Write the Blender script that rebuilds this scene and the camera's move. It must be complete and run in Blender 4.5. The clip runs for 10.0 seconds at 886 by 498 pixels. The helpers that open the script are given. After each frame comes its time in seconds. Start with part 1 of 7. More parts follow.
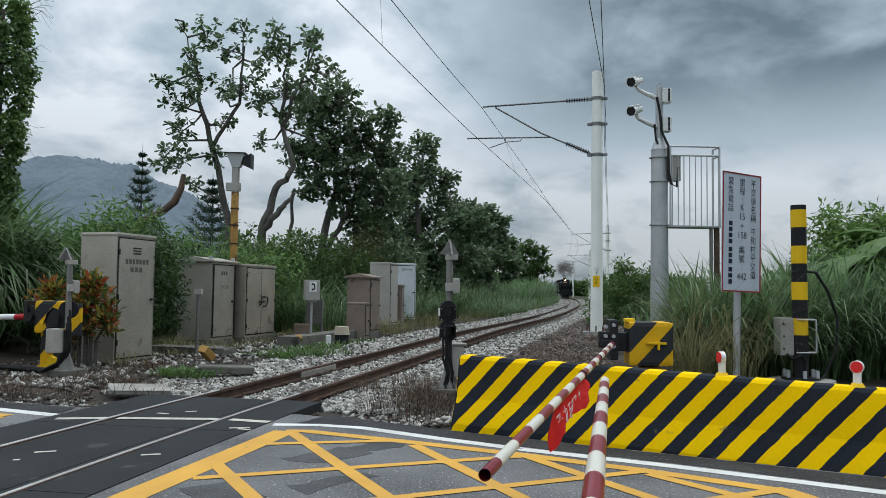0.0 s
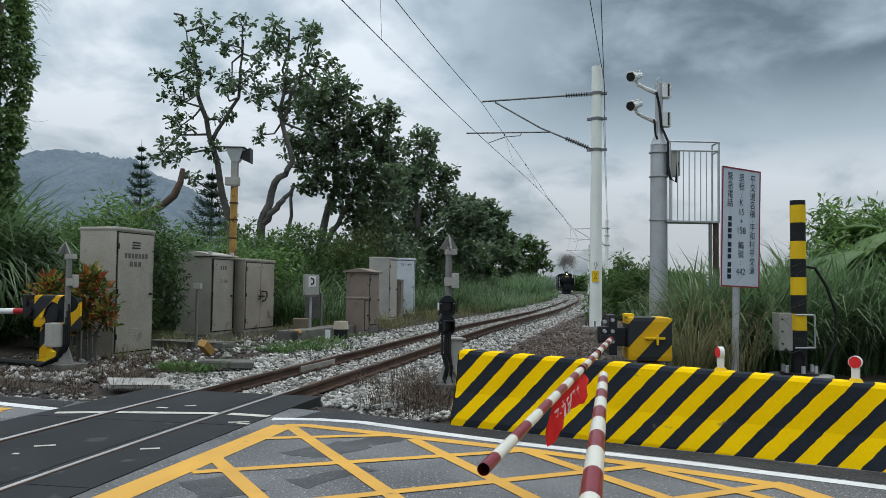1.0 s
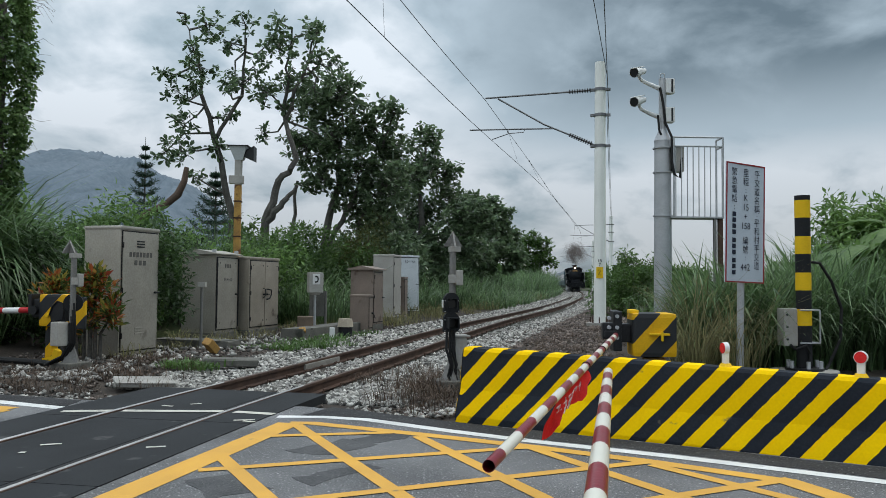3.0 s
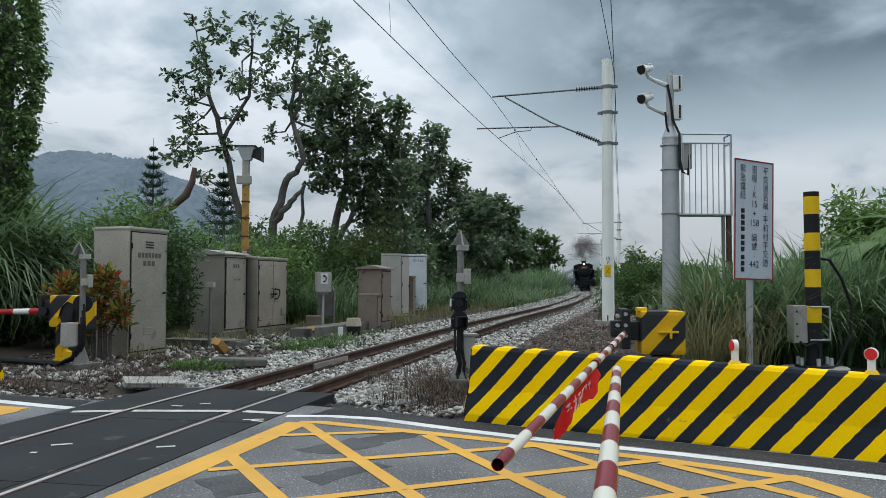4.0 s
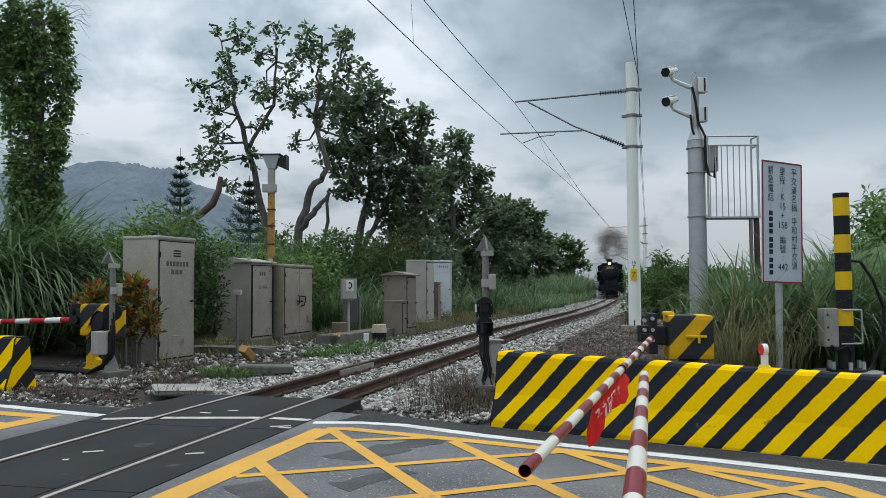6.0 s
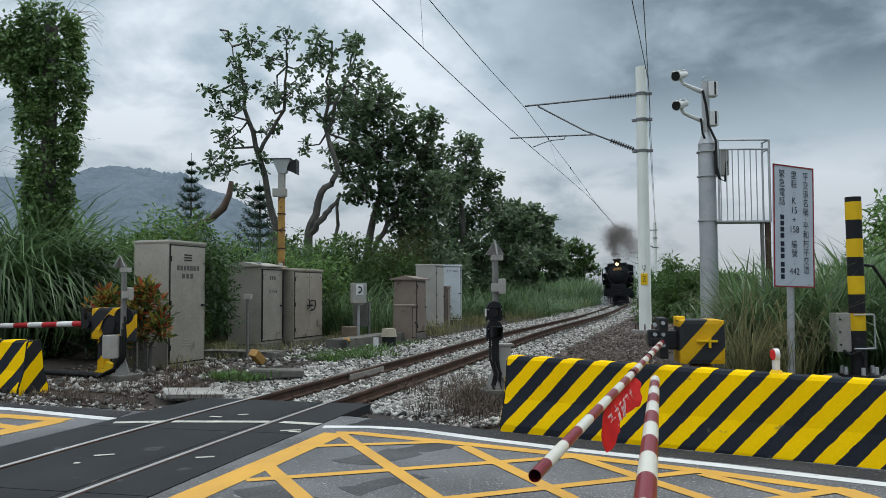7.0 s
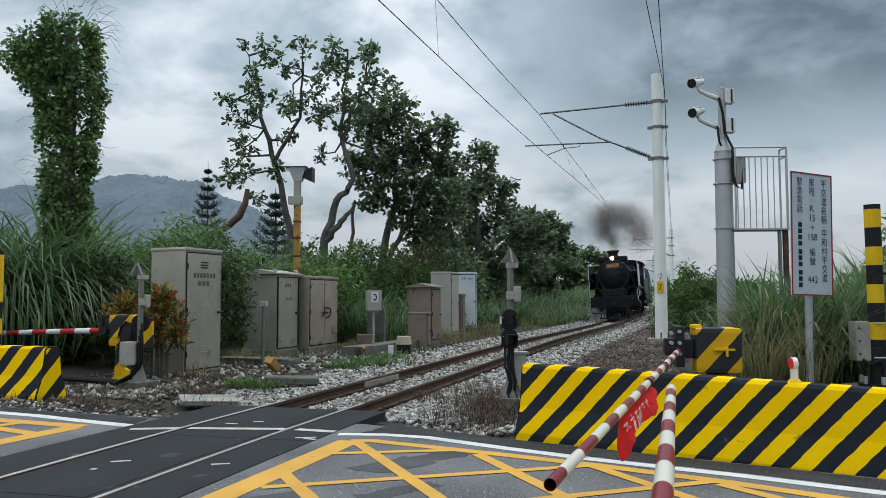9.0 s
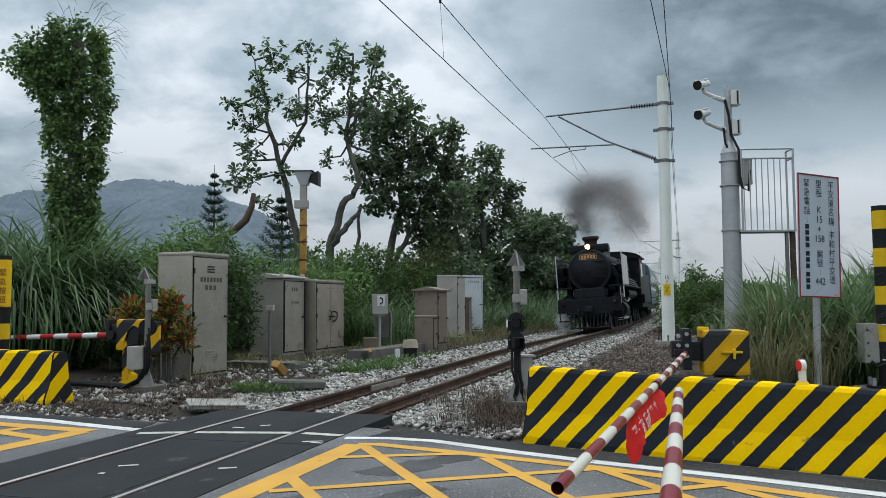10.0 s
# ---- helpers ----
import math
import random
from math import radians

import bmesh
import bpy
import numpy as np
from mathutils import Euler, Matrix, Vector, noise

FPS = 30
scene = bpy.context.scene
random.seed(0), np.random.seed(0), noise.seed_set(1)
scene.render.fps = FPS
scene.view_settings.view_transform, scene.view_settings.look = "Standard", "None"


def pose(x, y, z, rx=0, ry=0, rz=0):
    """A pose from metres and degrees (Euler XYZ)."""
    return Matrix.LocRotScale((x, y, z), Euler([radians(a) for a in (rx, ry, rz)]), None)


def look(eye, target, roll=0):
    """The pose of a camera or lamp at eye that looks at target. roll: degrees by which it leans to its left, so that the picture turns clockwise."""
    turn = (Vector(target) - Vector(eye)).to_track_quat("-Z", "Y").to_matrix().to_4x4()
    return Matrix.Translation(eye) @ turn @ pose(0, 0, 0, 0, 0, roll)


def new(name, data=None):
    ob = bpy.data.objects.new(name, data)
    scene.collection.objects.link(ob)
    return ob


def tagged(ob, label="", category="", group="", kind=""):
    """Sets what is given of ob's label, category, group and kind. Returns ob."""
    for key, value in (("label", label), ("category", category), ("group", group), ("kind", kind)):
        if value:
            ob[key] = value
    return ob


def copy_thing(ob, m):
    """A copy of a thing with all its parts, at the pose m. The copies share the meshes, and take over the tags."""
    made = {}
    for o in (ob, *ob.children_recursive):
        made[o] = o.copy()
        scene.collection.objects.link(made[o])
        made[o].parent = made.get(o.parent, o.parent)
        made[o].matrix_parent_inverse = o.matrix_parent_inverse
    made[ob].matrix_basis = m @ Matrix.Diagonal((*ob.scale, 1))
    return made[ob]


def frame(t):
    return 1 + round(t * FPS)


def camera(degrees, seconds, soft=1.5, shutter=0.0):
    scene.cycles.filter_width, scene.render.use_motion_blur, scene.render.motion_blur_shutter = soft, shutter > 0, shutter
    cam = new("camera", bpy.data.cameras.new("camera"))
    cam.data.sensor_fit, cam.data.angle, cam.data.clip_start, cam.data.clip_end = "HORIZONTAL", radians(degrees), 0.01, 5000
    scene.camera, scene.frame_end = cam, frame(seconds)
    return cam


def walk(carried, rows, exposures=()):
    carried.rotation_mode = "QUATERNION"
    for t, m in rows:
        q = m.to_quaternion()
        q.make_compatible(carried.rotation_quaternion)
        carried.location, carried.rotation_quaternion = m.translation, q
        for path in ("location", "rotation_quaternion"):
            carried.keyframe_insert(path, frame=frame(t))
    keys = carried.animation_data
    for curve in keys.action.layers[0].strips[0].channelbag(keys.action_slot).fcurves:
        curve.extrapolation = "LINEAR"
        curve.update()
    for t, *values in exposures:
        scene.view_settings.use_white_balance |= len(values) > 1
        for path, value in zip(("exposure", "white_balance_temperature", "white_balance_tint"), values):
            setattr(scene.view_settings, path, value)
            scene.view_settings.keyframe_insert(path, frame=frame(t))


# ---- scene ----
cam = camera(58.5, 10.0, soft=0.6)
EYE = (0.0, 0.0, 1.37)
PATH = [
    (0.0, 92.989, -0.740, -2.187), (0.5, 92.733, -0.813, -2.291), (1.0, 92.612, -0.823, -2.247),
    (1.5, 92.599, -0.768, -2.164), (2.0, 92.555, -0.696, -2.102), (2.5, 92.481, -0.629, -2.069),
    (4.0, 92.312, -0.200, -1.378), (4.5, 92.376, -0.039, -0.926), (5.0, 92.531, 0.098, -0.447),
    (5.5, 92.625, 0.229, 0.010), (7.0, 93.049, 0.258, 1.132), (7.5, 93.211, 0.210, 1.421),
    (8.0, 93.358, 0.175, 1.698), (8.5, 93.491, 0.114, 1.977), (9.0, 93.608, 0.152, 2.213),
    (9.5, 93.733, 0.256, 2.424), (10.0, 93.848, 0.364, 2.666)]
walk(cam, [(t, pose(*EYE, rx, ry, rz)) for t, rx, ry, rz in PATH])

# ---- light ----
world = bpy.data.worlds.new("overcast_sky")
scene.world = world
world.use_nodes = True
wn, wl = world.node_tree.nodes, world.node_tree.links
wn.clear()


def wnode(kind, **kw):
    n = wn.new(kind)
    for k, v in kw.items():
        n.inputs[k].default_value = v
    return n


sky = wn.new("ShaderNodeTexSky")
sky.sky_type, sky.sun_disc = "NISHITA", False
sky.sun_elevation, sky.sun_rotation = radians(57), radians(67)
geo = wn.new("ShaderNodeTexCoord")
sep = wn.new("ShaderNodeSeparateXYZ")
wl.new(geo.outputs["Generated"], sep.inputs[0])
lift = wn.new("ShaderNodeMath")
lift.operation = "ADD"
lift.inputs[1].default_value = 0.45
top = wn.new("ShaderNodeMath")
top.operation = "MAXIMUM"
top.inputs[1].default_value = 0.0
wl.new(sep.outputs[2], top.inputs[0])
wl.new(top.outputs[0], lift.inputs[0])
plane = wn.new("ShaderNodeVectorMath")
plane.operation = "DIVIDE"
comb = wn.new("ShaderNodeCombineXYZ")
for i in range(3):
    wl.new(lift.outputs[0], comb.inputs[i])
wl.new(geo.outputs["Generated"], plane.inputs[0])
wl.new(comb.outputs[0], plane.inputs[1])
shift = wn.new("ShaderNodeVectorMath")
shift.operation = "ADD"
shift.inputs[1].default_value = (3.3, 1.2, 0.0)
wl.new(plane.outputs[0], shift.inputs[0])
big = wnode("ShaderNodeTexNoise", Scale=0.55, Detail=3.0, Roughness=0.45, Distortion=0.2)
fine = wnode("ShaderNodeTexNoise", Scale=5.2, Detail=8.0, Roughness=0.52, Distortion=0.25)
for n in (big, fine):
    wl.new(shift.outputs[0], n.inputs["Vector"])
both = wn.new("ShaderNodeMix")
both.inputs[0].default_value = 0.6
wl.new(big.outputs[0], both.inputs[2])
wl.new(fine.outputs[0], both.inputs[3])
ramp = wn.new("ShaderNodeValToRGB")
e = ramp.color_ramp.elements
e[0].position, e[0].color = 0.24, (0.125, 0.175, 0.21, 1)
e[1].position, e[1].color = 0.55, (0.80, 0.87, 0.94, 1)
m_ = e.new(0.43)
m_.color = (0.43, 0.53, 0.605, 1)
# the cloud bank thickens towards +x
bank = wn.new("ShaderNodeMath")
bank.operation = "MULTIPLY"
for socket, start, end, wobble, slot in ((0, -0.02, 0.24, 0.55, 0), (2, 0.135, 0.265, 0.4, 1)):
    uneven = wn.new("ShaderNodeMath")
    uneven.operation = "MULTIPLY_ADD"
    uneven.inputs[1].default_value = wobble
    wl.new(both.outputs[0], uneven.inputs[0])
    wl.new(sep.outputs[socket], uneven.inputs[2])
    edge_ = wn.new("ShaderNodeMapRange")
    edge_.interpolation_type = "SMOOTHSTEP"
    edge_.inputs[1].default_value, edge_.inputs[2].default_value = start + 0.49 * wobble, end + 0.49 * wobble
    wl.new(uneven.outputs[0], edge_.inputs[0])
    wl.new(edge_.outputs[0], bank.inputs[slot])
thick = wn.new("ShaderNodeMath")
thick.operation = "MULTIPLY_ADD"
thick.inputs[1].default_value = -0.21
wl.new(bank.outputs[0], thick.inputs[0])
wl.new(both.outputs[0], thick.inputs[2])
wl.new(thick.outputs[0], ramp.inputs[0])
bg_cloud = wnode("ShaderNodeBackground", Strength=0.92)
wl.new(ramp.outputs[0], bg_cloud.inputs[0])
# an overcast sky grows brighter towards the zenith
zen = wn.new("ShaderNodeMapRange")
zen.interpolation_type = "SMOOTHSTEP"
zen.inputs[1].default_value, zen.inputs[2].default_value = 0.34, 0.95
zen.inputs[3].default_value, zen.inputs[4].default_value = 1.0, 2.6
wl.new(sep.outputs[2], zen.inputs[0])
# and is duller where it is seen through more air, low down
low = wn.new("ShaderNodeMapRange")
low.interpolation_type = "SMOOTHSTEP"
low.inputs[1].default_value, low.inputs[2].default_value = 0.0, 0.30
low.inputs[3].default_value, low.inputs[4].default_value = 0.63, 1.12
wl.new(sep.outputs[2], low.inputs[0])
glow = wn.new("ShaderNodeMath")
glow.operation = "MULTIPLY"
wl.new(zen.outputs[0], glow.inputs[0])
wl.new(low.outputs[0], glow.inputs[1])
wl.new(glow.outputs[0], bg_cloud.inputs[1])
bg_sky = wnode("ShaderNodeBackground", Strength=0.08)
wl.new(sky.outputs[0], bg_sky.inputs[0])
mixw = wnode("ShaderNodeMixShader", Fac=0.9)
wl.new(bg_sky.outputs[0], mixw.inputs[1])
wl.new(bg_cloud.outputs[0], mixw.inputs[2])
outw = wn.new("ShaderNodeOutputWorld")
wl.new(mixw.outputs[0], outw.inputs[0])

sun = new("sun", bpy.data.lights.new("sun", "SUN"))
sun.data.energy, sun.data.angle, sun.data.color = 1.5, radians(28), (1.0, 0.98, 0.95)
sun.matrix_world = look((24, 10, 40), (0, 0, 0))


# ---- materials ----
def mat(name, a, b=None, rough=0.7, metal=0.0, scale=3.0, fine_scale=60.0, bump=0.2, spots=None, coord="Object", rand=0.0, fine_share=0.45, spec=None):
    """Two colours mixed by a coarse and a fine noise, with relief, and optional stains."""
    m = bpy.data.materials.new(name)
    m.use_nodes = True
    n, l = m.node_tree.nodes, m.node_tree.links
    bsdf = n["Principled BSDF"]
    tc = n.new("ShaderNodeTexCoord")
    src = tc.outputs[coord]
    b = b or tuple(c * 0.75 for c in a)
    n1 = n.new("ShaderNodeTexNoise")
    n1.inputs["Scale"].default_value, n1.inputs["Detail"].default_value = scale, 6
    n2 = n.new("ShaderNodeTexNoise")
    n2.inputs["Scale"].default_value, n2.inputs["Detail"].default_value = fine_scale, 3
    l.new(src, n1.inputs["Vector"])
    l.new(src, n2.inputs["Vector"])
    mm = n.new("ShaderNodeMath")
    mm.operation = "MULTIPLY_ADD"
    mm.inputs[1].default_value = fine_share
    l.new(n2.outputs[0], mm.inputs[0])
    ms = n.new("ShaderNodeMath")
    ms.operation = "MULTIPLY"
    ms.inputs[1].default_value = 1 - fine_share
    l.new(n1.outputs[0], ms.inputs[0])
    l.new(ms.outputs[0], mm.inputs[2])
    mr = n.new("ShaderNodeMapRange")
    mr.inputs[1].default_value, mr.inputs[2].default_value = 0.36, 0.64
    l.new(mm.outputs[0], mr.inputs[0])
    mix = n.new("ShaderNodeMix")
    mix.data_type = "RGBA"
    mix.inputs[6].default_value, mix.inputs[7].default_value = (*b, 1), (*a, 1)
    l.new(mr.outputs[0], mix.inputs[0])
    col = mix.outputs[2]
    if spots:
        n3 = n.new("ShaderNodeTexNoise")
        n3.inputs["Scale"].default_value, n3.inputs["Detail"].default_value = spots[1], 8
        l.new(src, n3.inputs["Vector"])
        r3 = n.new("ShaderNodeMapRange")
        r3.inputs[1].default_value, r3.inputs[2].default_value = spots[2], spots[2] + 0.08
        l.new(n3.outputs[0], r3.inputs[0])
        mx = n.new("ShaderNodeMix")
        mx.data_type = "RGBA"
        mx.inputs[7].default_value = (*spots[0], 1)
        l.new(r3.outputs[0], mx.inputs[0])
        l.new(col, mx.inputs[6])
        col = mx.outputs[2]
    if rand:
        g = n.new("ShaderNodeNewGeometry")
        hs = n.new("ShaderNodeHueSaturation")
        rr = n.new("ShaderNodeMapRange")
        rr.inputs[3].default_value, rr.inputs[4].default_value = 1 - rand, 1 + rand
        l.new(g.outputs["Random Per Island"], rr.inputs[0])
        l.new(rr.outputs[0], hs.inputs["Value"])
        l.new(col, hs.inputs["Color"])
        col = hs.outputs[0]
    l.new(col, bsdf.inputs["Base Color"])
    bsdf.inputs["Roughness"].default_value, bsdf.inputs["Metallic"].default_value = rough, metal
    bsdf.inputs["Specular IOR Level"].default_value = spec if spec is not None else (0.5 if metal > 0.2 or rough < 0.4 else 0.22)
    if bump:
        bp = n.new("ShaderNodeBump")
        bp.inputs["Strength"].default_value, bp.inputs["Distance"].default_value = bump, 0.01
        l.new(mm.outputs[0], bp.inputs["Height"])
        l.new(bp.outputs[0], bsdf.inputs["Normal"])
    return m


def band_mat(name, a, b, period, axis, slant=0.0, slant_axis=2, offset=0.0, duty=0.5, rough=0.5, wear=(0.25, 0.24, 0.22), wear_at=0.68, dirt=0.0):
    """Painted bands across an object's axis, slanting along another, with chipped and dusty paint."""
    m = mat(name, a, tuple(c * 0.78 for c in a), rough, 0, 2.2, 50, 0.15, spec=0.2)
    n, l = m.node_tree.nodes, m.node_tree.links
    bsdf = n["Principled BSDF"]
    base = bsdf.inputs["Base Color"].links[0].from_socket
    tc = n.new("ShaderNodeTexCoord")
    sp = n.new("ShaderNodeSeparateXYZ")
    l.new(tc.outputs["Object"], sp.inputs[0])
    wob = n.new("ShaderNodeTexNoise")
    wob.inputs["Scale"].default_value = 14
    l.new(tc.outputs["Object"], wob.inputs["Vector"])
    k = n.new("ShaderNodeMath")
    k.operation = "MULTIPLY_ADD"
    k.inputs[1].default_value = -slant
    l.new(sp.outputs[slant_axis], k.inputs[0])
    l.new(sp.outputs[axis], k.inputs[2])
    k0 = n.new("ShaderNodeMath")
    k0.operation = "MULTIPLY_ADD"
    k0.inputs[1].default_value = 0.012
    l.new(wob.outputs[0], k0.inputs[0])
    l.new(k.outputs[0], k0.inputs[2])
    k2 = n.new("ShaderNodeMath")
    k2.operation = "MULTIPLY_ADD"
    k2.inputs[1].default_value, k2.inputs[2].default_value = 1 / period, offset
    l.new(k0.outputs[0], k2.inputs[0])
    fr = n.new("ShaderNodeMath")
    fr.operation = "FRACT"
    l.new(k2.outputs[0], fr.inputs[0])
    lt = n.new("ShaderNodeMath")
    lt.operation = "GREATER_THAN"
    lt.inputs[1].default_value = duty
    l.new(fr.outputs[0], lt.inputs[0])
    mx = n.new("ShaderNodeMix")
    mx.data_type = "RGBA"
    mx.inputs[7].default_value = (*b, 1)
    l.new(lt.outputs[0], mx.inputs[0])
    l.new(base, mx.inputs[6])
    n3 = n.new("ShaderNodeTexNoise")
    n3.inputs["Scale"].default_value, n3.inputs["Detail"].default_value, n3.inputs["Roughness"].default_value = 9, 10, 0.7
    l.new(tc.outputs["Object"], n3.inputs["Vector"])
    r3 = n.new("ShaderNodeMapRange")
    r3.inputs[1].default_value, r3.inputs[2].default_value, r3.inputs[4].default_value = wear_at, wear_at + 0.05, 0.8
    l.new(n3.outputs[0], r3.inputs[0])
    mw = n.new("ShaderNodeMix")
    mw.data_type = "RGBA"
    mw.inputs[7].default_value = (*wear, 1)
    l.new(r3.outputs[0], mw.inputs[0])
    l.new(mx.outputs[2], mw.inputs[6])
    l.new(mw.outputs[2], bsdf.inputs["Base Color"])
    return m


def leaf_mat(name, a, b, rough=0.5, rand=0.35, gloss=0.4):
    m = mat(name, a, b, rough, 0, 1.2, 12, 0, None, "Object", rand)
    bsdf = m.node_tree.nodes["Principled BSDF"]
    bsdf.inputs["Specular IOR Level"].default_value = gloss
    n, l = m.node_tree.nodes, m.node_tree.links
    thin = n.new("ShaderNodeBsdfTranslucent")
    l.new(bsdf.inputs["Base Color"].links[0].from_socket, thin.inputs[0])
    mix = n.new("ShaderNodeMixShader")
    mix.inputs[0].default_value = 0.42
    l.new(bsdf.outputs[0], mix.inputs[1])
    l.new(thin.outputs[0], mix.inputs[2])
    l.new(mix.outputs[0], n["Material Output"].inputs[0])
    return m


ASPHALT = mat("asphalt", (0.20, 0.20, 0.202), (0.05, 0.051, 0.053), 0.85, 0, 1.0, 85, 0.9, ((0.42, 0.42, 0.41), 48, 0.60), fine_share=0.62)
TARMAC = mat("old_tarmac", (0.052, 0.052, 0.053), (0.018, 0.018, 0.019), 0.95, 0, 2, 60, 1.0, ((0.16, 0.155, 0.15), 40, 0.62), fine_share=0.6)
PATCH = mat("dark_repair_asphalt", (0.105, 0.106, 0.108), (0.035, 0.036, 0.037), 0.9, 0, 2, 80, 0.8, ((0.25, 0.25, 0.25), 48, 0.64), fine_share=0.6)
RUBBER = mat("crossing_rubber", (0.024, 0.026, 0.028), (0.014, 0.015, 0.016), 0.8, 0, 1.4, 90, 0.25, ((0.09, 0.088, 0.085), 2.5, 0.66))
YELLOW_LINE = mat("yellow_road_paint", (0.66, 0.36, 0.06), (0.52, 0.285, 0.06), 0.7, 0, 2.2, 150, 0.3, ((0.24, 0.18, 0.1), 6, 0.70))
WHITE_LINE = mat("white_road_paint", (0.72, 0.72, 0.70), (0.5, 0.5, 0.48), 0.7, 0, 2.5, 150, 0.3, ((0.22, 0.22, 0.22), 7, 0.66))
CREAM_LINE = mat("worn_white_paint", (0.60, 0.58, 0.50), (0.36, 0.35, 0.31), 0.75, 0, 4, 120, 0.2, ((0.12, 0.12, 0.12), 9, 0.64))
RUST = mat("rusty_rail", (0.115, 0.07, 0.05), (0.05, 0.033, 0.027), 0.85, 0.2, 3, 60, 0.4)
RAIL_TOP = mat("polished_rail", (0.52, 0.51, 0.50), (0.40, 0.39, 0.38), 0.42, 0.9, 3, 40, 0.05)
RAIL_DULL = mat("dull_rail_head", (0.14, 0.095, 0.075), (0.08, 0.055, 0.045), 0.55, 0.5, 3, 40, 0.1)
STONE = mat("ballast_stone", (0.39, 0.38, 0.35), (0.12, 0.115, 0.103), 0.85, 0, 9, 90, 0.4, None, "Object", 0.92)
STONE_BROWN = mat("rust_stained_stone", (0.19, 0.155, 0.135), (0.07, 0.058, 0.05), 0.9, 0, 9, 90, 0.4, None, "Object", 0.7)
CONCRETE_DARK = mat("mossy_concrete", (0.17, 0.165, 0.145), (0.08, 0.078, 0.07), 0.9, 0, 2.5, 60, 0.4, ((0.05, 0.05, 0.042), 2, 0.6))
POST_GREY = mat("dull_grey_post", (0.22, 0.215, 0.20), (0.15, 0.145, 0.135), 0.6, 0.3, 5, 40, 0.08, ((0.12, 0.10, 0.08), 4, 0.66))
SOIL = mat("soil_and_litter", (0.062, 0.05, 0.04), (0.022, 0.019, 0.017), 0.95, 0, 1.3, 30, 0.9)
MEADOW = mat("weedy_ground", (0.06, 0.085, 0.03), (0.035, 0.04, 0.02), 0.95, 0, 0.35, 8, 0.8)
CONCRETE = mat("weathered_concrete", (0.36, 0.35, 0.32), (0.22, 0.21, 0.19), 0.85, 0, 2.5, 60, 0.35, ((0.10, 0.10, 0.09), 2, 0.66))
STEEL_CAB = mat("stained_steel", (0.47, 0.435, 0.375), (0.33, 0.305, 0.26), 0.40, 0.55, 1.6, 30, 0.05, ((0.2, 0.18, 0.15), 2.2, 0.66))
STEEL_CAB2 = mat("brownish_steel", (0.42, 0.37, 0.305), (0.30, 0.265, 0.215), 0.5, 0.45, 1.8, 30, 0.06, ((0.16, 0.13, 0.10), 2.6, 0.62))
BROWN_CAB = mat("rusty_brown_cabinet", (0.27, 0.215, 0.175), (0.19, 0.15, 0.125), 0.55, 0.3, 1.8, 30, 0.06, ((0.12, 0.085, 0.065), 2.6, 0.6))
CAB_GREY = mat("painted_grey", (0.42, 0.405, 0.37), (0.33, 0.315, 0.285), 0.5, 0.1, 2, 30, 0.05, ((0.2, 0.19, 0.17), 2.5, 0.68))
CAB_WHITE = mat("painted_white", (0.66, 0.69, 0.72), (0.52, 0.55, 0.57), 0.45, 0, 2, 30, 0.04, ((0.3, 0.3, 0.29), 2.5, 0.70))
GALV = mat("galvanised_steel", (0.46, 0.47, 0.48), (0.36, 0.37, 0.38), 0.5, 0.35, 4, 40, 0.06)
MAST_WHITE = mat("white_mast_paint", (0.86, 0.87, 0.82), (0.76, 0.77, 0.72), 0.6, 0, 1.5, 30, 0.06, ((0.33, 0.31, 0.27), 1.6, 0.68))
ARM_STEEL = mat("dull_arm_steel", (0.20, 0.205, 0.21), (0.13, 0.133, 0.137), 0.5, 0.4, 5, 40, 0.06)
BLACK_IRON = mat("black_iron", (0.022, 0.023, 0.025), (0.012, 0.012, 0.013), 0.45, 0.3, 4, 50, 0.15)
BLACK_RUBBER = mat("black_rubber", (0.02, 0.02, 0.02), (0.012, 0.012, 0.012), 0.6, 0, 6, 60, 0.1)
BLACK_PAINT = mat("black_paint", (0.02, 0.021, 0.023), (0.012, 0.013, 0.014), 0.65, 0, 4, 50, 0.08)
WIRE_GREY = mat("grey_wire", (0.10, 0.10, 0.105), (0.06, 0.06, 0.062), 0.5, 0.5, 6, 60, 0)
YELLOW = mat("yellow_paint", (0.84, 0.53, 0.012), (0.72, 0.44, 0.012), 0.6, 0, 4, 60, 0.06, ((0.2, 0.15, 0.06), 6, 0.72))
RUST_YELLOW = mat("rusty_yellow_pole", (0.50, 0.30, 0.08), (0.30, 0.17, 0.06), 0.7, 0.1, 5, 40, 0.2, ((0.14, 0.07, 0.035), 4, 0.56))
STRIPE_YELLOW = mat("barrier_yellow", (0.95, 0.60, 0.0), (0.85, 0.52, 0.0), 0.8, 0, 2.2, 50, 0.15, ((0.15, 0.115, 0.05), 9, 0.69), spec=0.08)
WHITE = mat("white_paint", (0.78, 0.78, 0.76), (0.66, 0.66, 0.64), 0.45, 0, 3, 60, 0.05)
BARRIER_BLACK = mat("barrier_black", (0.024, 0.029, 0.038), (0.015, 0.018, 0.024), 0.8, 0, 2.2, 50, 0.15, ((0.10, 0.09, 0.07), 9, 0.68), spec=0.1)
BARK = mat("grey_bark", (0.15, 0.14, 0.125), (0.065, 0.06, 0.055), 0.9, 0, 3, 25, 0.8)
LEAF_DARK = leaf_mat("glossy_dark_leaf", (0.155, 0.22, 0.115), (0.078, 0.122, 0.064), 0.36, 0.5, 0.5)
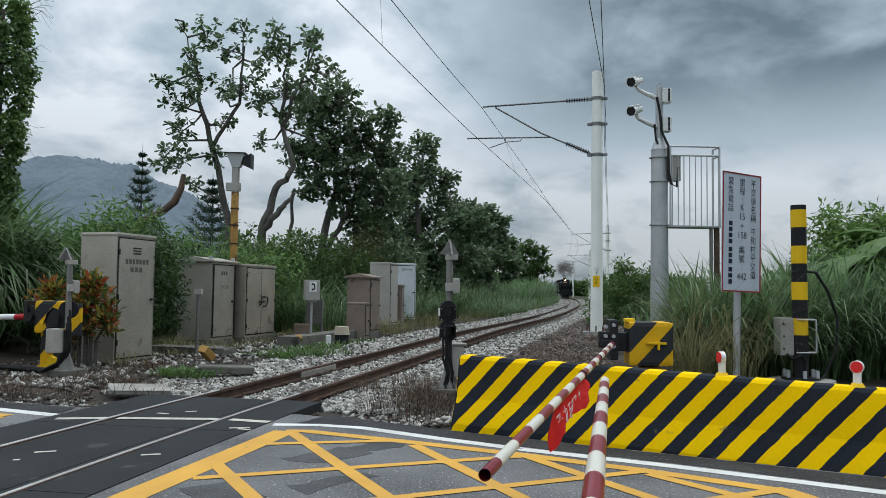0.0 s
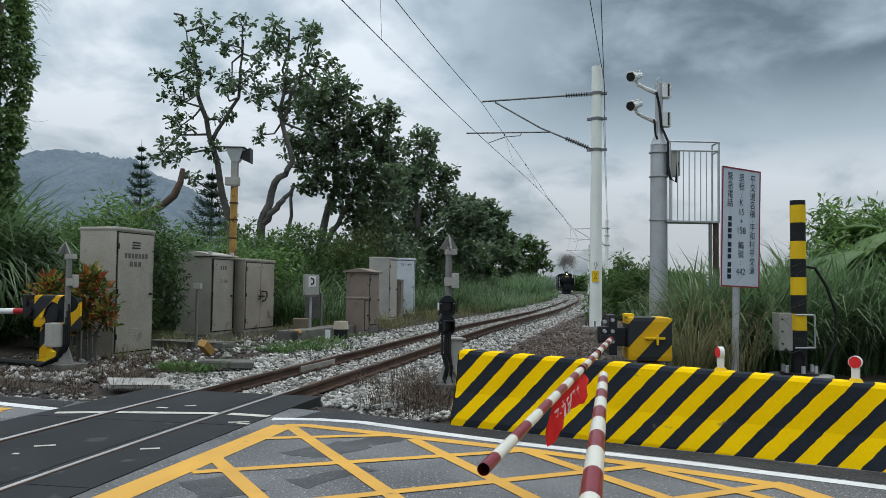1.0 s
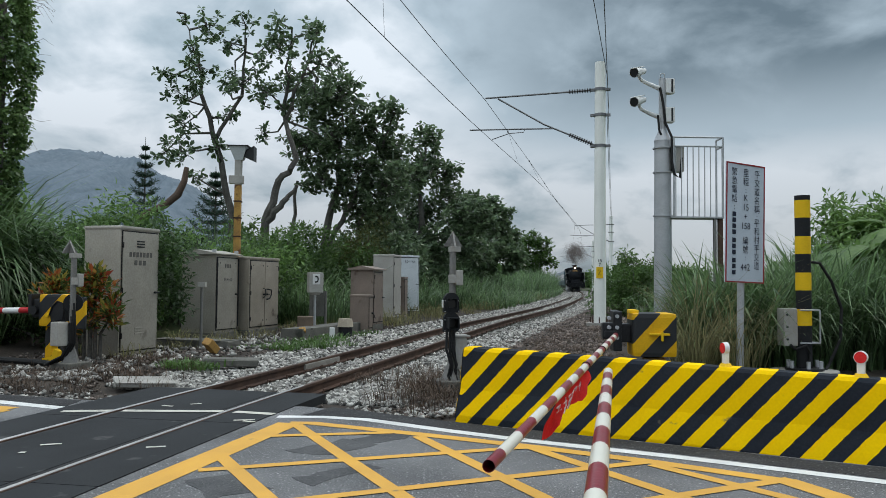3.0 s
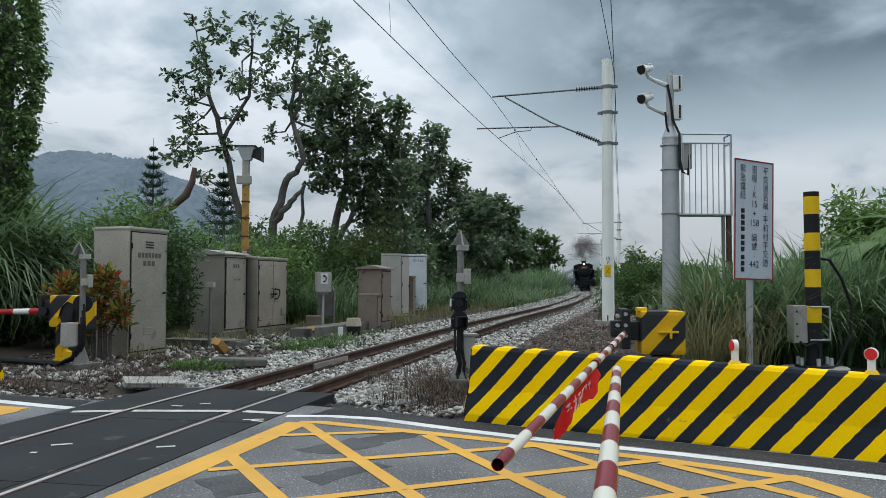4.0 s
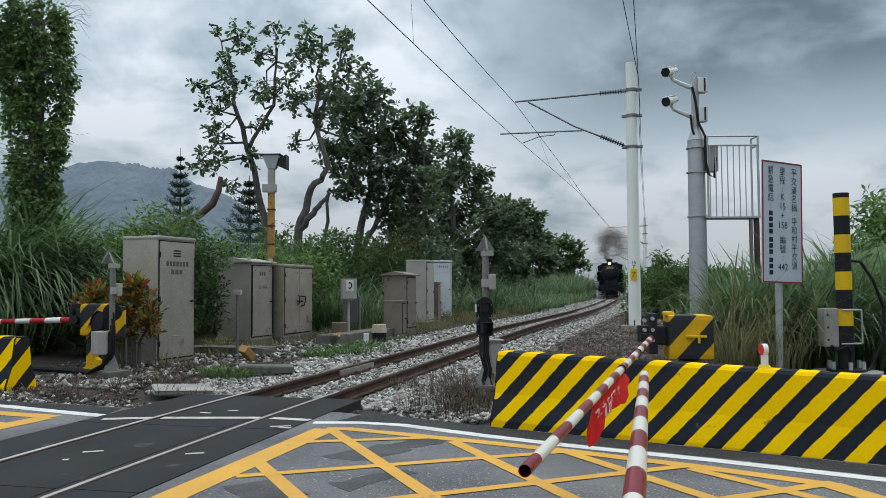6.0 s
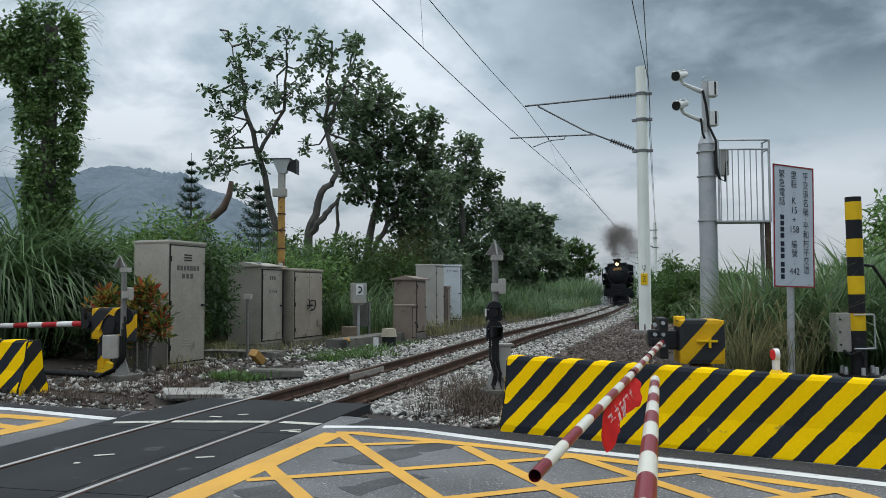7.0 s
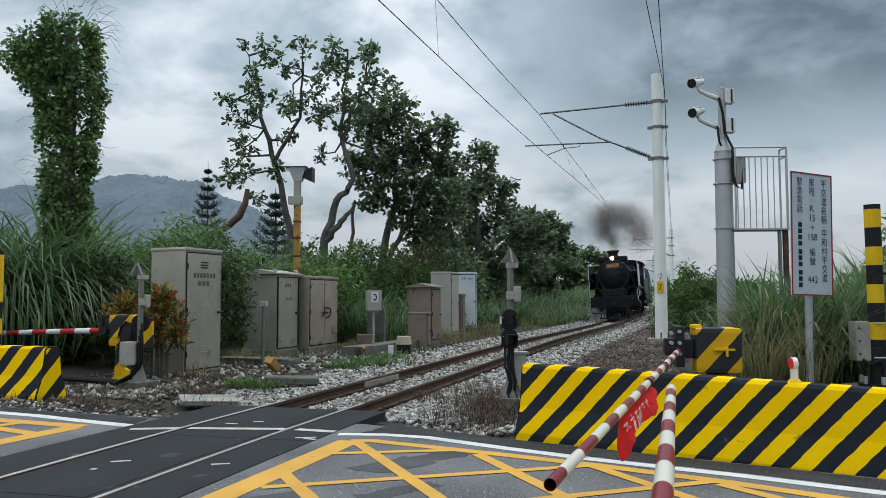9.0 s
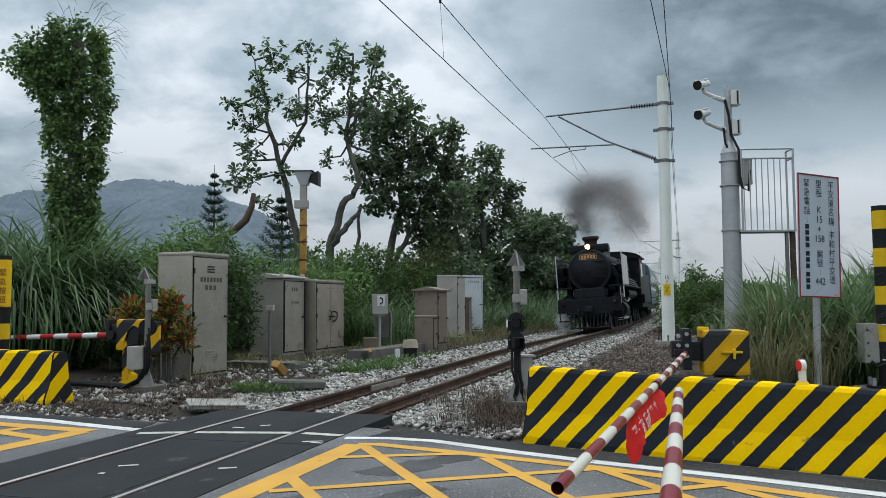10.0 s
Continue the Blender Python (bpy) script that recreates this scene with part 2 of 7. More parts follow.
LEAF_MID = leaf_mat("mid_green_leaf", (0.10, 0.18, 0.045), (0.055, 0.105, 0.03), 0.5, 0.4)
# darker leaf green with the hedge's deep shade painted in
LEAF_HEDGE = leaf_mat("hedge_leaf_shade_in_colour", (0.06, 0.11, 0.035), (0.035, 0.065, 0.022), 0.5, 0.45)
LEAF_LIGHT = leaf_mat("light_green_leaf", (0.17, 0.28, 0.08), (0.09, 0.17, 0.045), 0.5, 0.35)
LEAF_PINE = leaf_mat("blue_green_needle", (0.06, 0.105, 0.07), (0.035, 0.065, 0.045), 0.6, 0.3)
GRASS = leaf_mat("tall_grass_blade", (0.15, 0.235, 0.10), (0.075, 0.13, 0.057), 0.42, 0.5)
GRASS_DRY = leaf_mat("dry_grass_blade", (0.25, 0.23, 0.115), (0.13, 0.13, 0.06), 0.7, 0.5, 0.2)
CROTON = leaf_mat("red_yellow_leaf", (0.40, 0.11, 0.03), (0.15, 0.12, 0.03), 0.4, 0.5)
nt = CROTON.node_tree
cr = nt.nodes.new("ShaderNodeValToRGB")
ce = cr.color_ramp.elements
ce[0].position, ce[0].color = 0.0, (0.05, 0.09, 0.03, 1)
ce[1].position, ce[1].color = 1.0, (0.26, 0.03, 0.025, 1)
for p_, c_ in ((0.45, (0.09, 0.13, 0.03, 1)), (0.65, (0.36, 0.30, 0.06, 1)), (0.82, (0.36, 0.10, 0.03, 1))):
    ce.new(p_).color = c_
gi = nt.nodes.new("ShaderNodeNewGeometry")
nt.links.new(gi.outputs["Random Per Island"], cr.inputs[0])
nt.links.new(cr.outputs[0], nt.nodes["Principled BSDF"].inputs["Base Color"])
nt.links.new(cr.outputs[0], nt.nodes["Translucent BSDF"].inputs[0])
# distance haze is mixed into the hill's own blue-grey colours
HILL = mat("hill_haze_in_colour", (0.15, 0.183, 0.215), (0.095, 0.127, 0.155), 1.0, 0, 0.008, 0.06, 0)


# ---- building helpers ----
def part(name, bm, material, parent=None, label="", smooth=False, where=None):
    me = bpy.data.meshes.new(name)
    bm.to_mesh(me)
    bm.free()
    me.materials.append(material)
    if smooth:
        me.shade_smooth()
        me.set_sharp_from_angle(angle=radians(42))
    ob = new(name, me)
    if parent:
        ob.parent = parent
    if where is not None:
        ob.matrix_basis = where
    if label:
        ob["label"] = label
    return ob


def mesh_part(name, verts, faces, material, parent=None, smooth=False):
    me = bpy.data.meshes.new(name)
    verts = np.asarray(verts, dtype=np.float32)
    faces = np.asarray(faces, dtype=np.int32)
    k = faces.shape[1]
    me.vertices.add(len(verts))
    me.vertices.foreach_set("co", verts.ravel())
    me.loops.add(faces.size)
    me.loops.foreach_set("vertex_index", faces.ravel())
    me.polygons.add(len(faces))
    me.polygons.foreach_set("loop_start", np.arange(0, faces.size, k, dtype=np.int32))
    me.update(calc_edges=True)
    me.validate()
    me.materials.append(material)
    if smooth:
        me.shade_smooth()
    ob = new(name, me)
    if parent:
        ob.parent = parent
    return ob


def thing(name, m, label, category, group="", kind=""):
    ob = new(name)
    ob.empty_display_size = 0.2
    ob.matrix_basis = m
    return tagged(ob, label, category, group, kind)


def box(bm, x0, x1, y0, y1, z0, z1, bevel=0.0, m=None):
    r = bmesh.ops.create_cube(bm, size=1, matrix=Matrix.Translation(((x0 + x1) / 2, (y0 + y1) / 2, (z0 + z1) / 2)) @ Matrix.Diagonal((x1 - x0, y1 - y0, z1 - z0, 1)))
    vs = r["verts"]
    if bevel:
        es = list({ed for v in vs for ed in v.link_edges})
        out = bmesh.ops.bevel(bm, geom=es, offset=bevel, segments=2, affect="EDGES", profile=0.7)
        vs = list({v for f in out["faces"] for v in f.verts} | {v for v in vs if v.is_valid})
    if m is not None:
        bmesh.ops.transform(bm, matrix=m, verts=vs)
    return vs


def cyl(bm, p, q, r0, r1=None, seg=16, caps=True):
    p, q = Vector(p), Vector(q)
    d = q - p
    m = Matrix.Translation((p + q) / 2) @ d.to_track_quat("Z", "Y").to_matrix().to_4x4()
    return bmesh.ops.create_cone(bm, cap_ends=caps, segments=seg, radius1=r0, radius2=r0 if r1 is None else r1, depth=d.length, matrix=m)["verts"]


def tube(bm, pts, radii, seg=8):
    """A bent tapering tube through points."""
    pts = [Vector(p) for p in pts]
    if not hasattr(radii, "__len__"):
        radii = [radii] * len(pts)
    rings, side = [], None
    for i, p in enumerate(pts):
        d = (pts[min(i + 1, len(pts) - 1)] - pts[max(i - 1, 0)]).normalized()
        if side is None:
            side = d.orthogonal().normalized()
        side = (side - d * side.dot(d)).normalized()
        up = d.cross(side)
        rings.append([bm.verts.new(p + (side * math.cos(2 * math.pi * k / seg) + up * math.sin(2 * math.pi * k / seg)) * radii[i]) for k in range(seg)])
    for a, b in zip(rings, rings[1:]):
        for k in range(seg):
            bm.faces.new((a[k], a[(k + 1) % seg], b[(k + 1) % seg], b[k]))
    bm.faces.new(rings[0][::-1])
    bm.faces.new(rings[-1])


def lathe(bm, profile, seg=24, m=None):
    """A turned solid about z from (radius, height) pairs."""
    rings = []
    for r, z in profile:
        rings.append([bm.verts.new((r * math.cos(2 * math.pi * k / seg), r * math.sin(2 * math.pi * k / seg), z)) for k in range(seg)])
    for a, b in zip(rings, rings[1:]):
        for k in range(seg):
            bm.faces.new((a[k], a[(k + 1) % seg], b[(k + 1) % seg], b[k]))
    bm.faces.new(rings[0][::-1])
    bm.faces.new(rings[-1])
    if m is not None:
        bmesh.ops.transform(bm, matrix=m, verts=[v for ring in rings for v in ring])


def prism(bm, outline, y0, y1):
    """A solid with the outline in x, z, drawn out along y."""
    a = [bm.verts.new((x, y0, z)) for x, z in outline]
    b = [bm.verts.new((x, y1, z)) for x, z in outline]
    n = len(a)
    for i in range(n):
        bm.faces.new((a[i], a[(i + 1) % n], b[(i + 1) % n], b[i]))
    bm.faces.new(a[::-1])
    bm.faces.new(b)
    bmesh.ops.recalc_face_normals(bm, faces=bm.faces[:])


def one(fn, *a, **k):
    bm = bmesh.new()
    fn(bm, *a, **k)
    return bm


# ---- the railway's line ----
KY = np.array([-60, -20, 0, 6.5, 10.4, 14, 22.4, 32.7, 44.7, 56.8, 68.8, 87, 123, 154, 220, 420])
KX = np.array([-14.5, -7.9, -4.25, -2.95, -2.02, -1.0, 1.42, 4.5, 7.9, 10.95, 13.9, 17.9, 24.9, 30.0, 38.5, 55.0])


def natural_spline(xs, ys):
    n = len(xs)
    h = np.diff(xs)
    a = np.zeros((n, n))
    r = np.zeros(n)
    a[0, 0] = a[-1, -1] = 1
    for i in range(1, n - 1):
        a[i, i - 1], a[i, i], a[i, i + 1] = h[i - 1], 2 * (h[i - 1] + h[i]), h[i]
        r[i] = 6 * ((ys[i + 1] - ys[i]) / h[i] - (ys[i] - ys[i - 1]) / h[i - 1])
    m = np.linalg.solve(a, r)

    def f(x):
        i = np.clip(np.searchsorted(xs, x) - 1, 0, n - 2)
        d0, d1 = xs[i + 1] - x, x - xs[i]
        return (m[i] * d0**3 + m[i + 1] * d1**3) / (6 * h[i]) + (ys[i] / h[i] - m[i] * h[i] / 6) * d0 + (ys[i + 1] / h[i] - m[i + 1] * h[i] / 6) * d1

    return f


line_x = natural_spline(KY, KX)


def rail_z(y):
    t = np.clip((y - 9) / 18, 0, 1)
    return 0.014 + 0.13 * t * t * (3 - 2 * t)


SY = np.arange(-60, 420, 0.25)
SX = line_x(SY)
SS = np.concatenate([[0], np.cumsum(np.hypot(np.diff(SX), np.diff(SY)))])


def on_line(s):
    """Place and heading (towards growing y) at an arc length s."""
    y = np.interp(s, SS, SY)
    x = float(line_x(y))
    d = (float(line_x(y + 0.5)) - float(line_x(y - 0.5)))
    v = Vector((d, 1.0)).normalized()
    return Vector((x, float(y), float(rail_z(y)))), v


def beside(y, off, z=0.0):
    """A place off to the right (+) or left (-) of the line at y."""
    d = float(line_x(y + 0.5) - line_x(y - 0.5))
    v = Vector((d, 1.0)).normalized()
    return (float(line_x(y)) + v.y * off, y - v.x * off, z)


def heading(y):
    """Turn about z that lays an object's y axis along the line."""
    d = float(line_x(y + 0.5) - line_x(y - 0.5))
    return -math.degrees(math.atan2(d, 1.0))


# ---- ground ----
def ground_z(x, y):
    o = np.abs(x - line_x(np.clip(y, -55, 400)))
    bed = rail_z(y) - 0.17
    k = np.clip((o - 2.0) / 1.2, 0, 1)
    k = k * k * (3 - 2 * k)
    bank = np.clip((x - line_x(np.clip(y, -55, 400)) + 6.5) / -4, 0, 1) * 0.5 * np.clip((y - 10) / 8, 0, 1)
    z = bed * (1 - k) + (-0.035 + bank) * k
    return z


def make_ground():
    xs = np.concatenate([np.linspace(-3000, -60, 14), np.arange(-50, -12, 2.0), np.arange(-12, 14, 0.4), np.arange(14, 60, 2.0), np.linspace(70, 3000, 14)])
    ys = np.concatenate([np.linspace(-600, -20, 8), np.arange(-15, 4, 1.0), np.arange(4, 45, 0.4), np.arange(45, 160, 2.0), np.linspace(165, 4500, 20)])
    gx, gy = np.meshgrid(xs, ys)
    gz = ground_z(gx, gy)
    near = (gy < 60) & (np.abs(gx) < 30)
    rng = np.random.RandomState(2)
    gz = gz + near * (rng.rand(*gz.shape) - 0.5) * 0.03
    nx, ny = len(xs), len(ys)
    idx = np.arange(nx * ny).reshape(ny, nx)
    f = np.stack([idx[:-1, :-1], idx[:-1, 1:], idx[1:, 1:], idx[1:, :-1]], -1).reshape(-1, 4)
    ob = mesh_part("ground", np.stack([gx, gy, gz], -1).reshape(-1, 3), f, SOIL, smooth=True)
    tagged(ob, "dark soil with leaf litter and sparse weeds", "ground", kind="structure")
    ob.data.materials.append(MEADOW)
    for p in ob.data.polygons:
        c = p.center
        o = abs(c.x - line_x(np.clip(c.y, -55, 400)))
        if (o > 6 and (c.y > 17 or o > 12)) or (c.y > 60 and o > 3.6):
            p.material_index = 1


make_ground()


def sheet(name, outline, z, material, thick=0.06, parent=None):
    bm = bmesh.new()
    f = bm.faces.new([bm.verts.new((x, y, z)) for x, y in outline])
    if f.normal.z < 0:
        f.normal_flip()
    r = bmesh.ops.extrude_face_region(bm, geom=[f])
    bmesh.ops.translate(bm, vec=(0, 0, -thick), verts=[v for v in r["geom"] if isinstance(v, bmesh.types.BMVert)])
    bmesh.ops.recalc_face_normals(bm, faces=bm.faces[:])
    return part(name, bm, material, parent)


# the road's far edge, and its near edge behind the viewer
ROAD_FAR = [(-30, 21.5), (-16, 14.4), (-8, 10.9), (-5.4, 9.75), (-3.7, 9.15), (-1.2, 8.75), (0.35, 7.85), (3.4, 6.05), (9, 2.7), (30, -9.8)]
ROAD_NEAR = [(30, -18.5), (9, -6.2), (0, -1.6), (-6, 1.4), (-16, 6.0), (-30, 12.6)]
road = tagged(sheet("road", ROAD_FAR + ROAD_NEAR, 0.0, ASPHALT, 0.12), "grey worn asphalt road with painted box and edge lines", "road", kind="structure")


def ragged(pts, amount, seed):
    """An outline with many small uneven steps."""
    rng = random.Random(seed)
    out = []
    for (x0, y0), (x1, y1) in zip(pts, pts[1:] + pts[:1]):
        n = max(1, int(math.hypot(x1 - x0, y1 - y0) / 0.12))
        for i in range(n):
            u = i / n
            out.append((x0 + (x1 - x0) * u + rng.uniform(-amount, amount), y0 + (y1 - y0) * u + rng.uniform(-amount, amount)))
    return out


VERGE = [(-1.15, 8.17), (-0.45, 8.03), (0.35, 7.45), (1.08, 6.97), (2.1, 6.4), (3.12, 5.73), (4.45, 4.86), (8, 2.6), (8.2, 3.1), (3.4, 6.0), (0.4, 7.8), (-0.9, 8.7)]
tagged(sheet("road_verge", ragged(VERGE, 0.015, 1), 0.003, TARMAC, 0.05), "rough dark tarmac strip between edge line and barrier", "road verge", kind="structure")
VERGE2 = [(-3.75, 8.66), (-4.2, 8.88), (-5.2, 9.42), (-6.3, 9.85), (-9, 11.1), (-9.2, 11.45), (-5.4, 9.75), (-3.75, 9.12)]
tagged(sheet("road_verge", ragged(VERGE2, 0.015, 2), 0.003, TARMAC, 0.05), "rough dark tarmac strip beyond the edge line", "road verge", kind="structure")
for k, o in enumerate(([(-1.05, 6.5), (-0.6, 6.95), (-0.3, 6.75), (-0.65, 6.3)], [(-0.55, 6.95), (-0.2, 7.35), (0.0, 7.1), (-0.3, 6.8)], [(-0.85, 5.6), (-0.35, 6.0), (-0.2, 5.9), (-0.7, 5.4)], [(-1.55, 5.5), (-1.25, 5.75), (-0.95, 5.3), (-1.3, 5.0)])):
    sheet("tar_patch", ragged(o, 0.04, 10 + k), 0.0025, PATCH, 0.02, road)


def stripe(name, pts, width, material, z=0.004, parent=None):
    """A painted line of even width through points on the road."""
    pts = [Vector(p) for p in pts]
    bm = bmesh.new()
    a, b = [], []
    for i, p in enumerate(pts):
        d = (pts[min(i + 1, len(pts) - 1)] - pts[max(i - 1, 0)]).normalized()
        n = Vector((-d.y, d.x)) * width / 2
        a.append(bm.verts.new((p.x + n.x, p.y + n.y, z)))
        b.append(bm.verts.new((p.x - n.x, p.y - n.y, z)))
    for i in range(len(pts) - 1):
        bm.faces.new((a[i], b[i], b[i + 1], a[i + 1]))
    bmesh.ops.recalc_face_normals(bm, faces=bm.faces[:])
    return part(name, bm, material, parent)


WHITE_EDGE = [(-1.38, 8.08), (-0.9, 8.06), (-0.48, 7.92), (0.33, 7.33), (1.04, 6.86), (2.06, 6.28), (3.08, 5.62), (4.4, 4.75), (8, 2.5)]
stripe("white_edge_line", WHITE_EDGE, 0.135, WHITE_LINE, 0.004, road)
stripe("white_edge_line", [(-12, 12.3), (-8, 10.45), (-6.2, 9.68), (-5.16, 9.27), (-4.6, 8.98), (-4.15, 8.76), (-3.66, 8.53)], 0.16, WHITE_LINE, 0.004, road)

# the yellow box and its crossing lines
BOX_L = [(-2.75, 2.0), (-2.2, 3.9), (-1.85, 5.19), (-1.6, 6.16), (-1.2, 7.72)]
BOX_T = [(-1.2, 7.72), (-1.0, 7.72), (0.07, 7.16), (1.01, 6.63), (1.85, 6.08), (2.66, 5.46)]
stripe("yellow_box_edge", BOX_L, 0.24, YELLOW_LINE, 0.004, road)
stripe("yellow_box_edge", BOX_T, 0.15, YELLOW_LINE, 0.0046, road)
stripe("yellow_box_edge", [(2.60, 5.52), (2.74, 5.1), (2.9, 4.3), (3.1, 3.2)], 0.19, YELLOW_LINE, 0.0052, road)
for p, q in [((-1.12, 7.62), (1.0, 2.55)), ((0.03, 7.07), (1.7, 2.9)), ((0.97, 6.6), (2.65, 3.2)), ((1.8, 6.0), (2.75, 4.55)), ((-1.52, 6.3), (0.1, 3.0))]:
    stripe("yellow_cross_line", [p, q], 0.115, YELLOW_LINE, 0.0058, road)
for p, q in [((-1.28, 7.07), (-0.2, 7.25)), ((-1.55, 5.8), (0.95, 6.62)), ((-1.85, 4.55), (1.78, 6.08)), ((-1.6, 3.6), (2.66, 5.56)), ((0, 3.3), (2.85, 4.55))]:
    stripe("yellow_cross_line", [p, q], 0.105, YELLOW_LINE, 0.0064, road)
# the box beyond the rails
stripe("yellow_box_edge", [(-4.22, 8.50), (-6.5, 9.33), (-9, 10.48)], 0.21, YELLOW_LINE, 0.004, road)
stripe("yellow_box_edge", [(-4.3, 8.45), (-4.65, 7.3), (-5.1, 5.9)], 0.26, YELLOW_LINE, 0.0046, road)
stripe("yellow_cross_line", [(-4.45, 8.0), (-6.6, 9.2)], 0.16, YELLOW_LINE, 0.0052, road)
stripe("yellow_cross_line", [(-5.05, 8.75), (-6.2, 6.9)], 0.16, YELLOW_LINE, 0.0058, road)

# ---- rails ----
GAUGE = 1.067


def cant(y):
    """Degrees by which the track leans into the bend."""
    return 3.4 * float(np.clip((y - 13) / 15, 0, 1))


def offset_curve(off, y0, y1, step):
    return [beside(y, off, float(rail_z(y)) + off * math.tan(radians(cant(y)))) for y in np.arange(y0, y1 + 1e-6, step)]


def sweep(bm, path, section):
    """A section in (sideways, up) swept along a level path."""
    rings = []
    for i, p in enumerate(path):
        a, b = Vector(path[max(i - 1, 0)]), Vector(path[min(i + 1, len(path) - 1)])
        d = (b - a)
        d.z = 0
        d.normalize()
        n = Vector((d.y, -d.x, 0))
        rings.append([bm.verts.new(Vector(p) + n * u + Vector((0, 0, w))) for u, w in section])
    k = len(section)
    for a, b in zip(rings, rings[1:]):
        for i in range(k):
            bm.faces.new((a[i], a[(i + 1) % k], b[(i + 1) % k], b[i]))
    bm.faces.new(rings[0][::-1])
    bm.faces.new(rings[-1])
    bmesh.ops.recalc_face_normals(bm, faces=bm.faces[:])


RAIL_BODY = [(-0.062, -0.15), (0.062, -0.15), (0.062, -0.138), (0.012, -0.122), (0.010, -0.045), (0.033, -0.035), (0.033, -0.002), (-0.033, -0.002), (-0.033, -0.035), (-0.010, -0.045), (-0.012, -0.122), (-0.062, -0.138)]
for side in (-1, 1):
    o = side * (GAUGE / 2 + 0.032)
    path = offset_curve(o, -30, 60, 0.5) + offset_curve(o, 62, 300, 2)
    ob = part("rail", one(sweep, path, RAIL_BODY), RUST)
    tagged(ob, "rust-brown steel rail with a shiny running top", "rail", "rails of the track")
    head = [(-0.017, -0.012), (0.017, -0.012), (0.015, 0.0), (0.008, 0.006), (0.0, 0.0085), (-0.008, 0.006), (-0.015, 0.0)]
    part("running_top", one(sweep, offset_curve(o, -30, 10.5, 0.5), head), RAIL_TOP, ob, "polished bright steel")
    part("running_top", one(sweep, offset_curve(o, 10.5, 60, 0.5) + offset_curve(o, 62, 300, 2), head), RAIL_DULL, ob, "dull brown steel")

# sleepers: concrete, half sunk in the stones
bm = bmesh.new()
box(bm, -1.0, 1.0, -0.11, 0.11, -0.12, 0.0, 0.012)
first = None
for y in np.arange(10.4, 70, 0.62):
    m = pose(*beside(y, 0, float(rail_z(y)) - 0.165), 0, -cant(y), heading(y))
    if first is None:
        first = part("sleeper", bm, CONCRETE_DARK, where=m)
        tagged(first, "weathered concrete sleeper half sunk in ballast", "sleeper", "sleepers of the track")
        for x in (-0.66, -0.47, 0.47, 0.66):
            part("rail_clip", one(tube, [(x, -0.07, 0.0), (x, -0.05, 0.05), (x, 0.03, 0.055), (x + (0.04 if x in (-0.66, 0.47) else -0.04), 0.06, 0.03)], 0.016, 6), RUST, first)
    else:
        copy_thing(first, m)

# ---- crossing panels ----
def panel_strip(o0, o1, y0, y1, z, material, parent, name="panel"):
    bm = bmesh.new()
    n = max(2, int((y1 - y0) / 0.4))
    a, b = [], []
    for i in range(n + 1):
        y = y0 + (y1 - y0) * i / n
        pa, pb = beside(y, o0), beside(y, o1)
        a.append((bm.verts.new((pa[0], pa[1], z)), bm.verts.new((pa[0], pa[1], z - 0.1))))
        b.append((bm.verts.new((pb[0], pb[1], z)), bm.verts.new((pb[0], pb[1], z - 0.1))))
    for i in range(n):
        bm.faces.new((a[i][0], b[i][0], b[i + 1][0], a[i + 1][0]))
        bm.faces.new((a[i][1], a[i][0], a[i + 1][0], a[i + 1][1]))
        bm.faces.new((b[i][0], b[i][1], b[i + 1][1], b[i + 1][0]))
    for i in (0, n):
        bm.faces.new((a[i][0], a[i][1], b[i][1], b[i][0]))
    bmesh.ops.recalc_face_normals(bm, faces=bm.faces[:])
    return part(name, bm, material, parent)


crossing = thing("crossing_deck", pose(0, 0, 0), "black rubber crossing panels between and beside the rails", "crossing deck", kind="structure")
IN, OUT = GAUGE / 2, GAUGE / 2 + 0.064
cuts = [-4.0, -1.6, 0.8, 3.2, 5.56, 7.9, 9.95]
for y0, y1 in zip(cuts, cuts[1:]):
    panel_strip(-IN + 0.045, IN - 0.075, y0 + 0.006, y1 - 0.006, 0.006, RUBBER, crossing)
    panel_strip(OUT + 0.004, OUT + 0.50, y0 + 0.006, y1 - 0.006, 0.008, RUBBER, crossing)
    panel_strip(-OUT - 0.62, -OUT - 0.004, y0 + 0.006, y1 - 0.006, 0.008, RUBBER, crossing)
for y0, y1 in ((-4.0, 9.95),):
    panel_strip(-IN, -IN + 0.045, y0, y1, 0.002, BLACK_RUBBER, crossing, "flangeway")
    panel_strip(IN - 0.075, IN, y0, y1, 0.002, BLACK_RUBBER, crossing, "flangeway")
    panel_strip(OUT - 0.002, OUT + 0.004, y0, y1, 0.002, BLACK_RUBBER, crossing, "flangeway")
# the edge line where it crosses the panels
for x0, x1, y0, y1 in ((-3.62, -3.13, 8.30, 8.36), (-3.02, -1.99, 8.36, 8.34), (-1.86, -1.43, 8.32, 8.18)):
    stripe("white_edge_line", [(x0, y0), (x1, y1)], 0.12, CREAM_LINE, 0.0125, crossing)

# ---- concrete barriers ----
PROFILE = [(0.0, -0.08), (0.0, 0.05), (0.025, 0.12), (0.09, 0.30), (0.135, 0.68), (0.16, 0.71), (0.34, 0.71), (0.365, 0.68), (0.41, 0.30), (0.475, 0.12), (0.50, 0.05), (0.50, -0.08)]


def cut_ring(ring, inside):
    """The part of a closed outline where inside(u, w) is positive."""
    out = []
    for p, q in zip(ring, ring[1:] + ring[:1]):
        a, b = inside(*p), inside(*q)
        if a > 0:
            out.append(p)
        if a * b < 0:
            f = a / (a - b)
            out.append((p[0] + f * (q[0] - p[0]), p[1] + f * (q[1] - p[1])))
    return out


